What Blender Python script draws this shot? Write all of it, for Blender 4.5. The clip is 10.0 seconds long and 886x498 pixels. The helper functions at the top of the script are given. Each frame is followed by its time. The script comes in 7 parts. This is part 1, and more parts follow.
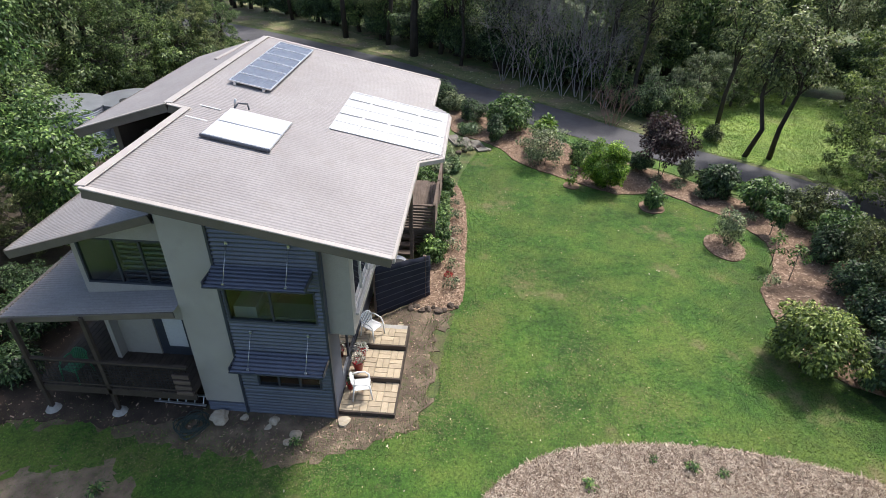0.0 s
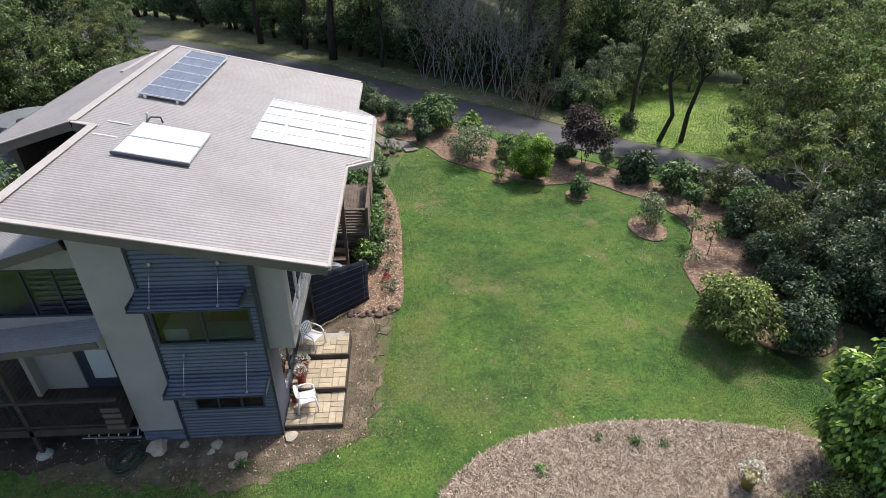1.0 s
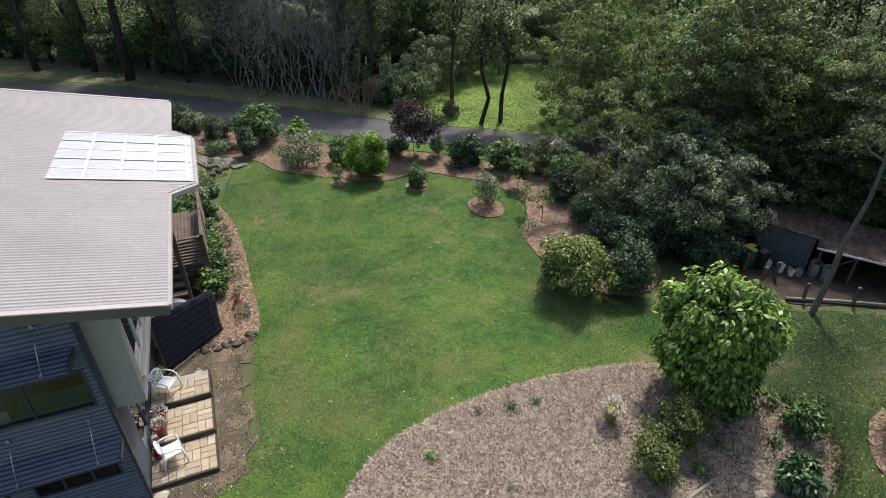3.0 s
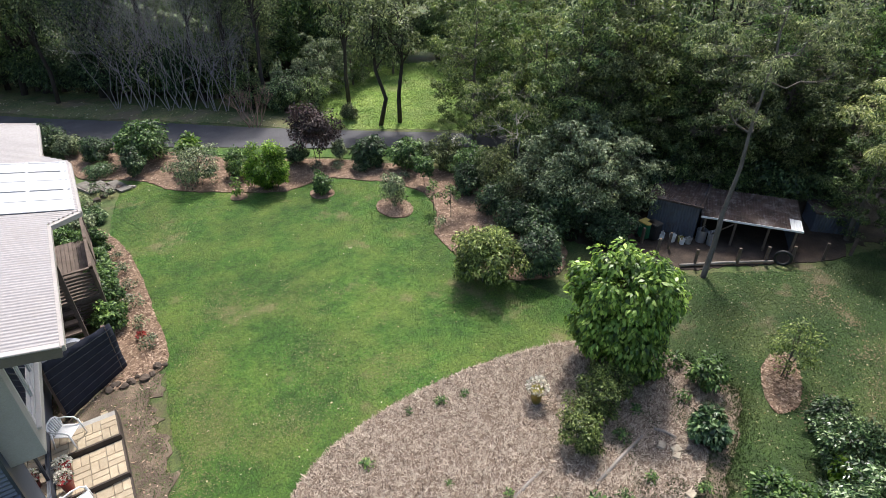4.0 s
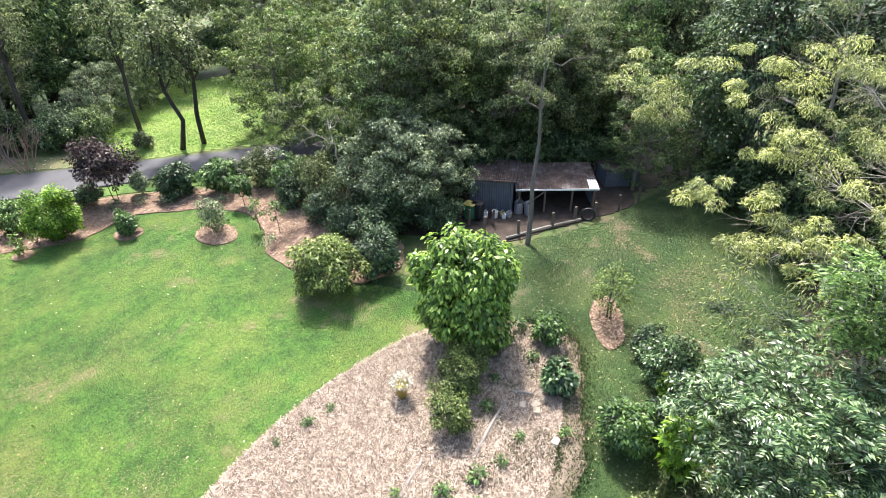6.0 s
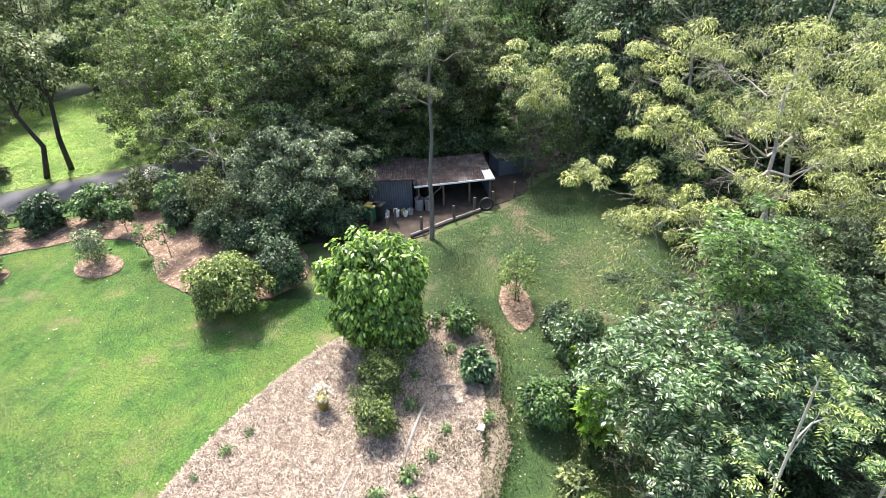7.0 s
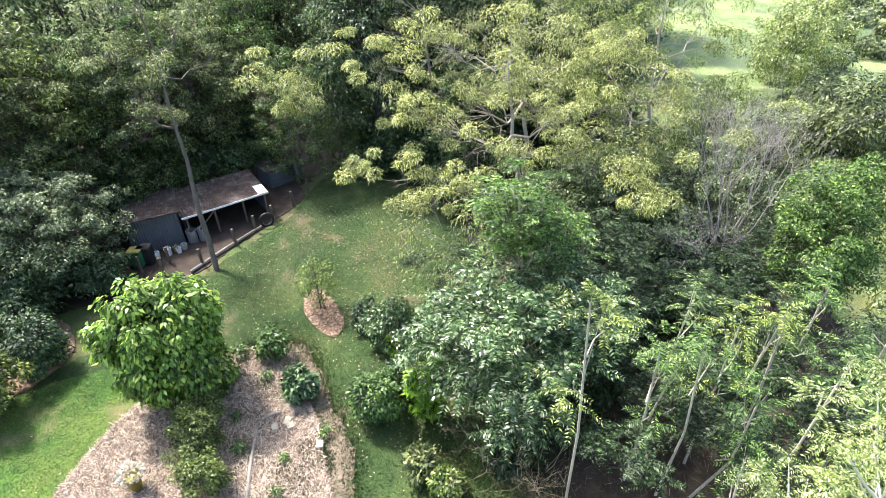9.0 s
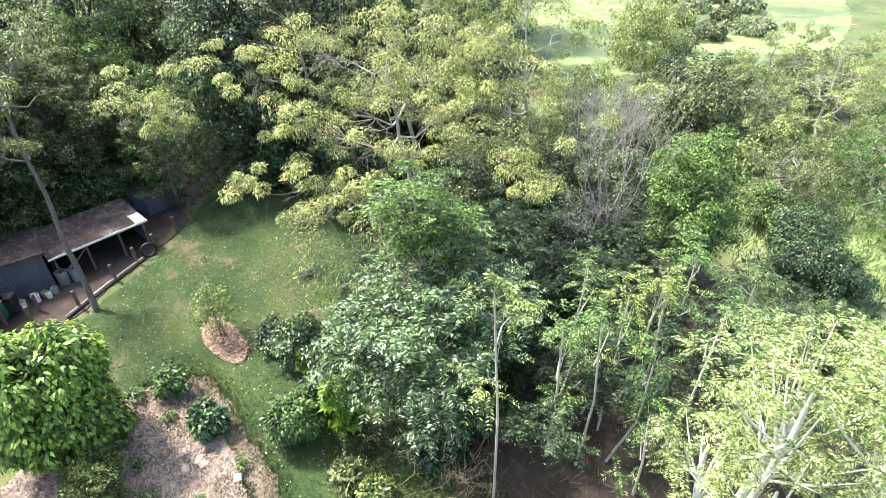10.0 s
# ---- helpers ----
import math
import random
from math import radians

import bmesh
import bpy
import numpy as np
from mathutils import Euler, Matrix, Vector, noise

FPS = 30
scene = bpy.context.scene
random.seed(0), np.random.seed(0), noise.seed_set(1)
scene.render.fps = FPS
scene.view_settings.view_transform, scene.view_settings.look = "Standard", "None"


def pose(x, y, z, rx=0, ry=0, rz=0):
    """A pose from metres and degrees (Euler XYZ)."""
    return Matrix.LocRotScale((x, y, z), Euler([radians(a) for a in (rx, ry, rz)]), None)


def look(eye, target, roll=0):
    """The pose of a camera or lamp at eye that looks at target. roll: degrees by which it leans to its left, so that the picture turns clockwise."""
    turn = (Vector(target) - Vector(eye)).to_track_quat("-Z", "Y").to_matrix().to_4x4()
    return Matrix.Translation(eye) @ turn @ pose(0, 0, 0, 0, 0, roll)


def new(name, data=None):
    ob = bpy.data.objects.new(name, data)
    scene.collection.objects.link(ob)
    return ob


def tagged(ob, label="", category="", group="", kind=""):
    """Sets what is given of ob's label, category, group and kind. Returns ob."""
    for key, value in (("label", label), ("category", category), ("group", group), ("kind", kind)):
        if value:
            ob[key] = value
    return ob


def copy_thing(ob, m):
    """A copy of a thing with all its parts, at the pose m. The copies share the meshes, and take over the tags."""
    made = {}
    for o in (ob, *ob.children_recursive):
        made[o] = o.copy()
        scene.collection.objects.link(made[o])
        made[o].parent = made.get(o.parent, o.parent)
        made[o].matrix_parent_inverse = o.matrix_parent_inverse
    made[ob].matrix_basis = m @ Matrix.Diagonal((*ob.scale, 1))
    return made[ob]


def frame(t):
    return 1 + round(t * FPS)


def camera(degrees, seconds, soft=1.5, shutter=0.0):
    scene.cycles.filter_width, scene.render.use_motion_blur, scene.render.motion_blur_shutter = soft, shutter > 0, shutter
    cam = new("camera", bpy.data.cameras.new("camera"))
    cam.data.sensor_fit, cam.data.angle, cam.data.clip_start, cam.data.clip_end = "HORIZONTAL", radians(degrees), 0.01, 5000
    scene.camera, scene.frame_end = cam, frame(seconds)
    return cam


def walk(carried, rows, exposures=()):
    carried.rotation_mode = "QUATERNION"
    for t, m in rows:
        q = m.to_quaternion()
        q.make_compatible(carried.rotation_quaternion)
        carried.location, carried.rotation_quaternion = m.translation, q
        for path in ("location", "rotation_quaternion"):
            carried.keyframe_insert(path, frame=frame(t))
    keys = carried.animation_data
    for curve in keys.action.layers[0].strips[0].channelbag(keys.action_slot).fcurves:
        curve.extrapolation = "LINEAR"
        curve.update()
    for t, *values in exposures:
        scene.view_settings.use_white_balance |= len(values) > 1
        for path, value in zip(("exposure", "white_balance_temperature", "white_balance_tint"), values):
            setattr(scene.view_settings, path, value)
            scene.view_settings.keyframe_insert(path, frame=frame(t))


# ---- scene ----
cam = camera(76.2, 10.0, soft=0.5)
EYE = (0.0, 0.0, 12.0)
# seconds, heading, pitch and roll in degrees: the camera hangs in one place and turns to its right
TURN = [
    (0, 3.36, -32.84, 1.40),
    (0.5, -0.51, -32.78, 1.22),
    (1, -4.36, -32.66, 0.94),
    (1.5, -7.90, -32.58, 0.64),
    (2, -12.37, -32.57, 0.38),
    (2.5, -16.88, -32.59, 0.10),
    (3.8, -30.64, -32.65, -0.45),
    (4, -32.51, -32.65, -0.55),
    (4.5, -37.26, -32.63, -0.59),
    (5, -41.79, -32.61, -0.77),
    (5.5, -46.51, -32.61, -1.05),
    (7, -63.27, -33.06, -1.82),
    (7.5, -68.72, -33.21, -2.03),
    (8, -75.63, -33.48, -2.24),
    (8.5, -81.97, -33.61, -2.32),
    (9, -88.08, -33.76, -2.48),
    (9.5, -93.86, -33.85, -2.65),
    (10, -100.16, -33.95, -2.75),
]
walk(cam, [(t, pose(*EYE, 90 + p, 0, h) @ pose(0, 0, 0, 0, 0, r)) for t, h, p, r in TURN],
     [(0, 0.82), (2.5, 0.55), (4.0, 0.9), (5.5, 1.87), (7.0, 1.9), (8.5, 1.85), (10, 2.05)])

# ---- light ----
SUN_AZ, SUN_EL = radians(42), radians(58)   # bearing from +y towards +x, height
to_sun = Vector((math.sin(SUN_AZ) * math.cos(SUN_EL), math.cos(SUN_AZ) * math.cos(SUN_EL), math.sin(SUN_EL)))
world = bpy.data.worlds.new("sky")
scene.world = world
world.use_nodes = True
sky = world.node_tree.nodes.new("ShaderNodeTexSky")
sky.sky_type, sky.sun_disc = "NISHITA", False
sky.sun_elevation, sky.sun_rotation = SUN_EL, SUN_AZ
sky.air_density, sky.dust_density = 1.0, 3.0
world.node_tree.links.new(sky.outputs[0], world.node_tree.nodes["Background"].inputs[0])
world.node_tree.nodes["Background"].inputs[1].default_value = 0.14
sun = new("sun", bpy.data.lights.new("sun", "SUN"))
sun.data.energy, sun.data.angle, sun.data.color = 2.8, radians(6), (1.0, 0.96, 0.91)
sun.matrix_world = look((0, 0, 40), Vector((0, 0, 40)) - to_sun)

# ---- materials ----
def nodes_of(name):
    m = bpy.data.materials.new(name)
    m.use_nodes = True
    nt = m.node_tree
    return m, nt, nt.nodes["Principled BSDF"]


def add(nt, kind, **values):
    n = nt.nodes.new(kind)
    for k, v in values.items():
        n.inputs[k].default_value = v
    return n


def ramp(nt, source, stops):
    r = nt.nodes.new("ShaderNodeValToRGB")
    els = r.color_ramp.elements
    while len(els) < len(stops):
        els.new(0.5)
    for e, (p, c) in zip(els, stops):
        e.position, e.color = p, (*c, 1)
    nt.links.new(source, r.inputs[0])
    return r.outputs[0]


def mix(nt, fac, a, b, how="MIX"):
    n = nt.nodes.new("ShaderNodeMix")
    n.data_type, n.blend_type = "RGBA", how
    for sock, v in ((n.inputs[0], fac), (n.inputs[6], a), (n.inputs[7], b)):
        if isinstance(v, (int, float)):
            sock.default_value = v
        elif isinstance(v, tuple):
            sock.default_value = (*v, 1)
        else:
            nt.links.new(v, sock)
    return n.outputs[2]


def noise_at(nt, scale, detail=4.0, rough=0.55, stretch=None):
    g = nt.nodes.new("ShaderNodeNewGeometry")
    src = g.outputs["Position"]
    if stretch:
        mp = nt.nodes.new("ShaderNodeMapping")
        mp.inputs["Scale"].default_value = stretch
        nt.links.new(src, mp.inputs[0])
        src = mp.outputs[0]
    n = add(nt, "ShaderNodeTexNoise", Scale=scale, Detail=detail, Roughness=rough)
    nt.links.new(src, n.inputs["Vector"])
    return n.outputs["Fac"]


def surface(name, stops, scale=3.0, rough=0.7, metal=0.0, fine=40.0, bump=0.3, dist=0.01, dirt=None, stretch=None, each=0.0):
    """Colours over broad noise, darkened by fine grain, with relief. dirt: (colour, amount). each: how much pieces differ."""
    m, nt, b = nodes_of(name)
    col = ramp(nt, noise_at(nt, scale, 5, 0.6, stretch), stops)
    grain = noise_at(nt, fine, 3, 0.6, stretch)
    col = mix(nt, 0.35, col, ramp(nt, grain, [(0.3, (0.55, 0.55, 0.55)), (0.7, (1, 1, 1))]), "MULTIPLY")
    if dirt:
        spot = ramp(nt, noise_at(nt, scale * 2.3, 6, 0.7), [(0.52, (0, 0, 0)), (0.7, (dirt[1],) * 3)])
        col = mix(nt, spot, col, dirt[0])
    if each:
        info = nt.nodes.new("ShaderNodeObjectInfo")
        lo = 1 - each
        col = mix(nt, 1.0, col, ramp(nt, info.outputs["Random"], [(0, (lo, lo, lo)), (1, (1, 1, 1))]), "MULTIPLY")
    nt.links.new(col, b.inputs["Base Color"])
    b.inputs["Roughness"].default_value, b.inputs["Metallic"].default_value = rough, metal
    if bump:
        bp = add(nt, "ShaderNodeBump", Strength=bump, Distance=dist)
        nt.links.new(grain, bp.inputs["Height"])
        nt.links.new(bp.outputs[0], b.inputs["Normal"])
    return m


def leafy(name, dark, light, tip=None, rough=0.5, glow=0.27):
    """Leaves: colours differ leaf by leaf and plant by plant, and light comes through them."""
    m, nt, b = nodes_of(name)
    geo = nt.nodes.new("ShaderNodeNewGeometry")
    stops = [(0, tuple(0.3 * c for c in dark)), (0.3, dark), (0.75, light)] + ([(1.0, tuple(min(1.4 * c, 0.85) for c in tip))] if tip else [])
    col = ramp(nt, geo.outputs["Random Per Island"], stops)
    broad = ramp(nt, noise_at(nt, 0.9, 3), [(0.35, (0.6, 0.63, 0.6)), (0.65, (1.18, 1.15, 1.02))])
    col = mix(nt, 1.0, col, broad, "MULTIPLY")
    info = nt.nodes.new("ShaderNodeObjectInfo")
    col = mix(nt, 1.0, col, ramp(nt, info.outputs["Random"], [(0, (0.78, 0.82, 0.8)), (1, (1.1, 1.08, 1.0))]), "MULTIPLY")
    nt.links.new(col, b.inputs["Base Color"])
    b.inputs["Roughness"].default_value = rough
    tr = nt.nodes.new("ShaderNodeBsdfTranslucent")
    nt.links.new(col, tr.inputs[0])
    ms = nt.nodes.new("ShaderNodeMixShader")
    ms.inputs[0].default_value = glow
    nt.links.new(b.outputs[0], ms.inputs[1])
    nt.links.new(tr.outputs[0], ms.inputs[2])
    nt.links.new(ms.outputs[0], nt.nodes["Material Output"].inputs[0])
    return m


def island(name, stops, rough=0.9):
    """Loose pieces (straw, chips, litter): one colour a piece."""
    m, nt, b = nodes_of(name)
    geo = nt.nodes.new("ShaderNodeNewGeometry")
    nt.links.new(ramp(nt, geo.outputs["Random Per Island"], stops), b.inputs["Base Color"])
    b.inputs["Roughness"].default_value = rough
    return m


def glass(name, tint=(0.8, 0.85, 0.88)):
    m, nt, b = nodes_of(name)
    b.inputs["Base Color"].default_value = (*tint, 1)
    b.inputs["Roughness"].default_value, b.inputs["Transmission Weight"].default_value = 0.02, 1.0
    b.inputs["IOR"].default_value = 1.45
    return m


def grass_colour(nt, greens, straw, worn, worn_at, scale):
    """Greens with yellowed spots and worn patches, by place."""
    col = ramp(nt, noise_at(nt, 2.6, 5, 0.65), [(0.3, greens[0]), (0.5, greens[1]), (0.72, greens[2])])
    spots = ramp(nt, noise_at(nt, 0.55, 5, 0.6), [(0.42, (0, 0, 0)), (0.72, (0.85, 0.85, 0.85))])
    col = mix(nt, spots, col, straw)
    col = mix(nt, 1.0, col, ramp(nt, noise_at(nt, 17.0, 4, 0.75), [(0.36, (0.5, 0.54, 0.5)), (0.64, (1.38, 1.34, 1.26))]), "MULTIPLY")
    col = mix(nt, 1.0, col, ramp(nt, noise_at(nt, 0.22, 4, 0.6), [(0.36, (0.72, 0.78, 0.72)), (0.62, (1.2, 1.16, 1.1))]), "MULTIPLY")
    bare = ramp(nt, noise_at(nt, scale, 7, 0.68), [(worn_at, (0, 0, 0)), (worn_at + 0.1, (0.85, 0.85, 0.85))])
    return mix(nt, bare, col, worn)


def grass_ground(name, greens, straw, worn, worn_at=0.6, scale=0.35):
    m, nt, b = nodes_of(name)
    grain = noise_at(nt, 45, 4, 0.75)
    col = mix(nt, 0.6, grass_colour(nt, greens, straw, worn, worn_at, scale), ramp(nt, grain, [(0.3, (0.4, 0.4, 0.4)), (0.7, (1.15, 1.15, 1.15))]), "MULTIPLY")
    nt.links.new(col, b.inputs["Base Color"])
    b.inputs["Roughness"].default_value = 0.9
    bp = add(nt, "ShaderNodeBump", Strength=0.7, Distance=0.03)
    nt.links.new(grain, bp.inputs["Height"])
    nt.links.new(bp.outputs[0], b.inputs["Normal"])
    return m


def grass_blade(name, greens, straw, worn, worn_at=0.6, scale=0.35):
    m, nt, b = nodes_of(name)
    geo = nt.nodes.new("ShaderNodeNewGeometry")
    each = ramp(nt, geo.outputs["Random Per Island"], [(0, (0.6, 0.62, 0.6)), (0.8, (1.2, 1.2, 1.1)), (1, (1.7, 1.5, 1.3))])
    nt.links.new(mix(nt, 1.0, grass_colour(nt, greens, straw, worn, worn_at, scale), each, "MULTIPLY"), b.inputs["Base Color"])
    b.inputs["Roughness"].default_value = 0.6
    return m


ROUGH = ([(0.05, 0.085, 0.025), (0.08, 0.13, 0.035), (0.12, 0.165, 0.05)], (0.17, 0.15, 0.07), (0.17, 0.12, 0.08), 0.55)
MOWN = ([(0.029, 0.083, 0.011), (0.058, 0.142, 0.018), (0.093, 0.192, 0.027)], (0.155, 0.205, 0.042), (0.21, 0.18, 0.085), 0.565)
# Lawn greens darkened to hold the trees' shade; the rough blades share them.
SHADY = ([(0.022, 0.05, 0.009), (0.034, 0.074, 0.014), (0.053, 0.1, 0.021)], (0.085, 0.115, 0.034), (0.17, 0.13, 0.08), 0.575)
# Grass greens brightened so the clearing carries its sunlight in colour.
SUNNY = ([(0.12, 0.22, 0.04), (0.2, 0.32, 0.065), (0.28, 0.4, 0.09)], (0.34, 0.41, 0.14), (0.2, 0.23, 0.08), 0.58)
DRY = ([(0.11, 0.15, 0.055), (0.17, 0.195, 0.08), (0.23, 0.22, 0.105)], (0.28, 0.235, 0.14), (0.25, 0.19, 0.13), 0.5)
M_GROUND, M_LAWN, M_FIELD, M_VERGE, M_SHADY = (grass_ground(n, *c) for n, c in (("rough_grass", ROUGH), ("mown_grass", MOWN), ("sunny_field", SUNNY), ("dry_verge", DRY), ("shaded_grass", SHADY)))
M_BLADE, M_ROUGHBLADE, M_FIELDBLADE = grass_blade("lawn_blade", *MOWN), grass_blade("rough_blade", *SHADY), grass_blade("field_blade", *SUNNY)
M_FLOOR = surface("forest_litter", [(0.3, (0.03, 0.022, 0.015)), (0.6, (0.06, 0.045, 0.028)), (0.8, (0.1, 0.075, 0.045))], 1.5, 0.95, fine=25, bump=0.8, dist=0.04)
M_DIRT = surface("bare_earth", [(0.3, (0.08, 0.06, 0.043)), (0.5, (0.15, 0.112, 0.08)), (0.75, (0.3, 0.225, 0.16))], 1.7, 0.95, fine=30, bump=0.9, dist=0.04, dirt=((0.1, 0.11, 0.05), 0.85))
# Earth colour darkened for the shade under the veranda and in the yard.
M_SHADEDEARTH = surface("damp_earth", [(0.3, (0.035, 0.024, 0.018)), (0.55, (0.065, 0.046, 0.034)), (0.8, (0.12, 0.085, 0.062))], 1.6, 0.95, fine=28, bump=0.7, dist=0.04)
M_CLAYPATH = surface("clay_path", [(0.3, (0.13, 0.098, 0.07)), (0.55, (0.22, 0.17, 0.125)), (0.8, (0.31, 0.25, 0.19))], 2.0, 0.95, fine=30, bump=0.6, dist=0.03, dirt=((0.07, 0.1, 0.03), 0.9))
M_STRAWBED = surface("straw_base", [(0.3, (0.12, 0.08, 0.055)), (0.6, (0.22, 0.16, 0.11)), (0.8, (0.3, 0.22, 0.16))], 2.2, 0.95, fine=28, bump=1.0, dist=0.05)
M_THINMULCH = surface("straw_and_earth", [(0.3, (0.15, 0.1, 0.075)), (0.5, (0.27, 0.19, 0.145)), (0.75, (0.4, 0.3, 0.235))], 1.3, 0.95, fine=26, bump=1.0, dist=0.05, dirt=((0.1, 0.1, 0.045), 0.6))
M_MULCH = surface("bark_mulch", [(0.3, (0.13, 0.08, 0.052)), (0.55, (0.26, 0.17, 0.115)), (0.8, (0.4, 0.28, 0.2))], 4.0, 0.95, fine=35, bump=1.0, dist=0.04)
M_STRAW = island("straw_stalks", [(0, (0.08, 0.052, 0.038)), (0.5, (0.32, 0.24, 0.18)), (1, (0.66, 0.56, 0.45))])
M_CHIP = island("bark_chips", [(0, (0.1, 0.06, 0.04)), (0.5, (0.3, 0.2, 0.135)), (1, (0.5, 0.37, 0.27))])
M_TWIG = island("twigs_and_litter", [(0, (0.05, 0.03, 0.024)), (0.6, (0.13, 0.08, 0.06)), (1, (0.26, 0.19, 0.15))])
M_CRUMB = island("earth_crumbs", [(0, (0.1, 0.085, 0.045)), (0.5, (0.16, 0.13, 0.075)), (1, (0.24, 0.19, 0.12))])
M_THATCH = island("thatch", [(0, (0.13, 0.12, 0.05)), (0.5, (0.22, 0.19, 0.09)), (1, (0.36, 0.3, 0.16))])
M_LITTER = island("fallen_leaves", [(0, (0.3, 0.2, 0.09)), (0.5, (0.5, 0.42, 0.25)), (1, (0.65, 0.6, 0.45))])
M_ASPHALT = surface("asphalt", [(0.3, (0.06, 0.058, 0.065)), (0.6, (0.085, 0.082, 0.09)), (0.85, (0.125, 0.118, 0.122))], 0.8, 0.75, fine=80, bump=0.4, dist=0.008)
M_ROOF = surface("roof_steel", [(0.3, (0.31, 0.285, 0.28)), (0.7, (0.365, 0.34, 0.335))], 0.7, 0.55, metal=0.05, fine=14, bump=0.03, dist=0.002, dirt=((0.25, 0.22, 0.19), 0.3))
M_TRIM = surface("roof_trim", [(0.3, (0.38, 0.34, 0.31)), (0.7, (0.44, 0.4, 0.37))], 2.0, 0.45, fine=30, bump=0.03, dist=0.002)
M_FASCIA = surface("fascia_brown", [(0.3, (0.12, 0.1, 0.085)), (0.7, (0.16, 0.135, 0.115))], 2.0, 0.5, fine=30, bump=0.05, dist=0.003)
M_RENDER = surface("painted_render", [(0.3, (0.36, 0.335, 0.305)), (0.7, (0.42, 0.395, 0.36))], 0.9, 0.85, fine=50, bump=0.15, dist=0.004, dirt=((0.27, 0.25, 0.22), 0.25))
M_BLUE = surface("slate_blue_steel", [(0.3, (0.1, 0.112, 0.15)), (0.7, (0.135, 0.148, 0.19))], 1.2, 0.4, metal=0.3, fine=20, bump=0.03, dist=0.002, dirt=((0.12, 0.12, 0.14), 0.3))
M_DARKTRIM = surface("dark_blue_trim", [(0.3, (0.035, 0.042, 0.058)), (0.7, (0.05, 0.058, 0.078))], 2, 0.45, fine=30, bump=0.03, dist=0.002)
M_BLUEWALL = surface("blue_grey_board", [(0.3, (0.085, 0.095, 0.13)), (0.7, (0.11, 0.125, 0.16))], 1.0, 0.7, fine=40, bump=0.1, dist=0.003)
M_BROWNWALL = surface("brown_board", [(0.3, (0.13, 0.105, 0.09)), (0.7, (0.17, 0.14, 0.12))], 1.0, 0.8, fine=40, bump=0.1, dist=0.003)
M_WHITEFRAME = surface("pale_frame", [(0.3, (0.5, 0.48, 0.45)), (0.7, (0.58, 0.56, 0.53))], 2.0, 0.5, fine=40, bump=0.03, dist=0.002)
M_GLASS = glass("window_glass")
M_INSIDE = surface("inside_plaster", [(0.3, (0.2, 0.21, 0.2)), (0.7, (0.27, 0.28, 0.26))], 1.0, 0.9, fine=30, bump=0.05)
M_INFLOOR = surface("inside_floor", [(0.3, (0.12, 0.08, 0.05)), (0.7, (0.18, 0.12, 0.08))], 1.0, 0.6, fine=30, bump=0.05)
M_POLY = surface("milky_sheet", [(0.3, (0.44, 0.445, 0.455)), (0.7, (0.49, 0.495, 0.505))], 1.0, 0.5, fine=14, bump=0.02, dist=0.002)
M_POLYBAR = surface("white_batten", [(0.3, (0.56, 0.56, 0.57)), (0.7, (0.61, 0.61, 0.62))], 1.0, 0.5, fine=20, bump=0.02)
M_WHITE = surface("white_plastic", [(0.3, (0.8, 0.8, 0.79)), (0.7, (0.86, 0.86, 0.85))], 2.0, 0.4, fine=30, bump=0.02, dirt=((0.62, 0.6, 0.55), 0.25))
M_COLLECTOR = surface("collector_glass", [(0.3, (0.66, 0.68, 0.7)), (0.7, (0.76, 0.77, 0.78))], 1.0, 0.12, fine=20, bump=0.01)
M_ALU = surface("aluminium", [(0.3, (0.6, 0.6, 0.61)), (0.7, (0.7, 0.7, 0.71))], 3.0, 0.35, metal=0.9, fine=60, bump=0.03)
M_PV = surface("solar_cell", [(0.3, (0.1, 0.11, 0.14)), (0.7, (0.16, 0.175, 0.21))], 3.0, 0.12, metal=0.0, fine=30, bump=0.0)
M_TANK = surface("galvanised", [(0.3, (0.38, 0.4, 0.44)), (0.7, (0.5, 0.52, 0.56))], 1.5, 0.4, metal=0.7, fine=30, bump=0.05)
M_WOOD = surface("weathered_timber", [(0.3, (0.12, 0.085, 0.065)), (0.7, (0.2, 0.15, 0.12))], 3.0, 0.85, fine=30, bump=0.4, dist=0.006, stretch=(1, 1, 4), each=0.3)
M_DARKWOOD = surface("dark_timber", [(0.3, (0.045, 0.033, 0.026)), (0.7, (0.08, 0.06, 0.045))], 3.0, 0.8, fine=30, bump=0.4, dist=0.006)
M_GREYWOOD = surface("grey_timber", [(0.3, (0.25, 0.22, 0.19)), (0.7, (0.36, 0.32, 0.28))], 4.0, 0.9, fine=40, bump=0.5, dist=0.006)
M_SCREEN = surface("navy_shade_cloth", [(0.3, (0.008, 0.01, 0.022)), (0.7, (0.014, 0.018, 0.036))], 3.0, 0.9, fine=90, bump=0.2, dist=0.003)
M_PAVER = surface("sandstone_paver", [(0.3, (0.44, 0.355, 0.245)), (0.7, (0.55, 0.455, 0.325))], 6.0, 0.9, fine=60, bump=0.3, dist=0.004, each=0.25)
M_STONE = surface("pale_stone", [(0.3, (0.38, 0.32, 0.24)), (0.7, (0.55, 0.48, 0.37))], 5.0, 0.9, fine=40, bump=0.6, dist=0.01, dirt=((0.3, 0.2, 0.1), 0.5))
M_ROCK = surface("brown_rock", [(0.3, (0.06, 0.045, 0.035)), (0.7, (0.14, 0.105, 0.08))], 6.0, 0.95, fine=30, bump=0.8, dist=0.02)
M_CONCRETE = surface("concrete", [(0.3, (0.3, 0.29, 0.27)), (0.7, (0.42, 0.41, 0.38))], 4.0, 0.9, fine=40, bump=0.3, dist=0.006)
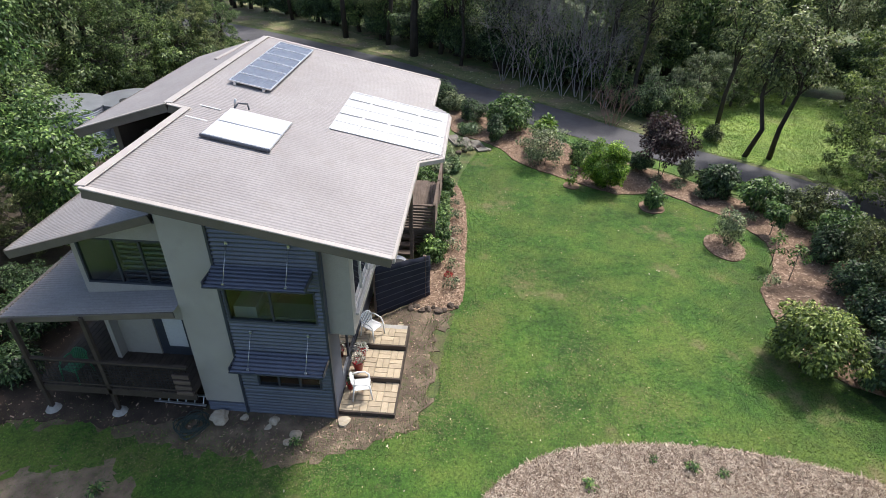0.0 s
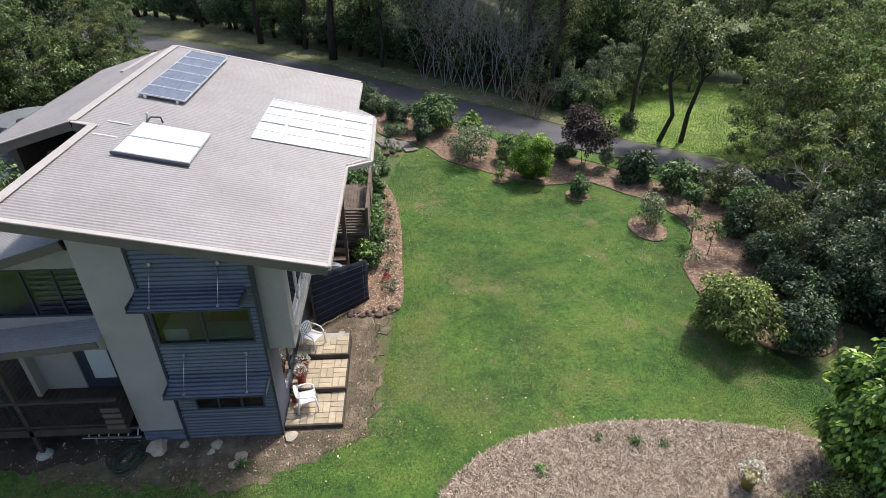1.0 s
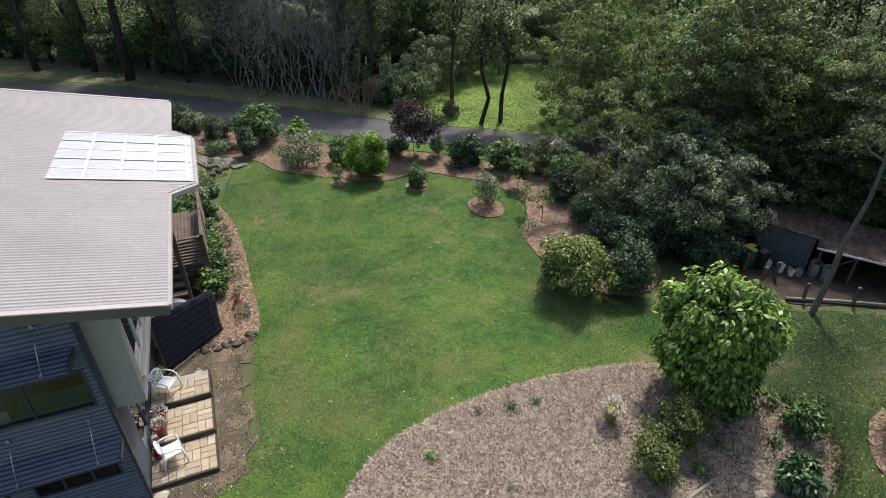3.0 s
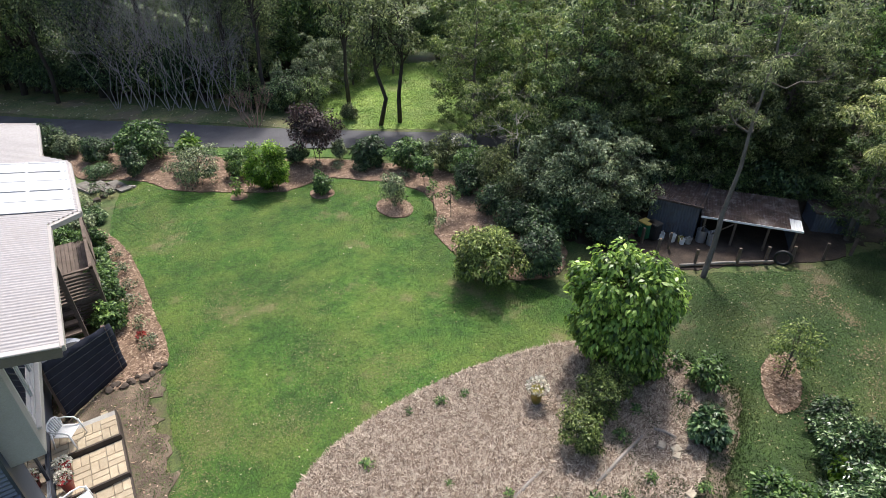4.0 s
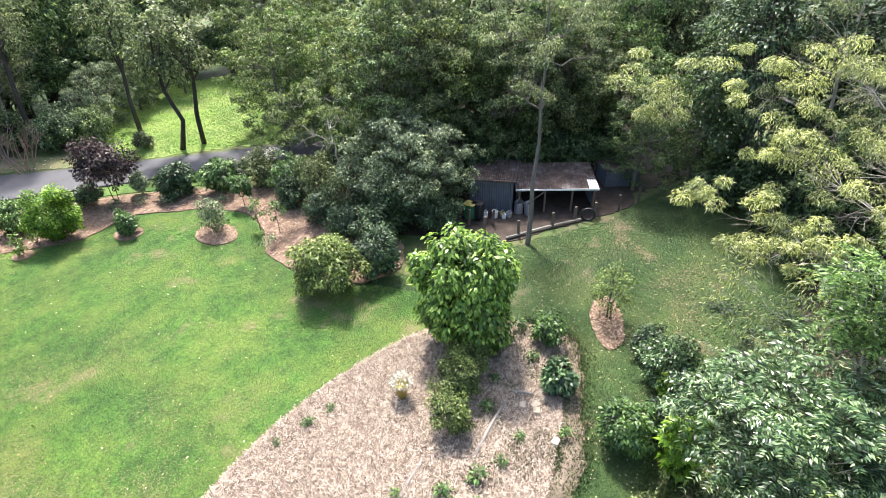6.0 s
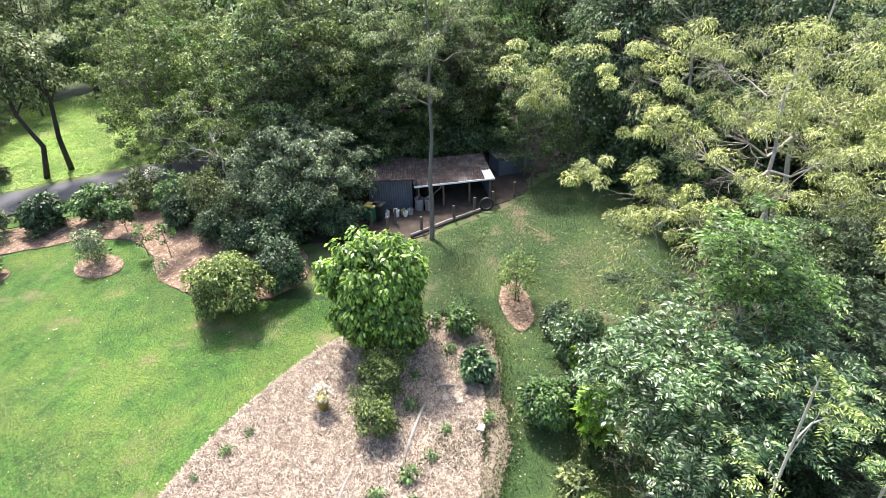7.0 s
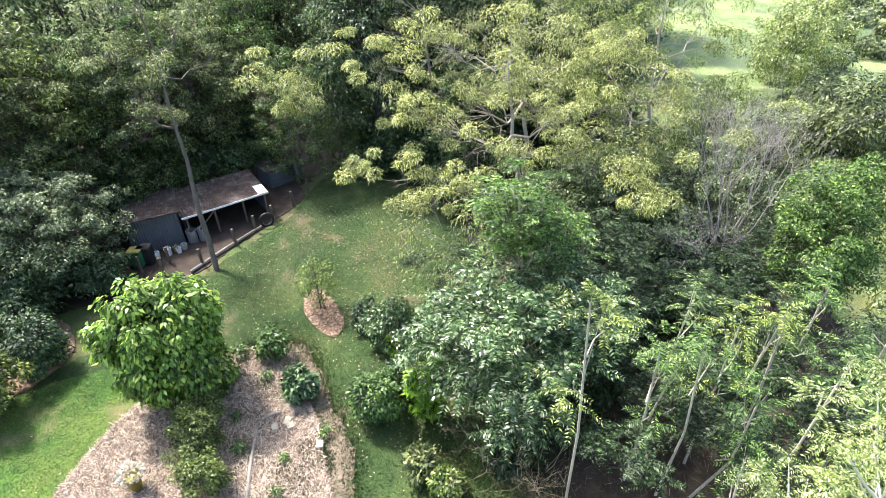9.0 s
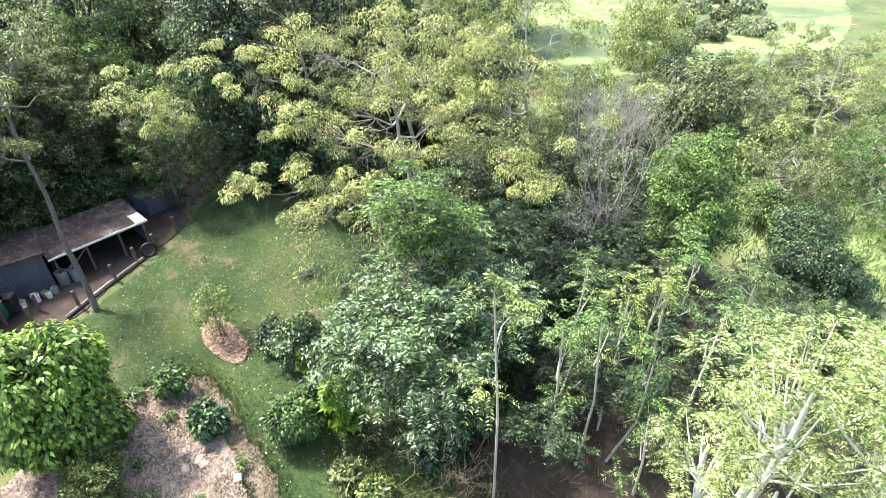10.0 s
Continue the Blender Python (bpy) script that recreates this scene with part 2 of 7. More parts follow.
M_RED = surface("red_glaze", [(0.3, (0.28, 0.012, 0.012)), (0.7, (0.4, 0.02, 0.02))], 3.0, 0.3, fine=20, bump=0.02)
M_GREENPL = surface("green_plastic", [(0.3, (0.02, 0.13, 0.06)), (0.7, (0.03, 0.18, 0.085))], 3.0, 0.45, fine=20, bump=0.02)
M_OCHRE = surface("ochre_pot", [(0.3, (0.3, 0.25, 0.06)), (0.7, (0.42, 0.36, 0.1))], 5.0, 0.6, fine=30, bump=0.1)
M_BLACK = surface("black_rubber", [(0.3, (0.012, 0.012, 0.013)), (0.7, (0.025, 0.025, 0.027))], 4.0, 0.6, fine=40, bump=0.1)
M_HOSE = surface("hose_green", [(0.3, (0.02, 0.035, 0.03)), (0.7, (0.04, 0.06, 0.05))], 4.0, 0.5, fine=40, bump=0.1)
M_RUST = surface("rusty_iron", [(0.3, (0.035, 0.022, 0.018)), (0.55, (0.085, 0.056, 0.047)), (0.8, (0.2, 0.17, 0.16))], 1.6, 0.85, metal=0.1, fine=20, bump=0.2, dist=0.006, dirt=((0.34, 0.32, 0.3), 0.55))
M_SHEDBLUE = surface("faded_shed_steel", [(0.3, (0.1, 0.115, 0.15)), (0.7, (0.15, 0.165, 0.2))], 1.5, 0.6, metal=0.2, fine=20, bump=0.1, dirt=((0.1, 0.07, 0.05), 0.5))
M_BARK = surface("grey_bark", [(0.3, (0.09, 0.075, 0.06)), (0.7, (0.19, 0.165, 0.14))], 5.0, 0.95, fine=25, bump=0.8, dist=0.02, stretch=(1, 1, 0.3))
M_DARKBARK = surface("dark_bark", [(0.3, (0.025, 0.02, 0.016)), (0.7, (0.07, 0.055, 0.045))], 5.0, 0.95, fine=25, bump=0.8, dist=0.02, stretch=(1, 1, 0.3))
M_PALEBARK = surface("pale_gum_bark", [(0.3, (0.38, 0.33, 0.27)), (0.6, (0.52, 0.47, 0.4)), (0.8, (0.62, 0.57, 0.5))], 3.0, 0.8, fine=20, bump=0.3, dist=0.01, stretch=(1, 1, 0.4))
M_GUMBARK = surface("grey_gum_bark", [(0.3, (0.26, 0.22, 0.18)), (0.6, (0.45, 0.4, 0.34)), (0.8, (0.6, 0.55, 0.48))], 2.5, 0.85, fine=20, bump=0.3, dist=0.01, stretch=(1, 1, 0.5))
M_WHITEBARK = surface("white_bark", [(0.3, (0.6, 0.56, 0.5)), (0.7, (0.74, 0.71, 0.66))], 3.0, 0.75, fine=20, bump=0.3, dist=0.01)
M_DEADWOOD = surface("grey_dead_wood", [(0.3, (0.27, 0.24, 0.23)), (0.7, (0.42, 0.385, 0.37))], 4.0, 0.95, fine=30, bump=0.3)
M_REDTWIG = surface("reddish_twigs", [(0.3, (0.22, 0.13, 0.1)), (0.7, (0.36, 0.23, 0.18))], 4.0, 0.95, fine=30, bump=0.3)
M_DRYTWIG = surface("dry_twigs", [(0.3, (0.2, 0.16, 0.1)), (0.7, (0.36, 0.3, 0.2))], 4.0, 0.95, fine=30, bump=0.2)
L_FOREST = leafy("forest_leaves", (0.055, 0.105, 0.04), (0.2, 0.3, 0.11), (0.36, 0.46, 0.19), 0.45, 0.42)
L_FRESH = leafy("edge_leaves", (0.075, 0.15, 0.04), (0.19, 0.33, 0.085), (0.33, 0.46, 0.15), 0.45, 0.4)
L_OLIVE = leafy("olive_leaves", (0.09, 0.125, 0.055), (0.24, 0.295, 0.125), (0.4, 0.44, 0.22), 0.45, 0.42)
L_MID = leafy("green_leaves", (0.06, 0.135, 0.042), (0.155, 0.275, 0.075), (0.27, 0.39, 0.13))
L_BRIGHT = leafy("fresh_leaves", (0.11, 0.22, 0.038), (0.28, 0.45, 0.09), (0.45, 0.58, 0.16), 0.4, 0.36)
L_LIME = leafy("lime_leaves", (0.17, 0.34, 0.035), (0.32, 0.54, 0.06), (0.48, 0.65, 0.12), 0.42, 0.55)
L_GUM = leafy("gum_leaves", (0.24, 0.29, 0.1), (0.6, 0.66, 0.25), (0.82, 0.83, 0.42), 0.45, 0.42)
L_FEATHER = leafy("feather_leaves", (0.045, 0.1, 0.04), (0.16, 0.27, 0.115), (0.4, 0.49, 0.3), 0.3, 0.25)
L_DARK = leafy("dark_leaves", (0.03, 0.066, 0.03), (0.086, 0.155, 0.066), (0.17, 0.25, 0.12))
# Darker copy of the dark leaves: the thicket's shade is in the colour.
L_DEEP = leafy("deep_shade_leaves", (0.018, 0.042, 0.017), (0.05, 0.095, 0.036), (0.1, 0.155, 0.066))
L_PLUM = leafy("plum_leaves", (0.023, 0.013, 0.016), (0.058, 0.031, 0.036), (0.091, 0.052, 0.058))
L_GREY = leafy("grey_green_leaves", (0.12, 0.165, 0.095), (0.26, 0.33, 0.185), (0.41, 0.46, 0.29))
L_FLOWER = leafy("white_petals", (0.600, 0.550, 0.550), (0.800, 0.760, 0.760), (0.850, 0.840, 0.840))
L_REDFLOWER = leafy("red_petals", (0.400, 0.030, 0.030), (0.600, 0.060, 0.050), (0.700, 0.150, 0.120))
# Lighter leaf green, with sunlight on the crowns put into the colour.
L_SUN = leafy("sunlit_leaves", (0.11, 0.165, 0.05), (0.25, 0.33, 0.095), (0.4, 0.46, 0.165), 0.45, 0.4)
L_YOUNG = leafy("young_leaves", (0.13, 0.2, 0.05), (0.33, 0.43, 0.12), (0.55, 0.6, 0.22), 0.4, 0.35)
L_YELLOW = leafy("yellow_green_leaves", (0.2, 0.29, 0.09), (0.43, 0.52, 0.21), (0.64, 0.68, 0.4), 0.35, 0.4)
PALE = ([(0.14, 0.21, 0.07), (0.2, 0.28, 0.1), (0.28, 0.34, 0.14)], (0.31, 0.33, 0.18), (0.08, 0.12, 0.055), 0.48)
M_PALEBLADE = grass_blade("pale_blade", *PALE)
M_TREAD = surface("gravel_tread", [(0.3, (0.15, 0.135, 0.115)), (0.7, (0.22, 0.2, 0.17))], 4.0, 0.95, fine=40, bump=0.4, dist=0.006)
M_HILL = grass_ground("pale_meadow", *PALE, 0.12)

from mathutils.geometry import delaunay_2d_cdt


# ---- mesh helpers ----
def thing(name, place, label, category, group="", turn=0.0):
    ob = new(name)
    ob.matrix_basis = pose(*place, 0, 0, turn)
    return tagged(ob, label, category, group)


def link_mesh(name, me, material, parent=None, label=""):
    me.materials.append(material)
    ob = new(name, me)
    if parent is not None:
        ob.parent = parent
    return tagged(ob, label)


def part(name, bm, material, parent=None, label="", smooth=False):
    me = bpy.data.meshes.new(name)
    bm.normal_update()
    bm.to_mesh(me)
    bm.free()
    if smooth:
        for p in me.polygons:
            p.use_smooth = True
    return link_mesh(name, me, material, parent, label)


def structure(ob, label, category):
    return tagged(ob, label, category, kind="structure")


def box(bm, lo, hi, bevel=0.0, m=None):
    """A bevelled box between two corners."""
    lo, hi = Vector(lo), Vector(hi)
    out = bmesh.ops.create_cube(bm, size=1.0)
    vs = out["verts"]
    for v in vs:
        v.co = Vector([(lo[i] + hi[i]) / 2 + v.co[i] * (hi[i] - lo[i]) for i in range(3)])
    if bevel:
        es = list({e for v in vs for e in v.link_edges})
        vs = list({v for f in bmesh.ops.bevel(bm, geom=es, offset=bevel, segments=1, affect="EDGES")["faces"] for v in f.verts} | {v for v in vs if v.is_valid})
    if m is not None:
        for v in vs:
            v.co = m @ v.co
    return bm


def boxes(*rows, bevel=0.004):
    bm = bmesh.new()
    for lo, hi in rows:
        box(bm, lo, hi, bevel)
    return bm


def beam(bm, a, b, w, d=None, bevel=0.004):
    """A squared bar from a to b."""
    a, b = Vector(a), Vector(b)
    n = (b - a).length
    turn = (b - a).to_track_quat("Z", "Y").to_matrix().to_4x4()
    return box(bm, (-w / 2, -(d or w) / 2, 0), (w / 2, (d or w) / 2, n), bevel, Matrix.Translation(a) @ turn)


def tube_into(V, F, pts, rad, sides=6, cap=True):
    """Adds a tapered tube through the points to lists of vertices and faces."""
    base = len(V)
    pts = [Vector(p) for p in pts]
    for i, p in enumerate(pts):
        d = (pts[min(i + 1, len(pts) - 1)] - pts[max(i - 1, 0)]).normalized()
        s = d.orthogonal().normalized() if i == 0 else (s - d * s.dot(d)).normalized()
        u = d.cross(s)
        for k in range(sides):
            a = 2 * math.pi * k / sides
            V.append(tuple(p + (s * math.cos(a) + u * math.sin(a)) * rad[i]))
    for i in range(len(pts) - 1):
        for k in range(sides):
            a, b = base + i * sides + k, base + i * sides + (k + 1) % sides
            F.append((a, b, b + sides, a + sides))
    if cap:
        F.append(tuple(base + k for k in reversed(range(sides))))
        F.append(tuple(base + (len(pts) - 1) * sides + k for k in range(sides)))


def mesh_of(name, V, F, smooth=False):
    me = bpy.data.meshes.new(name)
    me.from_pydata([tuple(v) for v in V], [], F)
    if smooth:
        for p in me.polygons:
            p.use_smooth = True
    return me


def tube(name, pts, rad, material, parent=None, sides=8, label=""):
    V, F = [], []
    tube_into(V, F, pts, rad if isinstance(rad, (list, tuple)) else [rad] * len(pts), sides)
    return link_mesh(name, mesh_of(name, V, F, True), material, parent, label)


def lathe(bm, profile, sides=24, at=(0, 0, 0)):
    """Turns rows of (radius, height) round a vertical axis; ends on the axis close."""
    rings = []
    for r, z in profile:
        if r < 1e-5:
            rings.append([bm.verts.new((at[0], at[1], at[2] + z))])
        else:
            rings.append([bm.verts.new((at[0] + r * math.cos(2 * math.pi * k / sides), at[1] + r * math.sin(2 * math.pi * k / sides), at[2] + z)) for k in range(sides)])
    for a, b in zip(rings, rings[1:]):
        for k in range(sides):
            j = (k + 1) % sides
            if len(a) == 1 and len(b) > 1:
                bm.faces.new((a[0], b[j], b[k]))
            elif len(b) == 1 and len(a) > 1:
                bm.faces.new((a[k], a[j], b[0]))
            elif len(a) > 1:
                bm.faces.new((a[k], a[j], b[j], b[k]))
    return bm


def corrugated(at, along, across, span, width, pitch, amp, cuts=1, thick=0.0):
    """A waved sheet. along: the unit way that the ribs run; across: the unit way over them; span(v) gives the ribs' (from, to) at v."""
    at, along, across = Vector(at), Vector(along).normalized(), Vector(across).normalized()
    up = along.cross(across)
    if up.z < -0.01:
        up = -up
    n = int(width / pitch * 4)
    bm, last = bmesh.new(), None
    for i in range(n + 1):
        v = width * i / n
        lo, hi = span(v)
        lift = up * (amp * math.sin(2 * math.pi * v / pitch))
        row = [bm.verts.new(at + across * v + along * (lo + (hi - lo) * k / cuts) + lift) for k in range(cuts + 1)]
        if last:
            for k in range(cuts):
                bm.faces.new((last[k], last[k + 1], row[k + 1], row[k]))
        last = row
    return bm


def smooth_ring(points, steps=8):
    """A closed smooth outline through a few corners."""
    P = [np.array(p, float) for p in points]
    out = []
    for i in range(len(P)):
        a, b, c, d = P[i - 1], P[i], P[(i + 1) % len(P)], P[(i + 2) % len(P)]
        for s in range(steps):
            t = s / steps
            out.append(0.5 * (2 * b + (c - a) * t + (2 * a - 5 * b + 4 * c - d) * t * t + (3 * b - a - 3 * c + d) * t**3))
    return np.array(out)


def smooth_line(points, steps=8):
    P = [np.array(p, float) for p in points]
    P = [2 * P[0] - P[1], *P, 2 * P[-1] - P[-2]]
    out = []
    for a, b, c, d in zip(P, P[1:], P[2:], P[3:]):
        for s in range(steps):
            t = s / steps
            out.append(0.5 * (2 * b + (c - a) * t + (2 * a - 5 * b + 4 * c - d) * t * t + (3 * b - a - 3 * c + d) * t**3))
    return np.array(out + [P[-2]])


def patch(name, ring, z, material, label, category, rough=0.06, sink=0.05, seed=1):
    """A piece of ground with an uneven edge, laid over the sheet below it."""
    step = np.linalg.norm(np.diff(np.vstack([ring, ring[:1]]), axis=0), axis=1)
    at = np.concatenate([[0], np.cumsum(step)])
    n = max(int(at[-1] / 0.12), 24) if at[-1] < 150 else 400
    s = np.linspace(0, at[-1], n, endpoint=False)
    ring = np.stack([np.interp(s, at, np.append(ring[:, k], ring[0, k])) for k in (0, 1)], 1)
    wob = np.array([[noise.noise((x * 2.2, y * 2.2, 3.0 + k * 9)) + 0.6 * noise.noise((x * 6, y * 6, 7.0 + k * 9)) for k in (0, 1)] for x, y in ring])
    ring = ring + wob * rough * 1.6
    verts = [Vector(p) for p in ring]
    co, _, faces, *_ = delaunay_2d_cdt(verts, [(i, (i + 1) % n) for i in range(n)], [], 1, 1e-5)
    bm = bmesh.new()
    vs = [bm.verts.new((p.x, p.y, z)) for p in co]
    for f in faces:
        bm.faces.new([vs[i] for i in f])
    bmesh.ops.recalc_face_normals(bm, faces=bm.faces)
    if sum(f.normal.z for f in bm.faces) < 0:
        bmesh.ops.reverse_faces(bm, faces=bm.faces)
    rim = [e for e in bm.edges if len(e.link_faces) == 1]
    for v in [g for g in bmesh.ops.extrude_edge_only(bm, edges=rim)["geom"] if isinstance(g, bmesh.types.BMVert)]:
        v.co.z -= sink
    return structure(part(name, bm, material), label, category)


def inside(ring, pts):
    x, y = pts[:, 0], pts[:, 1]
    hit = np.zeros(len(pts), bool)
    for (x0, y0), (x1, y1) in zip(ring, np.roll(ring, -1, 0)):
        cross = ((y0 > y) != (y1 > y)) & (x < (x1 - x0) * (y - y0) / (y1 - y0 + 1e-12) + x0)
        hit ^= cross
    return hit


def scatter(ring, count, seed, holes=()):
    rng = np.random.default_rng(seed)
    lo, hi = ring.min(0), ring.max(0)
    pts = rng.uniform(lo, hi, (count * 3, 2))
    pts = pts[inside(ring, pts)]
    for h in holes:
        pts = pts[~inside(h, pts)]
    return pts[:count]


def stuff(name, V, F, material, label, category):
    """Many loose pieces in one mesh. V: (n, k, 3) corners of n pieces of k corners each."""
    n, k = V.shape[:2]
    me = bpy.data.meshes.new(name)
    me.vertices.add(n * k)
    me.vertices.foreach_set("co", V.reshape(-1).astype(np.float32))
    faces = (np.arange(n)[:, None, None] * k + np.array(F)[None]).reshape(-1, len(F[0]))
    me.loops.add(faces.size)
    me.loops.foreach_set("vertex_index", faces.reshape(-1).astype(np.int32))
    me.polygons.add(len(faces))
    me.polygons.foreach_set("loop_start", np.arange(0, faces.size, len(F[0]), dtype=np.int32))
    me.polygons.foreach_set("loop_total", np.full(len(faces), len(F[0]), dtype=np.int32))
    me.update(calc_edges=True)
    me.materials.append(material)
    return me


def loose(name, pts, z, length, width, tilt, material, label, category, seed, curl=0.0):
    """Flat slips (straw, chips, leaves) strewn over a place."""
    rng = np.random.default_rng(seed)
    n = len(pts)
    L, W = rng.uniform(*length, n), rng.uniform(*width, n)
    a, t = rng.uniform(0, 2 * np.pi, n), rng.normal(0, tilt, n)
    d = np.stack([np.cos(a) * np.cos(t), np.sin(a) * np.cos(t), np.sin(t)], 1)
    s = np.stack([-np.sin(a), np.cos(a), rng.normal(0, 0.3, n)], 1)
    c = np.concatenate([pts, (z + np.abs(np.sin(t)) * L / 2 + rng.uniform(0.002, 0.03, n))[:, None]], 1)
    V = np.stack([c - d * L[:, None] / 2 - s * W[:, None] / 2, c - d * L[:, None] / 2 + s * W[:, None] / 2,
                  c + d * L[:, None] / 2 + s * W[:, None] / 2, c + d * L[:, None] / 2 - s * W[:, None] / 2], 1)
    ob = new(name, stuff(name, V, [(0, 1, 2, 3)], material, label, category))
    return tagged(ob, label, category, kind="stuff")


def blades(name, pts, z, height, material, label, seed, width=0.012):
    rng = np.random.default_rng(seed)
    n = len(pts)
    h, a = rng.uniform(*height, n), rng.uniform(0, 2 * np.pi, n)
    lean = rng.normal(0, 0.5, (n, 2)) * h[:, None]
    base = np.concatenate([pts, np.full((n, 1), z)], 1)
    s = np.stack([np.cos(a), np.sin(a), 0 * a], 1) * width
    tip = base + np.concatenate([lean, h[:, None]], 1)
    V = np.stack([base - s, base + s, tip], 1)
    ob = new(name, stuff(name, V, [(0, 1, 2)], material, label, "grass"))
    return tagged(ob, label, "grass", kind="stuff")


# ---- plants ----
def leaf_mesh(name, P, D, L, W, rng, fold=0.25, facing=None):
    """Leaves as folded lozenges from P along D, turned to the ways in facing where given."""
    n = len(P)
    D = D / np.linalg.norm(D, axis=1, keepdims=True)
    if facing is None:
        facing = rng.normal(0, 0.6, (n, 3)) + (0, 0, 1.0)
    else:
        facing = facing / np.linalg.norm(facing, axis=1, keepdims=True)
        D = D - facing * (D * facing).sum(1, keepdims=True) * 0.85
        D /= np.linalg.norm(D, axis=1, keepdims=True) + 1e-9
    S = np.cross(D, facing)
    S /= np.linalg.norm(S, axis=1, keepdims=True) + 1e-9
    N = np.cross(S, D)
    L, W = L[:, None], W[:, None]
    V = np.stack([P, P + D * L * 0.45 + S * W / 2 + N * W * fold, P + D * L - N * L * 0.08, P + D * L * 0.45 - S * W / 2 + N * W * fold], 1)
    return stuff(name, V, [(0, 1, 2, 3)], None, "", "")


def crown_points(rng, centre, radii, count, low=-0.35, hug=0.35, boxy=1.0):
    """Clump centres through an uneven crown, more of them near its outside."""
    u = rng.normal(size=(count * 3, 3))
    u /= np.linalg.norm(u, axis=1, keepdims=True)
    u = u[u[:, 2] > low][:count]
    u = np.sign(u) * np.abs(u) ** boxy
    r = rng.uniform(hug, 1.0, len(u)) ** 0.5
    bump = 1 + 0.18 * np.sin(u[:, 0] * 5 + centre[2]) + 0.15 * np.sin(u[:, 1] * 7)
    return centre + u * (r * bump)[:, None] * radii


def build_plant(name, seed, height, radius, bark, leaf, label, category, group="", bare=0.35, clumps=40, per=60, leaf_len=(0.1, 0.18),
                leaf_wide=0.45, clump_r=0.4, droop=0.3, trunk_r=None, stems=1, twigs=14, lean=(0, 0), low=-0.35, squash=1.0, spray=1.0, hug=0.35, boxy=1.0):
    """A plant at the origin: tapered trunk with limbs to its clumps, and a crown of single leaves."""
    rng = np.random.default_rng(seed)
    root = new(name)
    tagged(root, label, category, group)
    tr = trunk_r or height * 0.022
    mid = np.array([lean[0], lean[1], height * (bare + (1 - bare) * 0.5)])
    radii = np.array([radius, radius, height * (1 - bare) * 0.5 * squash])
    C = crown_points(rng, mid, radii * 0.86, clumps, low, hug, boxy)
    V, F = [], []
    for s in range(stems):
        a = 2 * math.pi * s / max(stems, 1) + 0.4
        off = np.array([math.cos(a), math.sin(a), 0]) * (0.12 * radius if stems > 1 else 0)
        top = mid + np.array([off[0] * 3, off[1] * 3, radii[2] * 0.6])
        k = [off * (1 - t) + (top - off) * t * np.array([t**0.6, t**0.6, 1]) + np.append(rng.normal(0, 0.02 * height, 2) * (0 < t < 1), 0) for t in (0, 0.25, 0.5, 0.75, 1.0)]
        k[0] = off - np.array([0, 0, 0.05])
        tube_into(V, F, k, [tr * 1.25, tr, tr * 0.8, tr * 0.55, tr * 0.2], 7)
        for c in C[s::stems][:twigs]:
            t = rng.uniform(0.3, 0.85) if bare < 0.2 else rng.uniform(0.45, 0.9)
            i = min(int(t * 4), 3)
            start = k[i] + (k[i + 1] - k[i]) * (t * 4 - i)
            bend = (start + c) / 2 + np.array([0, 0, 0.12 * radius]) + rng.normal(0, 0.06 * radius, 3)
            tube_into(V, F, [start, bend, c], [tr * 0.45, tr * 0.28, tr * 0.08], 5, False)
    link_mesh("trunk", mesh_of("trunk", V, F, True), bark, root)
    n = len(C) * per
    cc = np.repeat(np.arange(len(C)), per)
    u = rng.normal(size=(n, 3))
    u /= np.linalg.norm(u, axis=1, keepdims=True)
    size = rng.uniform(0.65, 1.25, len(C))[cc] * clump_r
    P = C[cc] + u * (rng.uniform(0.25, 1.0, n) ** 0.6 * size)[:, None] * (1, 1, 0.7)
    P[:, 2] = np.maximum(P[:, 2], 0.03)
    outward = P - mid
    outward /= np.linalg.norm(outward, axis=1, keepdims=True) + 1e-6
    D = u * 0.7 * spray + outward * 0.6 + rng.normal(0, 0.35, (n, 3)) - np.array([0, 0, droop])
    L = rng.uniform(*leaf_len, n)
    facing = u * 0.8 + outward * 0.5 + rng.normal(0, 0.5, (n, 3)) + (0, 0, 0.55)
    me = leaf_mesh("crown", P, D, L, L * leaf_wide * rng.uniform(0.8, 1.2, n), rng, 0.25, facing)
    me.materials[0] = leaf
    ob = new("crown", me)
    ob.parent = root
    return root


def limb_tree(V, F, rng, start, way, length, r, depth, tips, spread=0.6, up=0.15, sides=6, shrink=0.68):
    """Forking limbs; their ends gather in tips."""
    way = Vector(way).normalized()
    a = Vector(start)
    b = a + way * length * 0.5 + Vector(rng.normal(0, 0.05, 3)) * length
    c = a + way * length + Vector(rng.normal(0, 0.06, 3)) * length
    tube_into(V, F, [a, b, c], [r, r * 0.82, r * 0.62], sides, False)
    if depth == 0:
        tips.append((np.array(c), np.array(way)))
        return
    if depth <= 1 and rng.random() < 0.4:
        tips.append((np.array(b), np.array(way)))
    for i in range(2 + int(rng.random() < 0.55)):
        w = way + Vector(rng.normal(0, spread, 3)) + Vector((0, 0, up))
        limb_tree(V, F, rng, c, w, length * shrink * rng.uniform(0.8, 1.15), r * 0.6, depth - 1, tips, spread, up, max(sides - 1, 3), shrink)


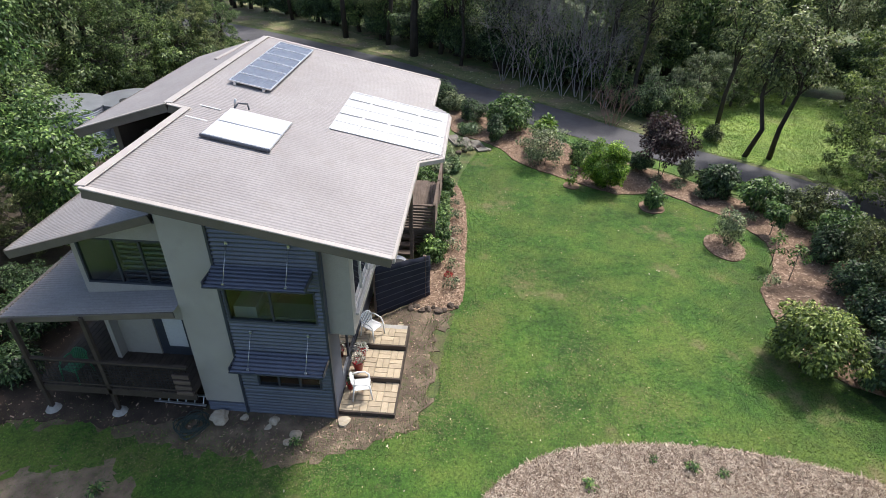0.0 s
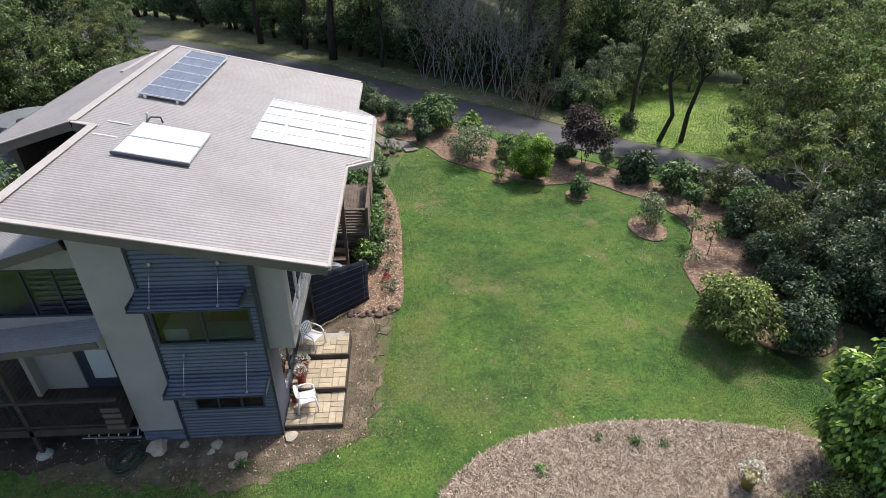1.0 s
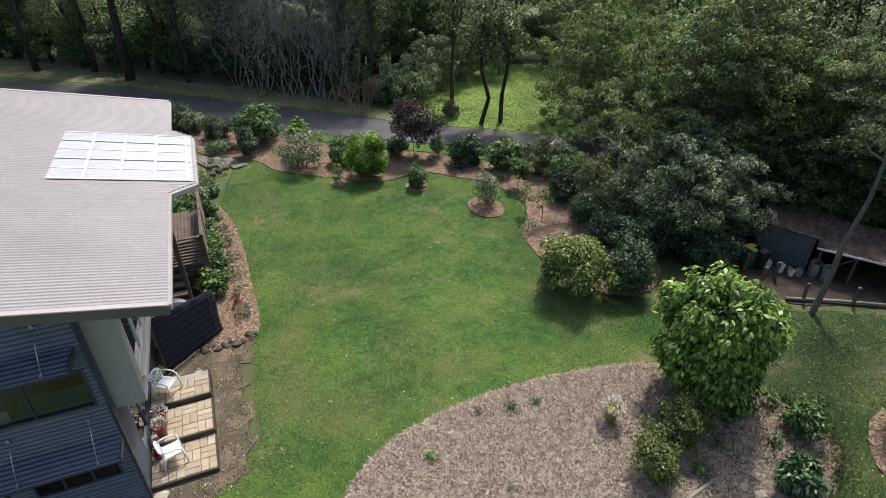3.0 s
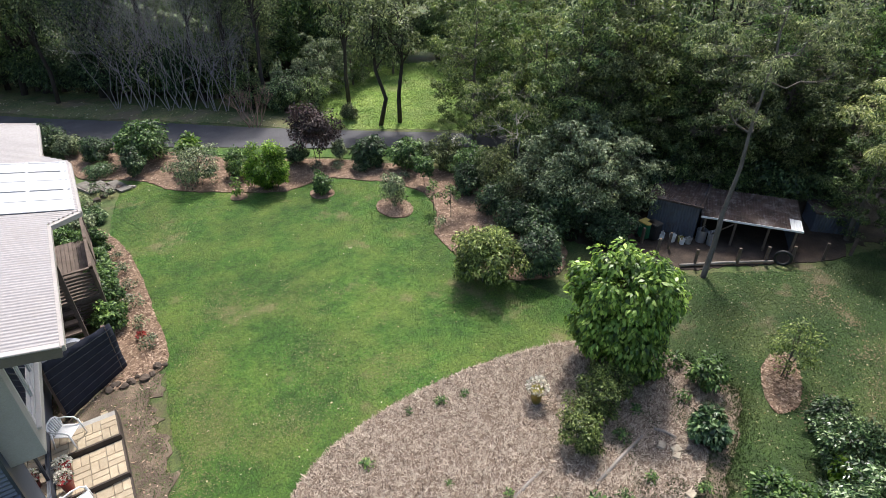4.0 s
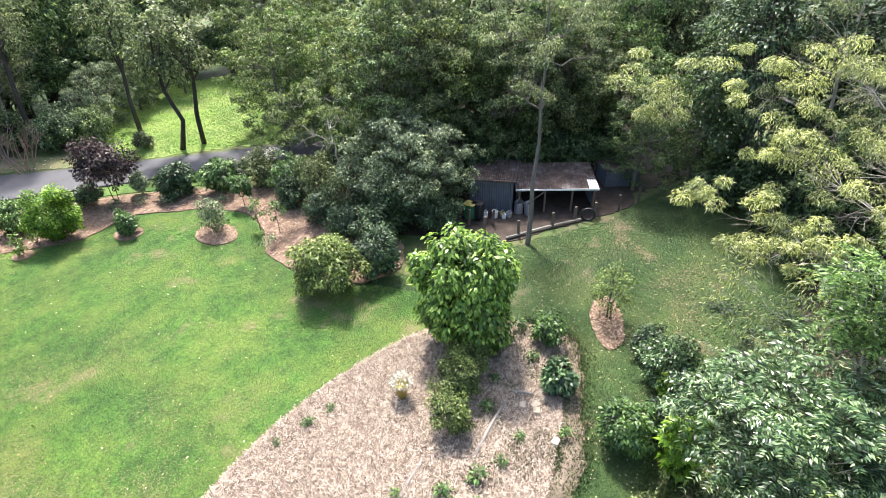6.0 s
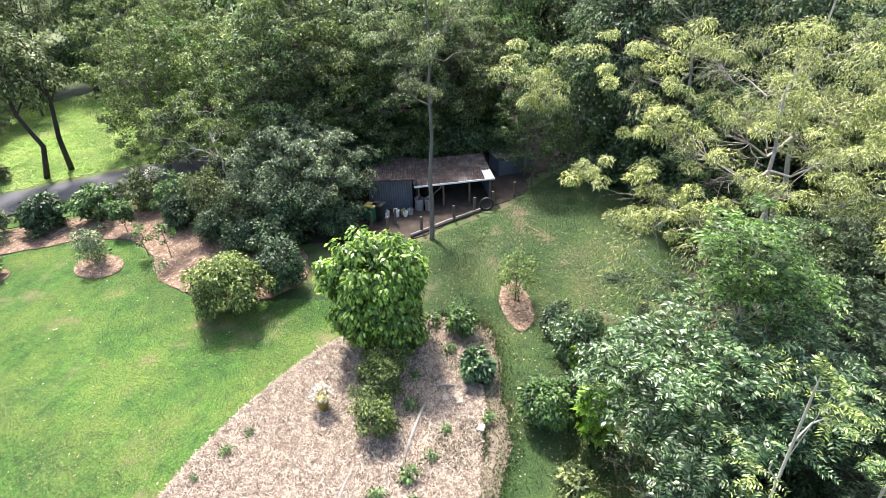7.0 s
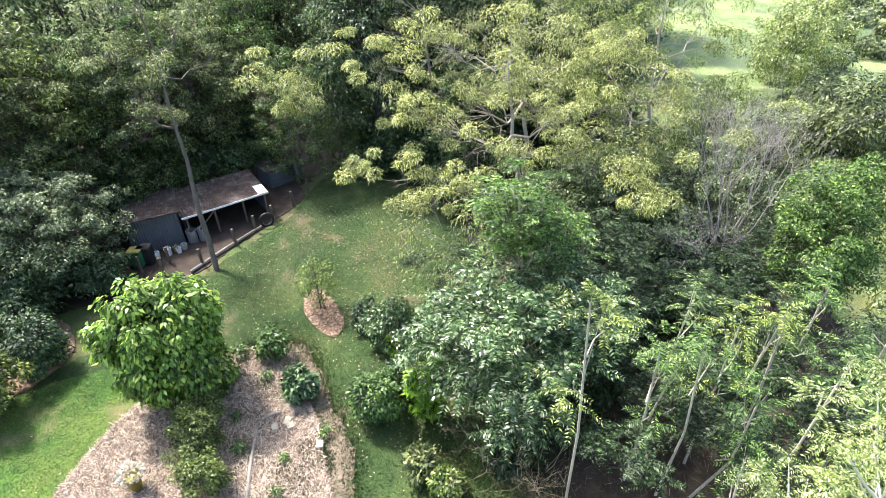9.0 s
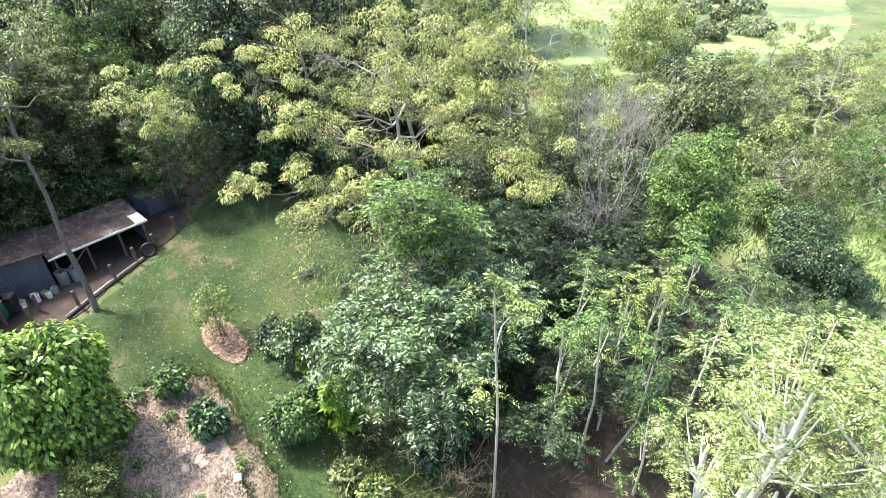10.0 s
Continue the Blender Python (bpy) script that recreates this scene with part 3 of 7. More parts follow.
def strap_leaves(rng, tips, per, length, wide, radius, droop, out=0.6):
    C = np.repeat(np.array([t[0] for t in tips]), per, 0)
    way = np.repeat(np.array([t[1] for t in tips]), per, 0)
    n = len(C)
    u = rng.normal(size=(n, 3))
    u /= np.linalg.norm(u, axis=1, keepdims=True)
    P = C + u * (radius * rng.uniform(0.1, 1, n) ** 0.5)[:, None] * (1.15, 1.15, 0.75) * np.repeat(rng.uniform(0.7, 1.4, len(tips)), per)[:, None]
    D = u * out + way * 0.4 + rng.normal(0, 0.3, (n, 3)) - np.array([0, 0, droop])
    L = rng.uniform(*length, n)
    return P, D, L, L * wide, u * 0.9 + rng.normal(0, 0.6, (n, 3)) + (0, 0, 0.5)


def feathers(rng, tips, per, length, pairs, leaflet, wide, droop=0.45):
    """Feathered fronds: each has a rib with pairs of leaflets."""
    P, D, L = [], [], []
    for c, way in tips:
        for i in range(per):
            a = rng.uniform(0, 2 * math.pi)
            d = np.array([math.cos(a), math.sin(a), rng.uniform(0.0, 0.7)]) + way * 0.4
            d /= np.linalg.norm(d)
            n = rng.uniform(*length)
            side = np.cross(d, (0, 0, 1.0))
            side /= np.linalg.norm(side) + 1e-9
            for k in range(pairs):
                t = (k + 1) / pairs
                q = c + d * n * t - np.array([0, 0, droop * n * t * t])
                for s in (-1, 1):
                    P.append(q)
                    D.append(side * s + d * 0.55 - np.array([0, 0, 0.35]))
                    L.append(rng.uniform(*leaflet) * (1 - 0.5 * abs(t - 0.5)))
    L = np.array(L)
    return np.array(P), np.array(D), L, L * wide, None


def place_plant(proto, x, y, turn=0.0, scale=1.0, z=0.0, first=[]):
    m = pose(x, y, z, 0, 0, turn) @ Matrix.Diagonal((scale, scale, scale, 1))
    if proto.get("placed"):
        return copy_thing(proto, m)
    proto["placed"] = 1
    proto.matrix_basis = m
    return proto

# ---- ground ----
bm = bmesh.new()
vs = [bm.verts.new(p) for p in ((-1500, -1500, 0), (1500, -1500, 0), (1500, 1500, 0), (-1500, 1500, 0))]
bm.faces.new(vs)
structure(part("ground", bm, M_GROUND), "patchy rough grass and leaf-littered earth reaching far off", "ground")

LAWN = smooth_ring([(-18, 3.0), (-19, 8.0), (-14, 9.4), (-8, 9.6), (-3, 9.6), (-0.9, 10.5), (-0.7, 12.5), (-0.3, 16), (-0.2, 20), (-0.8, 24.3), (0.6, 29.4), (2.5, 27.2), (6.3, 24.2), (8.6, 24.3), (10.8, 22.6), (11.8, 20.4),
                    (11.0, 17.4), (10.4, 16.2), (10.4, 13.4), (11.6, 11.5), (12.0, 9.0), (11.2, 8.2), (10.2, 9.1), (8.5, 9.5), (5.7, 9.8), (2.6, 9.4), (1.3, 8.7), (0.4, 7.6), (-0.2, 5), (-1, 2.5), (-8, 1.5)])
patch("lawn", LAWN, 0.02, M_LAWN, "mown green lawn with yellowed worn patches", "lawn", 0.05)
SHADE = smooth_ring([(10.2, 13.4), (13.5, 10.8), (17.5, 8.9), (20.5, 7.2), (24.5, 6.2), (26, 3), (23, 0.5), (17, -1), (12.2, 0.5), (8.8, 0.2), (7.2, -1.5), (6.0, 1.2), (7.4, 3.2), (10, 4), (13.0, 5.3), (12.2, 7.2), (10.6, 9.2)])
patch("shaded_grass", SHADE, 0.012, M_SHADY, "green grass with worn earth and fallen leaves, tree shade in its colour", "grass", 0.1)
STRAW = smooth_ring([(0.4, 7.5), (1.3, 8.65), (2.6, 9.4), (4.5, 9.75), (6.5, 9.8), (8.5, 9.55), (10.2, 9.1), (11.2, 8.2), (10.4, 7.0), (8.9, 5.9), (7.4, 4.9), (6.4, 3.8), (4, 2.6), (0.5, 3.5), (-0.2, 5.5)])
THIN = smooth_ring([(11.2, 8.3), (12.3, 7.3), (12.7, 6.0), (12.3, 5.1), (11.3, 4.6), (9.8, 3.85), (8.4, 3.35), (7.0, 2.9), (5.2, 2.6), (6.2, 4.0), (7.2, 5.0), (8.7, 6.0), (10.2, 7.2)])
patch("thin_mulch", THIN, 0.062, M_THINMULCH, "brown earth thinly covered with straw and weeds", "garden bed", 0.14, 0.06)
patch("straw_bed", STRAW, 0.07, M_STRAWBED, "wide garden bed covered with pale straw mulch", "garden bed", 0.03, 0.08)
PATH = smooth_ring([(12.9, 5.0), (12.0, 4.3), (10.4, 3.5), (8.9, 2.75), (7.4, 2.6), (7.4, 3.4), (8.8, 3.5), (10.3, 4.2), (11.8, 5.0), (12.6, 5.8)])
patch("clay_path", PATH, 0.03, M_CLAYPATH, "worn path of pale clay beside the straw bed", "path", 0.06)
BACKBED = smooth_ring([(-1.5, 31.3), (0.5, 29.6), (1.4, 28.6), (2.2, 27.1), (4.0, 25.7), (6.5, 24.1), (8.8, 24.3), (10.2, 23.0), (11.0, 22.3), (11.9, 20.5), (11.5, 18.6), (10.7, 17.4), (10.3, 16.4), (10.5, 13.3), (12.6, 12.0), (14.5, 14),
                       (14.6, 18), (14.2, 21.3), (12.0, 24.3), (9.2, 26.8), (6.2, 28.7), (4, 31), (1.0, 34), (-1.6, 36)])
patch("bark_bed", BACKBED, 0.05, M_MULCH, "curved shrub bed covered with brown bark mulch", "garden bed", 0.05)
SIDEBED = smooth_ring([(-1.6, 25.2), (-1.0, 24.6), (-0.45, 22.8), (-0.2, 20.1), (-0.2, 17.9), (-0.15, 15.9), (-0.4, 14.9), (-1.3, 14.65), (-2.0, 15.0), (-1.7, 18), (-1.7, 22)])
patch("side_bed", SIDEBED, 0.05, M_MULCH, "narrow bark-mulched bed along the deck", "garden bed", 0.03)
DIRT = smooth_ring([(-16, 9.3), (-12.2, 8.9), (-9.9, 9.2), (-8.3, 8.9), (-5.8, 8.5), (-4.1, 8.5), (-2.5, 9.1), (-1.2, 9.8), (-0.9, 11.5), (-0.95, 13.6), (-0.5, 14.6), (-1.5, 15.3), (-5, 15), (-12, 14), (-17, 13)])
patch("bare_earth", DIRT, 0.026, M_DIRT, "trampled bare earth round the house", "bare earth", 0.28)
RING1 = smooth_ring([(10.1 + 0.75 * math.cos(a), 19.8 + 1.0 * math.sin(a)) for a in np.linspace(0, 5.5, 8)])
patch("shrub_ring", RING1, 0.05, M_MULCH, "round patch of bark mulch in the lawn", "garden bed", 0.03)
RING2 = smooth_ring([(13.1, 4.0), (13.7, 3.75), (14.6, 4.1), (15.5, 4.9), (15.0, 5.3), (13.9, 4.9)])
patch("shrub_ring", RING2, 0.025, M_MULCH, "patch of orange bark mulch round a shrub", "garden bed", 0.05)
RING3 = smooth_ring([(4.6 + 0.4 * math.cos(a), 24.7 + 0.4 * math.sin(a)) for a in np.linspace(0, 5.5, 8)])
patch("shrub_ring", RING3, 0.055, M_MULCH, "small round patch of bark mulch", "garden bed", 0.03)
RING4 = smooth_ring([(7.95 + 0.55 * math.cos(a), 22.9 + 0.6 * math.sin(a)) for a in np.linspace(0, 5.5, 8)])
patch("shrub_ring", RING4, 0.055, M_MULCH, "small round patch of bark mulch", "garden bed", 0.03)
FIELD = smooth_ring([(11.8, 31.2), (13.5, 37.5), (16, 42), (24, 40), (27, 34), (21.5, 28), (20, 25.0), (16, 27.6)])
patch("sunny_meadow", FIELD, 0.02, M_FIELD, "grassy clearing beyond the driveway, sunlight put into its green", "meadow", 0.2)
VERGE = smooth_ring([(-40, 67), (-21, 56), (-13.9, 51.7), (-6, 46.2), (-1.7, 42), (2.6, 38.4), (7.1, 34.5), (11, 31), (10, 34), (4, 40.5), (-5, 48.5), (-13, 56), (-30, 70)])
patch("grass_verge", VERGE, 0.02, M_VERGE, "dry grass verge with fallen leaves", "verge", 0.2)
VERGE2 = smooth_ring([(-3, 40), (0.3, 34.9), (5.8, 30.9), (11.8, 26.6), (18, 22.8), (15, 23.5), (12.0, 24.8), (9.2, 27.2), (6.2, 29.2), (4, 31.4), (1.0, 34.6), (-3, 37.5)])
patch("grass_verge", VERGE2, 0.03, M_LAWN, "strip of short grass beside the driveway", "verge", 0.05)
HILL = smooth_ring([(26, -16), (34, -14), (52, -18), (75, -30), (75, -60), (48, -48), (32, -32), (24, -22)])
patch("far_meadow", HILL, 0.03, M_HILL, "sunlit meadow far beyond the trees", "meadow", 0.3)
WOODS = smooth_ring([(15, 12), (17.5, 12.5), (17, 10.2), (20, 8.6), (23, 7.5), (28, 6), (40, 10), (45, 30), (30, 33), (22, 27), (18.5, 22), (15, 20)])
patch("forest_floor", WOODS, 0.015, M_FLOOR, "dark leaf litter under the forest", "forest floor", 0.2)
WOODS2 = smooth_ring([(7.4, -1.8), (10, -1.0), (13, -0.5), (17, -0.6), (23, 0.8), (27, 4), (33, 4), (34, -8), (24, -10), (17.5, -10.5), (13, -11.6), (8, -12), (4, -9), (5.5, -4)])
patch("forest_floor", WOODS2, 0.015, M_FLOOR, "dark leaf litter under the thicket", "forest floor", 0.15)
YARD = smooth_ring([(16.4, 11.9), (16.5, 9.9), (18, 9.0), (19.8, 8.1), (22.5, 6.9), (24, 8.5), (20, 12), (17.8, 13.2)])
# The yard's dark earth colour includes the shade of the trees.
patch("shed_yard", YARD, 0.03, M_SHADEDEARTH, "bare earth yard in front of the sheds", "bare earth", 0.08)

# the driveway, a ribbon with a raised worn edge
far_side = smooth_line([(-40, 66), (-20.5, 54.6), (-13.9, 50.5), (-6.3, 45.4), (-1.6, 41.3), (2.9, 37.6), (8.0, 33.1), (14.0, 28.3), (19, 24.6), (24, 21.5), (30, 18)])
near_side = smooth_line([(-43, 63), (-23.2, 51.8), (-16.5, 47.6), (-8.8, 42.6), (-4.0, 38.8), (0.2, 35.0), (5.4, 31.2), (11.8, 26.8), (17.2, 23.3), (22, 19.6), (28, 16)])
bm = bmesh.new()
rows = [[bm.verts.new((*(a + (b - a) * k / 4), 0.06 + 0.03 * (1 - abs(k - 2) / 2))) for k in range(5)] + [bm.verts.new((*b, -0.02))] for a, b in zip(near_side, far_side)]
for a, b in zip(rows, rows[1:]):
    for k in range(5):
        bm.faces.new((a[k], b[k], b[k + 1], a[k + 1]))
bmesh.ops.recalc_face_normals(bm, faces=bm.faces)
structure(part("road", bm, M_ASPHALT), "narrow curving driveway of dark weathered asphalt", "driveway")

holes = (STRAW, THIN, BACKBED, SIDEBED, DIRT, RING1, RING2, PATH)
blades("lawn_blades", scatter(LAWN, 270000, 3, holes), 0.018, (0.014, 0.034), M_BLADE, "short blades of lawn grass", 5)
edge = scatter(DIRT, 60000, 7)
near = np.array([np.min(np.hypot(*(DIRT - p).T)) for p in edge])
blades("weeds", edge[np.random.default_rng(96).random(len(edge)) < 0.9 * np.exp(-near / 0.45) + 0.05], 0.026, (0.02, 0.06), M_BLADE, "grass thinning out into the bare earth", 6)
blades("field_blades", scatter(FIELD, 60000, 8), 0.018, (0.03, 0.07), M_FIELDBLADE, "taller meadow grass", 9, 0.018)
loose("straw", scatter(STRAW, 130000, 10), 0.07, (0.07, 0.26), (0.006, 0.018), 0.32, M_STRAW, "loose pale straw mulch", "straw", 11)
thin = scatter(THIN, 30000, 18)
loose("straw", thin, 0.062, (0.06, 0.22), (0.006, 0.016), 0.3, M_STRAW, "thin scattered straw over brown earth", "straw", 19)
for ring, n, s in ((BACKBED, 15000, 12), (SIDEBED, 4000, 13), (RING1, 900, 14), (RING2, 900, 15)):
    loose("bark_chips", scatter(ring, n, s), 0.05, (0.03, 0.12), (0.02, 0.05), 0.15, M_CHIP, "loose brown bark chips", "mulch", s + 20)
streak = np.random.default_rng(95)
for x, y, a, b, turn in ((19.5, 6.2, 0.5, 0.15, 0.3), (18.2, 3.4, 0.9, 0.25, -0.5), (14.2, 3.3, 0.45, 0.3, 0.2), (18.9, 5.0, 0.4, 0.15, 1.1), (16.2, 2.6, 0.8, 0.4, 0.4)):
    p = streak.normal(0, 1, (260, 2)) * (a, b)
    p = np.stack([x + p[:, 0] * math.cos(turn) - p[:, 1] * math.sin(turn), y + p[:, 0] * math.sin(turn) + p[:, 1] * math.cos(turn)], 1)
    loose("earth_crumbs", p, 0.02, (0.03, 0.07), (0.015, 0.04), 0.1, M_CRUMB, "crumbs of pale worn earth in the grass", "bare earth", int(x * 10))
RIGHTGRASS = smooth_ring([(11, 10), (17.5, 8.7), (21, 6.9), (21, 2), (13, 0), (8, 0.5), (8.5, 2.6), (12.5, 4.5)])
loose("fallen_leaves", scatter(RIGHTGRASS, 1500, 16, (STRAW, THIN)), 0.03, (0.02, 0.055), (0.01, 0.022), 0.3, M_LITTER, "pale fallen leaves on the grass", "leaves", 17)
loose("fallen_leaves", scatter(VERGE, 2500, 26), 0.05, (0.06, 0.16), (0.03, 0.07), 0.3, M_LITTER, "pale fallen leaves on the verge", "leaves", 27)
loose("fallen_leaves", scatter(LAWN, 400, 36, (STRAW, BACKBED)), 0.05, (0.03, 0.07), (0.015, 0.03), 0.3, M_LITTER, "scattered pale leaves on the lawn", "leaves", 37)
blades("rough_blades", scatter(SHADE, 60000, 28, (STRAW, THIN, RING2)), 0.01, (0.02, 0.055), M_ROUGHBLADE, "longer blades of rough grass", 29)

PATCHY = scatter(smooth_ring([(5.6, 2.8), (6.6, 4.6), (8.3, 6.2), (9.6, 7.2), (10.8, 8.2), (12.6, 7.2), (13.0, 5.6), (10.6, 4.1), (8, 3.0)]), 42000, 66)
PATCHY = PATCHY[(np.sin(PATCHY[:, 0] * 2.3 + 1) + np.sin(PATCHY[:, 1] * 3.1 + PATCHY[:, 0]) + np.sin(PATCHY[:, 0] * 6.1 - PATCHY[:, 1] * 4) + np.random.default_rng(5).normal(0, 0.7, len(PATCHY))) > 0.9]
blades("weeds", PATCHY, 0.07, (0.03, 0.1), M_ROUGHBLADE, "patches of green weeds growing through the straw", 67)

blades("weeds", scatter(PATH, 5000, 68)[::2], 0.03, (0.02, 0.06), M_ROUGHBLADE, "thin grass growing into the clay path", 69)
verge = scatter(smooth_ring([(13.6, 5.2), (12.2, 3.8), (10.5, 3.0), (8.9, 2.2), (7.0, 2.1), (6.6, 3.2), (8.8, 3.7), (10.3, 4.4), (11.8, 5.2), (12.6, 6.2)]), 26000, 74)
near = np.array([np.min(np.hypot(*(PATH - p).T)) for p in verge])
blades("weeds", verge[np.random.default_rng(75).random(len(verge)) < np.exp(-near / 0.16)], 0.028, (0.03, 0.07), M_ROUGHBLADE, "tufted grass along the edges of the clay path", 76)

WORN = scatter(smooth_ring([(-0.9, 9.4), (-0.4, 12.5), (0.2, 16), (2.5, 20), (6, 20), (6.5, 15), (3.5, 11.5), (2, 10), (0, 8.6), (-6, 7.4), (-8, 8.3), (-4, 8.6)]), 40000, 76, (STRAW, DIRT))
near = np.array([np.min(np.hypot(*(DIRT - p).T)) for p in WORN])
WORN = WORN[(np.sin(WORN[:, 0] * 1.1 + 0.6 * WORN[:, 1]) + np.sin(WORN[:, 1] * 0.9 - WORN[:, 0] * 0.5 + 2) + 0.7 * np.sin(WORN[:, 0] * 3.7 + 1) * np.sin(WORN[:, 1] * 2.9)) > 1.15 - 1.5 * np.exp(-near / 0.9)]
loose("thatch", WORN[::2], 0.025, (0.02, 0.06), (0.003, 0.007), 0.3, M_THATCH, "dry yellowed thatch in the worn lawn", "thatch", 77)

wrng = np.random.default_rng(90)
spots = np.concatenate([wrng.normal((x, y), (sx, sy), (n, 2)) for x, y, sx, sy, n in ((1.9, 17.0, 0.7, 0.6, 1500), (0.3, 12.0, 0.5, 0.8, 1700), (1.8, 10.8, 0.9, 0.6, 2200), (-0.8, 10.4, 0.5, 0.7, 1500), (5.2, 10.9, 0.8, 0.5, 1200), (0.9, 23.6, 0.6, 1.3, 1400), (0.6, 14.6, 0.5, 0.7, 1000), (3.6, 12.9, 0.8, 0.6, 1000), (-4.5, 8.4, 1.4, 0.4, 1800), (-8.5, 8.4, 1.3, 0.4, 1600))])
spots = spots[inside(LAWN, spots)]
loose("thatch", spots, 0.03, (0.02, 0.06), (0.004, 0.009), 0.3, M_THATCH, "dry thatch in worn spots of the lawn", "thatch", 91)

SCRUB = smooth_ring([(17, -14), (24, -9), (30, -14), (34, -22), (28, -34), (18, -30), (10, -22), (7.5, -13.5), (12.5, -12.2)])
patch("scrub_meadow", SCRUB, 0.02, M_HILL, "rough meadow of dry and green grass beyond the thicket", "meadow", 0.3)
blades("scrub_grass", scatter(SCRUB, 36000, 38), 0.018, (0.1, 0.35), M_PALEBLADE, "tall grass in the rough meadow", 39, 0.03)
LEFTWOODS = smooth_ring([(-11.5, 9.6), (-11.3, 14), (-12, 22), (-16, 34), (-32, 45), (-40, 20), (-22, 5), (-14, 7.5)])
patch("forest_floor", LEFTWOODS, 0.045, M_FLOOR, "dark leaf litter under the trees beside the house", "forest floor", 0.2)
loose("debris", scatter(DIRT, 3500, 46), 0.027, (0.02, 0.1), (0.01, 0.035), 0.3, M_CHIP, "twigs, bark and leaf litter on the bare earth", "litter", 47)
# Dark patch laid where the veranda and trees shade the ground.
VERANDA_SHADE = smooth_ring([(-17, 9.0), (-13.5, 9.1), (-11, 9.25), (-9.2, 9.2), (-7.4, 9.5), (-6.9, 9.95), (-7.2, 11), (-9, 13.2), (-13, 14), (-17, 13)])
patch("damp_earth", VERANDA_SHADE, 0.05, M_SHADEDEARTH, "earth and leaf litter under the veranda, shade in its dark colour", "bare earth", 0.16)
FRONT_BARE = smooth_ring([(-14, 6.6), (-11, 7.6), (-8.6, 7.9), (-7.4, 7.4), (-8.6, 6.6), (-10.5, 5.8), (-13, 5.4)])
patch("bare_earth", FRONT_BARE, 0.027, M_CLAYPATH, "worn orange-brown earth in the front grass", "bare earth", 0.3)
loose("twigs", scatter(WOODS2, 16000, 56), 0.02, (0.05, 0.3), (0.004, 0.012), 0.25, M_TWIG, "twigs and brown leaf litter under the thicket", "litter", 57)
THICKET_EDGE = smooth_ring([(5.5, -0.5), (7.5, 1.2), (12, 1.5), (14, 0.2), (10.5, -0.9), (8, -2.2), (6.3, -2.6)])
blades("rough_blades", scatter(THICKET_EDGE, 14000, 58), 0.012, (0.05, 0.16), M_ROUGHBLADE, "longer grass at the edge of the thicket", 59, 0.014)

# ---- the house ----
SLOPE = 0.205
def roof_z(x):
    return 5.76 + SLOPE * (-1.54 - x)


house = thing("house", (0, 0, 0), "two-storey house with brown steel roof and slate-blue corrugated cladding", "house")
fall = Vector((1, 0, -SLOPE)).normalized()
K = math.sqrt(1 + SLOPE * SLOPE)
# main roof: front bay, then the long rear part with the bulge over the deck
def roof_span(v):
    y = 9.2 + v
    left = -7.53 if y < 13.75 else -8.02
    return ((left + 7.53) * K, 5.98 * K)


def bulge_span(v):
    return (0, 0.62 * min(v / 0.65, 1.0, (4.6 - v) / 0.5) * K)


roof = part("roof", corrugated((-7.53, 9.2, roof_z(-7.53)), fall, (0, 1, 0), roof_span, 12.2, 0.1, 0.024), M_ROOF, house, "brown-grey corrugated steel roof", True)
part("roof_bulge", corrugated((-1.55, 13.9, roof_z(-1.55)), fall, (0, 1, 0), bulge_span, 4.6, 0.1, 0.024), M_ROOF, roof, smooth=True)
# flashing along the high side, the gable ends and the gutter
def edge_bar(name, a, b, w, h, material, parent, label=""):
    return part(name, beam(bmesh.new(), a, b, w, h, 0.008), material, parent, label)


def on_roof(x, y, up=0.0):
    return (x, y, roof_z(x) + up)


for a, b in (((-7.53, 9.2), (-7.53, 13.75)), ((-8.02, 13.75), (-8.02, 21.4))):
    edge_bar("ridge_cap", on_roof(*a, 0.035), on_roof(*b, 0.035), 0.22, 0.03, M_TRIM, roof)
for a, b in (((-7.53, 9.19), (-1.55, 9.19)), ((-8.02, 13.72), (-7.4, 13.72)), ((-8.02, 21.42), (-1.55, 21.42))):
    edge_bar("barge_cap", on_roof(*a, 0.02), on_roof(*b, 0.02), 0.13, 0.035, M_TRIM, roof)
    edge_bar("barge_board", on_roof(*a, -0.12), on_roof(*b, -0.12), 0.05, 0.2, M_FASCIA, roof)
for a, b in (((-1.55, 9.2), (-1.55, 13.85)), ((-1.55, 13.85), (-0.93, 14.5)), ((-0.93, 14.5), (-0.93, 17.85)), ((-0.93, 17.85), (-1.55, 18.35)), ((-1.55, 18.35), (-1.55, 21.4))):
    edge_bar("gutter", on_roof(*a, -0.07), on_roof(*b, -0.07), 0.12, 0.12, M_TRIM, roof)
for a, b in (((-7.53, 9.2), (-7.53, 13.75)),):
    edge_bar("barge_board", on_roof(*a, -0.12), on_roof(*b, -0.12), 0.05, 0.2, M_FASCIA, roof)
bm = bmesh.new()   # soffit under the eaves
for x0, x1, y0, y1 in ((-7.5, -1.6, 9.22, 13.7), (-7.99, -1.6, 13.75, 21.38)):
    lo = [bm.verts.new((x, y, roof_z(x) - 0.2)) for x, y in ((x0, y0), (x0, y1), (x1, y1), (x1, y0))]
    hi = [bm.verts.new(v.co + Vector((0, 0, 0.05))) for v in lo]
    for i in range(4):
        bm.faces.new((lo[i], lo[(i + 1) % 4], hi[(i + 1) % 4], hi[i]))
    bm.faces.new(lo)
    bm.faces.new(hi[::-1])
part("soffit", bm, M_FASCIA, roof)

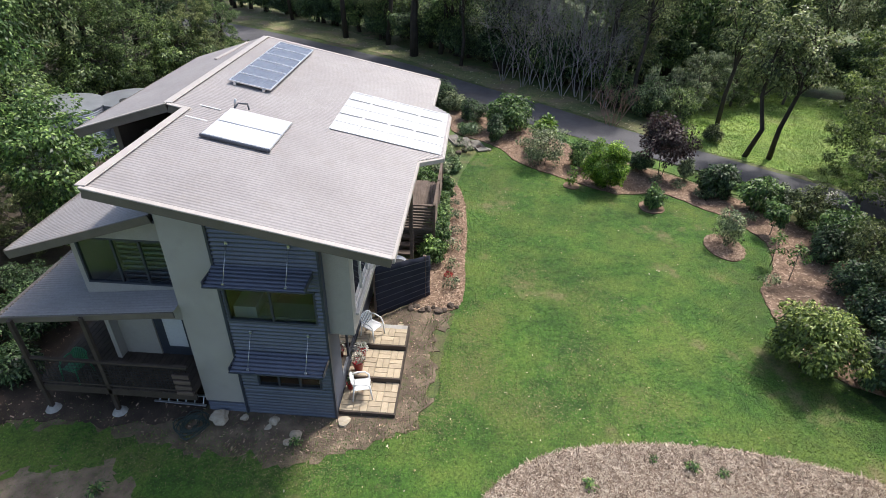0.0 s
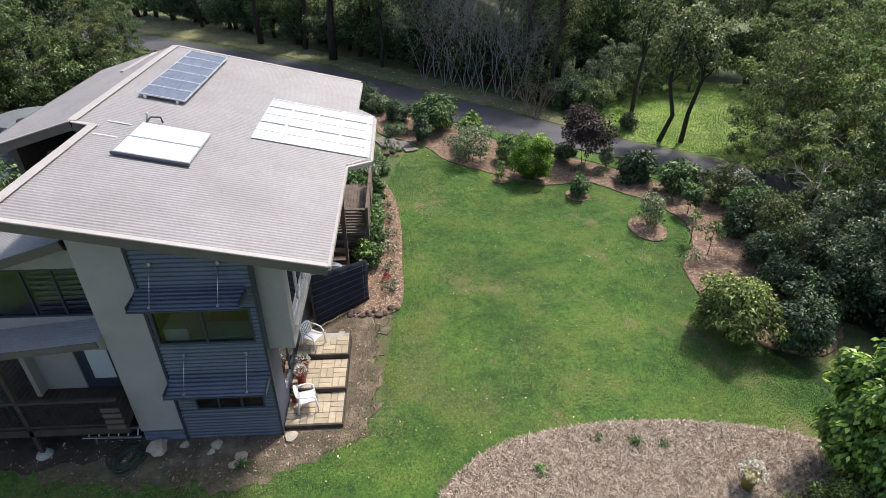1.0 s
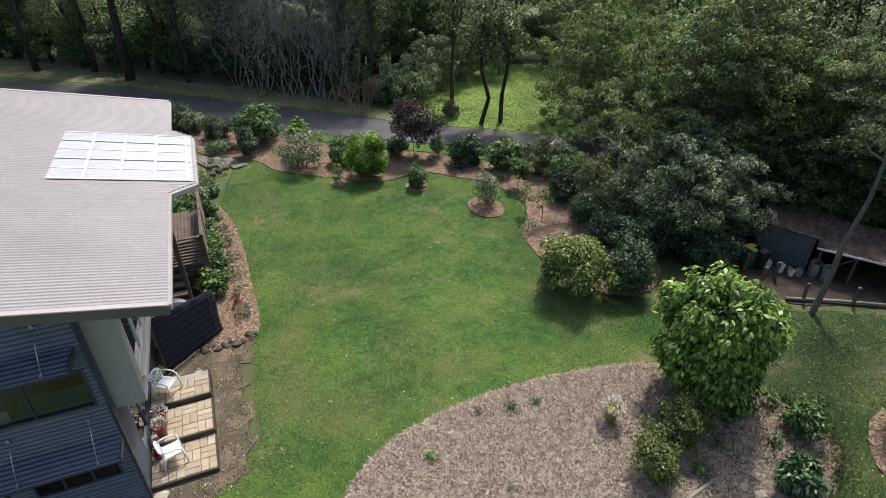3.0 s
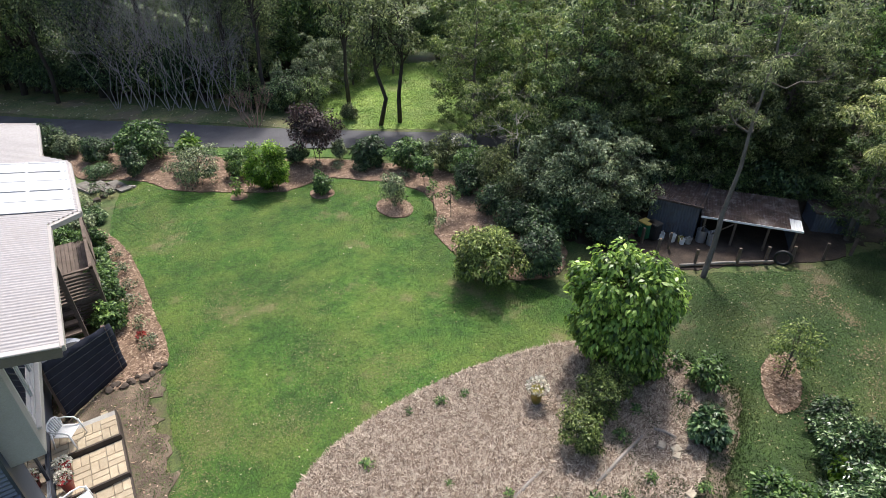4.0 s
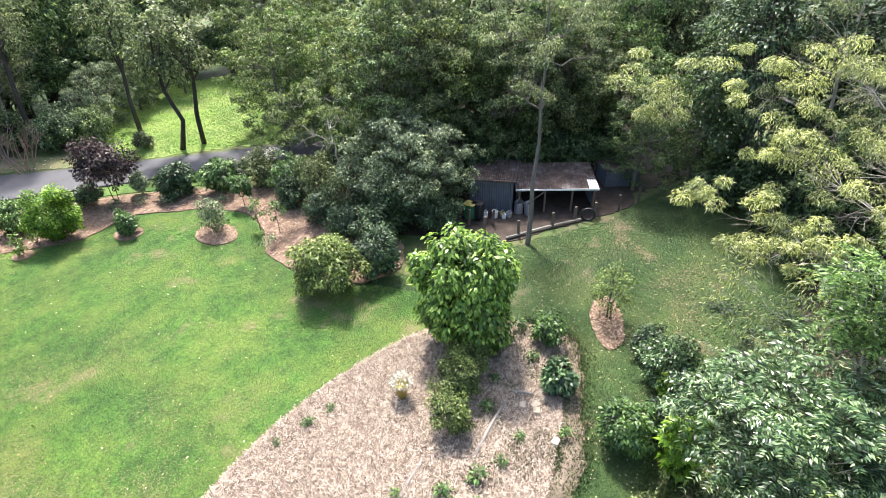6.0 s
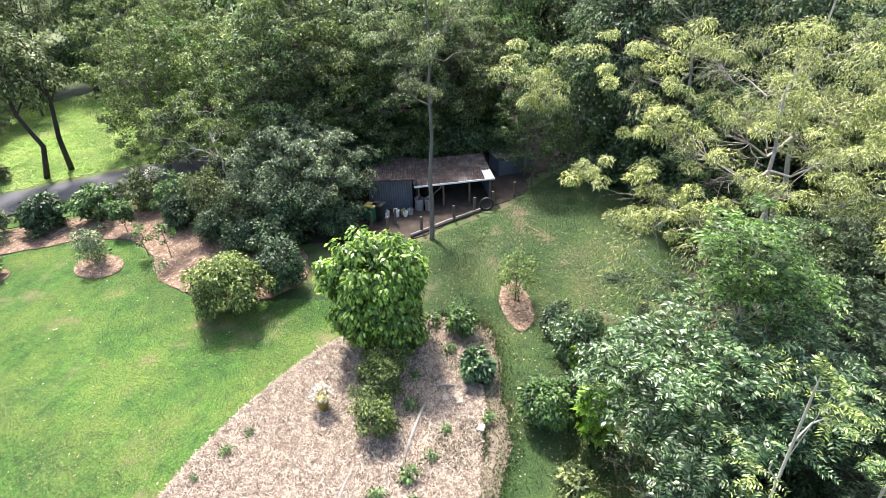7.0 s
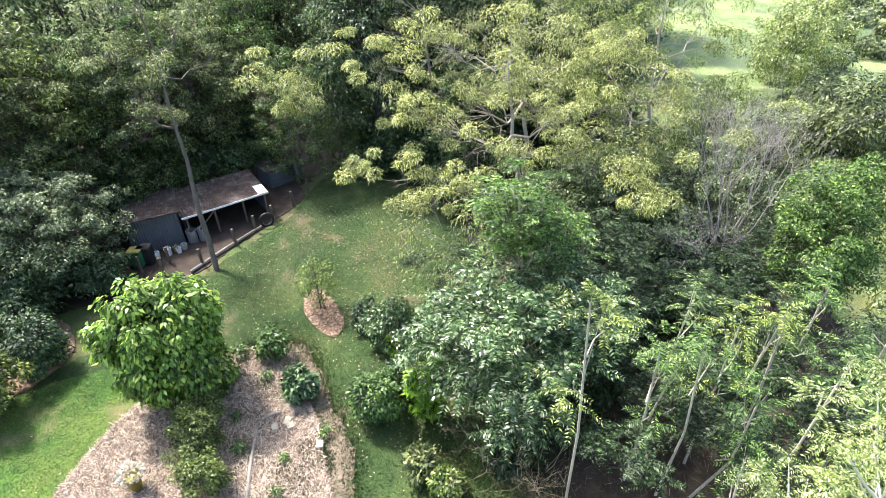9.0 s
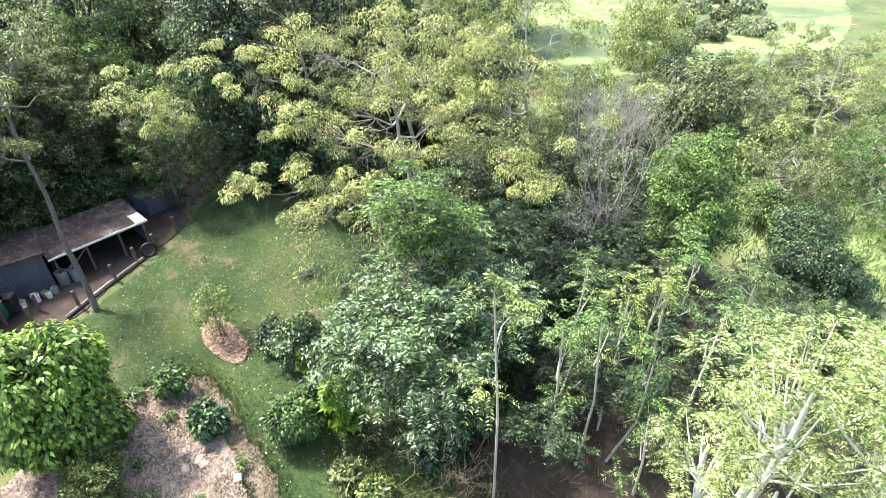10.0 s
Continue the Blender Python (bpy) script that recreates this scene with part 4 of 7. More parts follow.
# milky roof sheet with battens showing through
sheet = part("skylight_sheet", corrugated((-4.08, 14.55, roof_z(-4.08) + 0.03), fall, (0, 1, 0), lambda v: (0, 3.1 * K), 3.3, 0.1, 0.014), M_POLY, roof, "milky translucent corrugated sheet", True)
for i in range(6):
    y = 14.58 + i * 0.645
    edge_bar("batten", on_roof(-4.06, y, 0.047), on_roof(-1.0, y, 0.047), 0.07, 0.01, M_POLYBAR, sheet)
for i in range(4):
    x = -3.35 + i * 0.75
    edge_bar("batten", on_roof(x, 14.56, 0.05), on_roof(x, 17.84, 0.05), 0.08, 0.01, M_POLYBAR, sheet)

# left slope of the roof beyond the ridge
LS = 0.31
def left_z(x):
    return 7.1 + LS * (x + 8.05)


KL = math.sqrt(1 + LS * LS)
left_roof = part("roof", corrugated((-8.05, 13.75, 7.1), Vector((-1, 0, -LS)), (0, 1, 0), lambda v: (0, 2.7 * KL), 7.7, 0.1, 0.024), M_ROOF, house, "lower slope of the brown steel roof", True)
edge_bar("barge_board", (-8.05, 13.72, 7.0), (-10.75, 13.72, left_z(-10.75) - 0.1), 0.05, 0.22, M_FASCIA, left_roof)
edge_bar("barge_cap", (-8.05, 13.72, 7.12), (-10.75, 13.72, left_z(-10.75) + 0.03), 0.12, 0.03, M_TRIM, left_roof)
edge_bar("gutter", (-10.78, 13.75, left_z(-10.78) - 0.05), (-10.78, 21.4, left_z(-10.78) - 0.05), 0.12, 0.12, M_FASCIA, left_roof)
edge_bar("roof_vent", (-9.0, 19.0, left_z(-9.0) + 0.05), (-8.6, 21.0, left_z(-8.6) + 0.05), 0.12, 0.05, M_TRIM, left_roof)
bm = bmesh.new()
box(bm, (-9.2, 14.25, 2.6), (-3.3, 14.4, 6.1), 0)
part("rear_wall", bm, M_BROWNWALL, house, "brown boarded gable wall")

# walls: thick shells round the rooms
FRONT, BACK = 10.0, 21.0
part("rear_wall", boxes(((-10.3, 20.9, 0), (-3.3, 21.05, 5.8))), M_RENDER, house)
part("side_wall", boxes(((-3.45, 10.05, 0), (-3.3, 10.9, 5.75)), ((-3.45, 10.9, 0), (-3.3, 12.7, 0.5)), ((-3.45, 10.9, 2.15), (-3.3, 12.7, 5.75)), ((-3.45, 12.7, 0), (-3.3, 20.9, 5.75))), M_BLUEWALL, house, "blue-grey side wall")
part("side_wall", boxes(((-10.3, 14.6, 0), (-10.15, 20.9, 6.1))), M_BROWNWALL, house)
part("side_wall", boxes(((-6.75, 10.1, 0), (-6.6, 14.25, 6.3))), M_RENDER, house)
# pale rendered front pier
part("render_wall", boxes(((-6.76, 9.94, 0.4), (-5.72, 10.14, 6.1)), bevel=0.01), M_RENDER, house, "pale beige rendered wall")
part("plinth", corrugated((-6.74, 9.98, 0), (1, 0, 0), (0, 0, 1), lambda v: (0, 1.0), 0.4, 0.11, 0.022), M_BLUE, house, "slate-blue corrugated plinth")

# corrugated front with its two windows
front = part("cladding", corrugated((-5.7, 9.97, 0.02), (1, 0, 0), (0, 0, 1), lambda v: (0, 2.4), 0.85, 0.11, 0.026), M_BLUE, house, "slate-blue corrugated steel cladding", True)
for lo, hi, x0, x1 in ((0.83, 1.06, -5.7, -3.3), (1.06, 1.5, -5.7, -5.24), (1.06, 1.5, -3.58, -3.3), (1.5, 3.2, -5.7, -3.3), (3.2, 4.2, -5.7, -5.62), (3.2, 4.2, -3.47, -3.3), (4.2, 5.95, -5.7, -3.3)):
    part("cladding", corrugated((x0, 9.97, lo), (1, 0, 0), (0, 0, 1), lambda v: (0, x1 - x0), hi - lo, 0.11, 0.026), M_BLUE, house, smooth=True)
part("front_wall", boxes(((-5.72, 10.0, 0), (-3.3, 10.12, 1.06)), ((-5.72, 10.0, 1.5), (-3.3, 10.12, 3.2)), ((-5.72, 10.0, 4.2), (-3.3, 10.12, 5.75))), M_BLUEWALL, house)
part("corner_trim", boxes(((-3.33, 9.94, 0.02), (-3.27, 10.06, 5.7))), M_DARKTRIM, house)
part("corner_trim", boxes(((-5.72, 9.93, 0.02), (-5.66, 9.99, 5.9))), M_DARKTRIM, house)


def window(parent, x0, x1, z0, z1, y, bars, frame_mat=M_DARKTRIM, w=0.05, axis="y"):
    """A framed window in a wall across y (or across x): surround, mullions, panes."""
    flip = Matrix.Identity(4) if axis == "y" else Matrix(((0, 1, 0, 0), (1, 0, 0, 0), (0, 0, 1, 0), (0, 0, 0, 1)))
    bm = bmesh.new()
    for lo, hi in (((x0, y - 0.03, z0), (x1, y + 0.06, z0 + w)), ((x0, y - 0.03, z1 - w), (x1, y + 0.06, z1)), ((x0, y - 0.03, z0 + w), (x0 + w, y + 0.06, z1 - w)), ((x1 - w, y - 0.03, z0 + w), (x1, y + 0.06, z1 - w))):
        box(bm, lo, hi, 0.005, flip)
    win = part("window", bm, frame_mat, parent, "dark framed window")
    xs = [x0 + w] + [x0 + (x1 - x0) * f for f in bars] + [x1 - w]
    for f in xs[1:-1]:
        bm = bmesh.new()
        box(bm, (f - w / 2, y - 0.02, z0 + w), (f + w / 2, y + 0.05, z1 - w), 0.004, flip)
        part("mullion", bm, frame_mat, win)
    for a, b in zip(xs, xs[1:]):
        bm = bmesh.new()
        box(bm, (a, y + 0.008, z0 + w), (b, y + 0.016, z1 - w), 0, flip)
        pane = part("pane", bm, M_GLASS, win)
        pane.visible_shadow = False
    return win


window(house, -5.62, -3.47, 3.2, 4.2, 9.98, (0.5,))
window(house, -5.24, -3.58, 1.06, 1.5, 9.98, (0.33, 0.66))


def awning(z, x0, x1):
    """A tilted corrugated sun hood on two stays."""
    a = part("awning", corrugated((x0, 9.95, z), (1, 0, 0), Vector((0, -0.62, -0.15)), lambda v: (0, x1 - x0), 0.64, 0.11, 0.022), M_BLUE, house, "slate-blue corrugated window awning", True)
    part("awning_frame", boxes(((x0, 9.33, z - 0.185), (x1, 9.36, z - 0.15)), ((x0, 9.36, z - 0.18), (x0 + 0.03, 9.94, z - 0.04)), ((x1 - 0.03, 9.36, z - 0.18), (x1, 9.94, z - 0.04))), M_DARKTRIM, a)
    for x in (x0 + 0.45, x1 - 0.45):
        tube("stay", [(x, 9.93, z + 0.62), (x, 9.42, z - 0.11)], 0.009, M_ALU, a, 6)
        part("stay_plate", boxes(((x - 0.03, 9.39, z - 0.12), (x + 0.03, 9.45, z - 0.08))), M_ALU, a)
        part("wall_plate", boxes(((x - 0.03, 9.91, z + 0.58), (x + 0.03, 9.95, z + 0.66))), M_ALU, a)
    return a


awning(4.8, -5.72, -3.45)
awning(2.28, -5.6, -3.3)

# upstairs bay window box on the lawn side
bay = part("bay", boxes(((-3.3, 10.25, 2.72), (-2.7, 10.37, 5.6)), bevel=0.006), M_RENDER, house, "pale rendered bay on the upper floor")
for name, lo, hi in (("bay_floor", (-3.3, 10.37, 2.72), (-2.7, 13.2, 2.84)), ("bay_panel", (-2.82, 10.37, 2.84), (-2.7, 13.2, 3.25)), ("bay_panel", (-2.82, 10.37, 4.9), (-2.7, 13.2, 5.6)), ("bay_pier", (-2.82, 10.37, 3.25), (-2.7, 10.55, 4.9)), ("bay_pier", (-2.82, 13.0, 3.25), (-2.7, 13.2, 4.9)), ("bay_end", (-3.3, 13.08, 2.84), (-2.82, 13.2, 5.6))):
    part(name, boxes((lo, hi)), M_RENDER, bay)
window(bay, 10.55, 13.0, 3.25, 4.9, -2.76, (0.36, 0.7), M_WHITEFRAME, 0.06, "x")
window(house, 10.9, 12.7, 0.5, 2.15, -3.36, (0.5,), M_DARKTRIM, 0.05, "x")
part("sill", boxes(((-2.76, 10.5, 3.16), (-2.62, 13.05, 3.22))), M_WHITEFRAME, bay)

# rooms behind the windows
part("room_floor", boxes(((-6.6, 10.12, 2.6), (-3.45, 14.2, 2.7))), M_INFLOOR, house)
part("room_wall", boxes(((-6.58, 13.2, 2.7), (-3.46, 13.28, 5.7)), ((-6.58, 13.2, 0.05), (-3.46, 13.28, 2.6))), M_INSIDE, house)
part("room_floor", boxes(((-6.6, 10.12, 0.0), (-3.45, 14.2, 0.1))), M_INFLOOR, house)
part("bench", boxes(((-5.5, 10.2, 2.7), (-3.6, 10.75, 3.2)), ((-5.55, 10.15, 2.7), (-5.0, 11.8, 3.5))), M_INSIDE, house, "pale built-in bench inside the window")

# left wing: window bay over the veranda
part("wing_wall", boxes(((-9.4, 10.55, 2.6), (-6.75, 10.67, 3.64)), ((-8.5, 10.55, 4.95), (-6.75, 10.67, 5.42)), ((-9.4, 10.55, 4.95), (-8.5, 10.67, 5.12)), ((-9.4, 10.55, 3.64), (-9.28, 10.67, 4.95)), ((-9.4, 10.67, 1.0), (-9.28, 14.2, 5.0)), ((-7.06, 10.55, 3.64), (-6.75, 10.67, 4.95))), M_RENDER, house, "pale rendered wing wall")
wing_window = window(house, -9.28, -7.06, 3.64, 4.95, 10.58, (0.4, 0.7))
part("room_floor", boxes(((-9.28, 10.67, 2.5), (-6.75, 14.2, 2.6))), M_INFLOOR, house)
# Back wall coloured dark to stand for the unlit room.
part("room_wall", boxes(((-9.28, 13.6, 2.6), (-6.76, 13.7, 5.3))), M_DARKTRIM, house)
for i in range(9):
    part("louvre", boxes(((-8.4, 10.75, 3.6 + i * 0.14), (-7.2, 10.8, 3.66 + i * 0.14))), M_BLUE, wing_window)
WS = 0.32
wing_roof = part("roof", corrugated((-6.8, 9.9, 6.05), Vector((-1, 0, -WS)), (0, 1, 0), lambda v: (0, 3.6 * math.sqrt(1 + WS * WS)), 4.3, 0.1, 0.024), M_ROOF, house, "small brown steel roof over the wing", True)
edge_bar("barge_board", (-6.8, 9.88, 5.95), (-10.4, 9.88, 4.8), 0.05, 0.2, M_FASCIA, wing_roof)
edge_bar("gutter", (-10.42, 9.9, 4.85), (-10.42, 14.2, 4.85), 0.1, 0.12, M_FASCIA, wing_roof)
VS = 0.115
veranda_roof = part("roof", corrugated((-6.76, 9.7, 3.6), Vector((-1, 0, -VS)), (0, 1, 0), lambda v: (0, 4.45 * math.sqrt(1 + VS * VS)), 6.0, 0.1, 0.024), M_ROOF, house, "low brown steel veranda roof", True)
edge_bar("barge_board", (-6.76, 9.68, 3.51), (-11.2, 9.68, 3.0), 0.05, 0.17, M_FASCIA, veranda_roof)
edge_bar("gutter", (-11.22, 9.7, 3.05), (-11.22, 15.7, 3.05), 0.1, 0.12, M_FASCIA, veranda_roof)
deck = part("veranda_deck", boxes(((-11.0, 10.2, 0.78), (-6.78, 10.3, 0.925)), ((-11.0, 12.6, 0.78), (-6.78, 12.7, 0.925))), M_DARKWOOD, house, "dark timber veranda deck")
for i in range(29):
    part("deck_board", boxes(((-11.0 + i * 0.145, 9.6, 0.93), (-10.863 + i * 0.145, 13.0, 0.97))), M_DARKWOOD, deck)
part("joist", boxes(((-11.0, 9.6, 0.75), (-6.78, 9.68, 0.93))), M_DARKWOOD, deck)
for x, y in ((-10.85, 9.6), (-9.05, 9.65), (-10.85, 12.8)):
    p = part("post", boxes(((x - 0.05, y - 0.05, 0.06), (x + 0.05, y + 0.05, 3.04 + (x + 11.2) * VS))), M_DARKWOOD, house)
    bm = bmesh.new()
    lathe(bm, [(0, 0.14), (0.12, 0.13), (0.17, 0.05), (0.22, 0.0)], 10, (x, y, 0.03))
    part("footing", bm, M_CONCRETE, p, "pale concrete footing")
rail = part("railing", boxes(((-11.0, 9.57, 1.86), (-6.8, 9.66, 1.92)), ((-11.0, 9.6, 1.05), (-6.8, 9.63, 1.09))), M_DARKWOOD, house, "dark timber rail with wire mesh")
bm = bmesh.new()
for i in range(42):
    beam(bm, (-11.0 + i * 0.1, 9.615, 1.08), (-11.0 + i * 0.1, 9.615, 1.87), 0.008, None, 0)
for i in range(8):
    beam(bm, (-11.0, 9.615, 1.1 + i * 0.1), (-6.8, 9.615, 1.1 + i * 0.1), 0.008, None, 0)
part("wire_mesh", bm, M_BLACK, rail)
# Added wall: its dark colour stands for the shade inside the veranda.
part("veranda_wall", boxes(((-11.0, 13.02, 0.5), (-6.8, 13.12, 3.1))), M_DARKTRIM, house, "added back wall, coloured dark for the veranda's inner shade")
part("veranda_wall", boxes(((-9.28, 10.95, 0.97), (-8.3, 11.05, 2.5))), M_RENDER, house, "pale wall panel behind the veranda")
part("veranda_wall", boxes(((-7.3, 10.95, 0.97), (-6.76, 11.05, 2.5)), ((-8.3, 10.97, 2.42), (-7.3, 11.05, 2.5))), M_DARKTRIM, house)
door = part("door", boxes(((-8.28, 10.97, 0.97), (-8.06, 11.03, 2.42)), ((-7.5, 10.97, 0.97), (-7.32, 11.03, 2.42)), ((-8.06, 10.97, 0.97), (-7.5, 11.03, 1.25)), ((-8.06, 10.97, 2.34), (-7.5, 11.03, 2.42))), M_DARKTRIM, house, "dark framed glass door")
# Opaque pale colour in place of the reflection on the door glass.
part("pane", boxes(((-8.06, 11.0, 1.25), (-7.5, 11.01, 2.34)), bevel=0), M_COLLECTOR, door, "door pane with its pale reflection painted on")
for i in range(4):
    part("privacy_slat", boxes(((-7.2, 9.52, 1.0 + i * 0.19), (-6.78, 9.56, 1.12 + i * 0.19))), M_WOOD, house)

# deck on the lawn side
side_deck = part("side_deck", boxes(((-3.25, 18.1, 0.95), (-1.4, 18.2, 1.09))), M_WOOD, house, "weathered timber deck")
part("bearer", boxes(((-3.25, 22.0, 0.95), (-1.4, 22.1, 1.09))), M_WOOD, side_deck)
for i in range(15):
    part("deck_board", boxes(((-3.25 + i * 0.125, 18.0, 1.1), (-3.135 + i * 0.125, 22.2, 1.15))), M_WOOD, side_deck)
for x, y, top in ((-1.42, 18.05, 2.2), (-1.42, 20.1, 2.2), (-1.42, 22.1, 2.2), (-2.05, 16.4, 5.6), (-1.5, 15.4, 1.75), (-2.95, 14.2, 2.15), (-2.3, 18.05, 2.2)):
    part("deck_post", boxes(((x - 0.05, y - 0.05, 0), (x + 0.05, y + 0.05, top))), M_WOOD, house)
part("deck_rail", boxes(((-1.47, 18.0, 2.15), (-1.37, 22.2, 2.2)), ((-3.2, 18.0, 2.15), (-1.42, 18.1, 2.2))), M_WOOD, house)
edge_bar("roof_brace", (-2.9, 16.5, 4.6), (-1.1, 17.6, 5.35), 0.09, 0.09, M_WOOD, house)
edge_bar("roof_brace", (-2.05, 16.4, 3.4), (-2.05, 18.4, 5.2), 0.09, 0.09, M_WOOD, house)
for i in range(16):
    part("slat", boxes(((-3.2, 18.02, 0.18 + i * 0.12), (-1.42, 18.06, 0.25 + i * 0.12))), M_WOOD, side_deck)
for i in range(9):
    part("slat", boxes(((-1.44, 18.1, 1.22 + i * 0.1), (-1.40, 22.1, 1.28 + i * 0.1))), M_WOOD, side_deck)
for i in range(5):
    part("stair_tread", boxes(((-3.2, 16.6 + i * 0.28, 0.2 + i * 0.18), (-2.1, 16.85 + i * 0.28, 0.25 + i * 0.18))), M_WOOD, side_deck)

# navy cloth screen
bm = bmesh.new()
a0, a1 = Vector((-2.92, 14.1, 0)), Vector((-1.32, 15.48, 0))
grid = []
for i in range(17):
    p = a0.lerp(a1, i / 16)
    top = 2.08 + (1.72 - 2.08) * i / 16
    grid.append([bm.verts.new(p + Vector((0.012 * math.sin(i * 1.7 + k), -0.015 * math.cos(i * 1.3 + k * 2), 0.08 + (top - 0.08) * k / 8))) for k in range(9)])
for a, b in zip(grid, grid[1:]):
    for k in range(8):
        bm.faces.new((a[k], b[k], b[k + 1], a[k + 1]))
screen = part("privacy_screen", bm, M_SCREEN, None, "", True)
tagged(screen, "navy shade-cloth screen stretched between timber posts", "screen")
for k in range(7):
    z = 0.3 + k * 0.25
    part("batten", beam(bmesh.new(), (-2.92, 14.075, z), (-1.32, 15.455, z * 0.86), 0.012, 0.02, 0), M_DARKTRIM, screen)
solid = screen.modifiers.new("thickness", "SOLIDIFY")
solid.thickness = 0.006

# ---- on the roof ----
def tilted(x, y, up=0.0):
    return Matrix.Translation((x, y, roof_z(x) + up)) @ Matrix.Rotation(math.atan(SLOPE), 4, "Y")


heater = thing("solar_water_heater", (0, 0, 0), "white twin-panel solar water heater on the roof", "solar heater")
for y0, y1 in ((12.5, 13.42), (13.44, 14.36)):
    bm = box(bmesh.new(), (0, y0 - 12.5, 0.035), (1.66, y1 - 12.5, 0.095), 0.01, tilted(-6.6, 12.38))
    c = part("collector", bm, M_ALU, heater)
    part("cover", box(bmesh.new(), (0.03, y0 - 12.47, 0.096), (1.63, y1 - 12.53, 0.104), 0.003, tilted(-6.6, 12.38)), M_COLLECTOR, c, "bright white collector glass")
part("header_pipe", box(bmesh.new(), (-0.02, -0.09, 0.04), (1.69, -0.02, 0.12), 0.02, tilted(-6.6, 12.38)), M_DARKTRIM, heater, "dark blue header pipe")
tube("pipe", [tilted(-6.6, 12.38) @ Vector(p) for p in ((0.1, 1.85, 0.12), (0.1, 2.1, 0.16), (0.35, 2.1, 0.2), (0.4, 2.1, 0.05))], 0.025, M_DARKTRIM, heater)
tube("valve", [tilted(-6.6, 12.38) @ Vector(p) for p in ((0.02, 2.1, 0.05), (0.02, 2.1, 0.26))], 0.035, M_ALU, heater)
for y in (12.75, 13.6):
    edge_bar("strap", on_roof(-7.35, y + 0.5, 0.03), on_roof(-6.8, y + 0.5, 0.03), 0.04, 0.02, M_WHITE, heater)

array = thing("solar_array", (0, 0, 0), "row of six blue-grey solar panels in aluminium frames on the roof", "solar panels")
for i in range(6):
    m = tilted(-7.36, 16.05 + i * 0.8)
    bm = bmesh.new()
    for lo, hi in (((0, 0, 0.1), (1.25, 0.04, 0.14)), ((0, 0.74, 0.1), (1.25, 0.78, 0.14)), ((0, 0.04, 0.1), (0.04, 0.74, 0.14)), ((1.21, 0.04, 0.1), (1.25, 0.74, 0.14))):
        box(bm, lo, hi, 0.003, m)
    pv = part("solar_panel", bm, M_ALU, array)
    bm = bmesh.new()
    for a in range(8):
        for b in range(5):
            box(bm, (0.045 + a * 0.1455, 0.045 + b * 0.139, 0.12), (0.045 + a * 0.1455 + 0.14, 0.045 + b * 0.139 + 0.133, 0.128), 0, m)
    part("cell_sheet", bm, M_PV, pv, "blue solar cells")
    part("backing", box(bmesh.new(), (0.04, 0.04, 0.112), (1.21, 0.74, 0.119), 0, m), M_ALU, pv)
    for x in (0.15, 1.0):
        part("foot", box(bmesh.new(), (x, -0.02, 0.02), (x + 0.08, 0.06, 0.1), 0.005, m), M_ALU, pv)

# ---- water tanks ----
def water_tank(x, y, r, h, roof_h, label):
    t = thing("water_tank", (x, y, 0), label, "water tank")
    prof = []
    for i in range(int(h / 0.05) + 1):
        prof.append((r + (0.012 if i % 2 else -0.012), i * 0.05))
    part("shell", lathe(bmesh.new(), prof, 40), M_TANK, t)
    part("lid", lathe(bmesh.new(), [(r + 0.03, h - 0.03), (r + 0.03, h + 0.02), (0, h + roof_h)], 40), M_TANK, t)
    part("hatch", lathe(bmesh.new(), [(0.3, h + 0.02), (0.3, h + roof_h * 0.7 + 0.08), (0, h + roof_h * 0.7 + 0.1)], 18, (0.2, -r * 0.5, 0)), M_BLACK, t)
    return t


water_tank(-20.6, 26.0, 1.9, 2.4, 0.2, "large corrugated galvanised water tank beside the house")
water_tank(-18.0, 27.6, 1.5, 2.4, 0.08, "corrugated water tank with a pale flat lid")
water_tank(-2.6, 15.6, 0.45, 1.25, 0.06, "small corrugated tank behind the cloth screen")

# ---- patio ----
PLAT = ((10.15, 11.22, 0.15), (11.28, 12.4, 0.3), (12.46, 13.4, 0.45))
patio = thing("patio_steps", (0, 0, 0), "three stepped platforms of sandstone pavers edged with timber", "patio")
brick = bmesh.new()
box(brick, (-0.18, -0.0875, -0.03), (0.18, 0.0875, 0.025), 0.008)
me = bpy.data.meshes.new("paver")
brick.to_mesh(me)
brick.free()
me.materials.append(M_PAVER)
rng = random.Random(4)
for y0, y1, z in PLAT:
    part("platform", boxes(((-3.29, y0, 0.0), (-1.81, y1, z - 0.03))), M_CONCRETE, patio)
    part("timber_edge", boxes(((-3.28, y0 - 0.05, 0.0), (-1.77, y0, z + 0.0)), ((-1.81, y0, 0), (-1.77, y1, z))), M_DARKWOOD, patio, "dark timber edging")
    ny = int((y1 - y0) / 0.4 + 0.3)
    for i in range(8):
        for j in range(6):
            cell_x, cell_y = -3.1 + (i // 2) * 0.37, y0 + 0.185 + (j // 2) * 0.37
            if cell_y + 0.185 > y1 + 0.1:
                continue
            upright = ((i // 2) + (j // 2)) % 2
            if upright and j % 2 or not upright and i % 2:
                continue
            other = i % 2 if upright else j % 2
            x = cell_x + ((other - 0.5) * 0.185 if upright else 0)
            y = cell_y + (0 if upright else (other - 0.5) * 0.185)
            p = new("paver", me)
            p.parent = patio
            p.matrix_basis = pose(x, min(y, y1 - 0.1), z - 0.02 + rng.uniform(-0.003, 0.003), 0, 0, (90 if upright else 0) + rng.uniform(-1, 1))
for i in range(4):
    p = new("paver", me)
    p.parent = patio
    p.matrix_basis = pose(-3.0 + i * 0.3, 13.6, 0.14, 0, 0, 90 if i % 2 else 3)


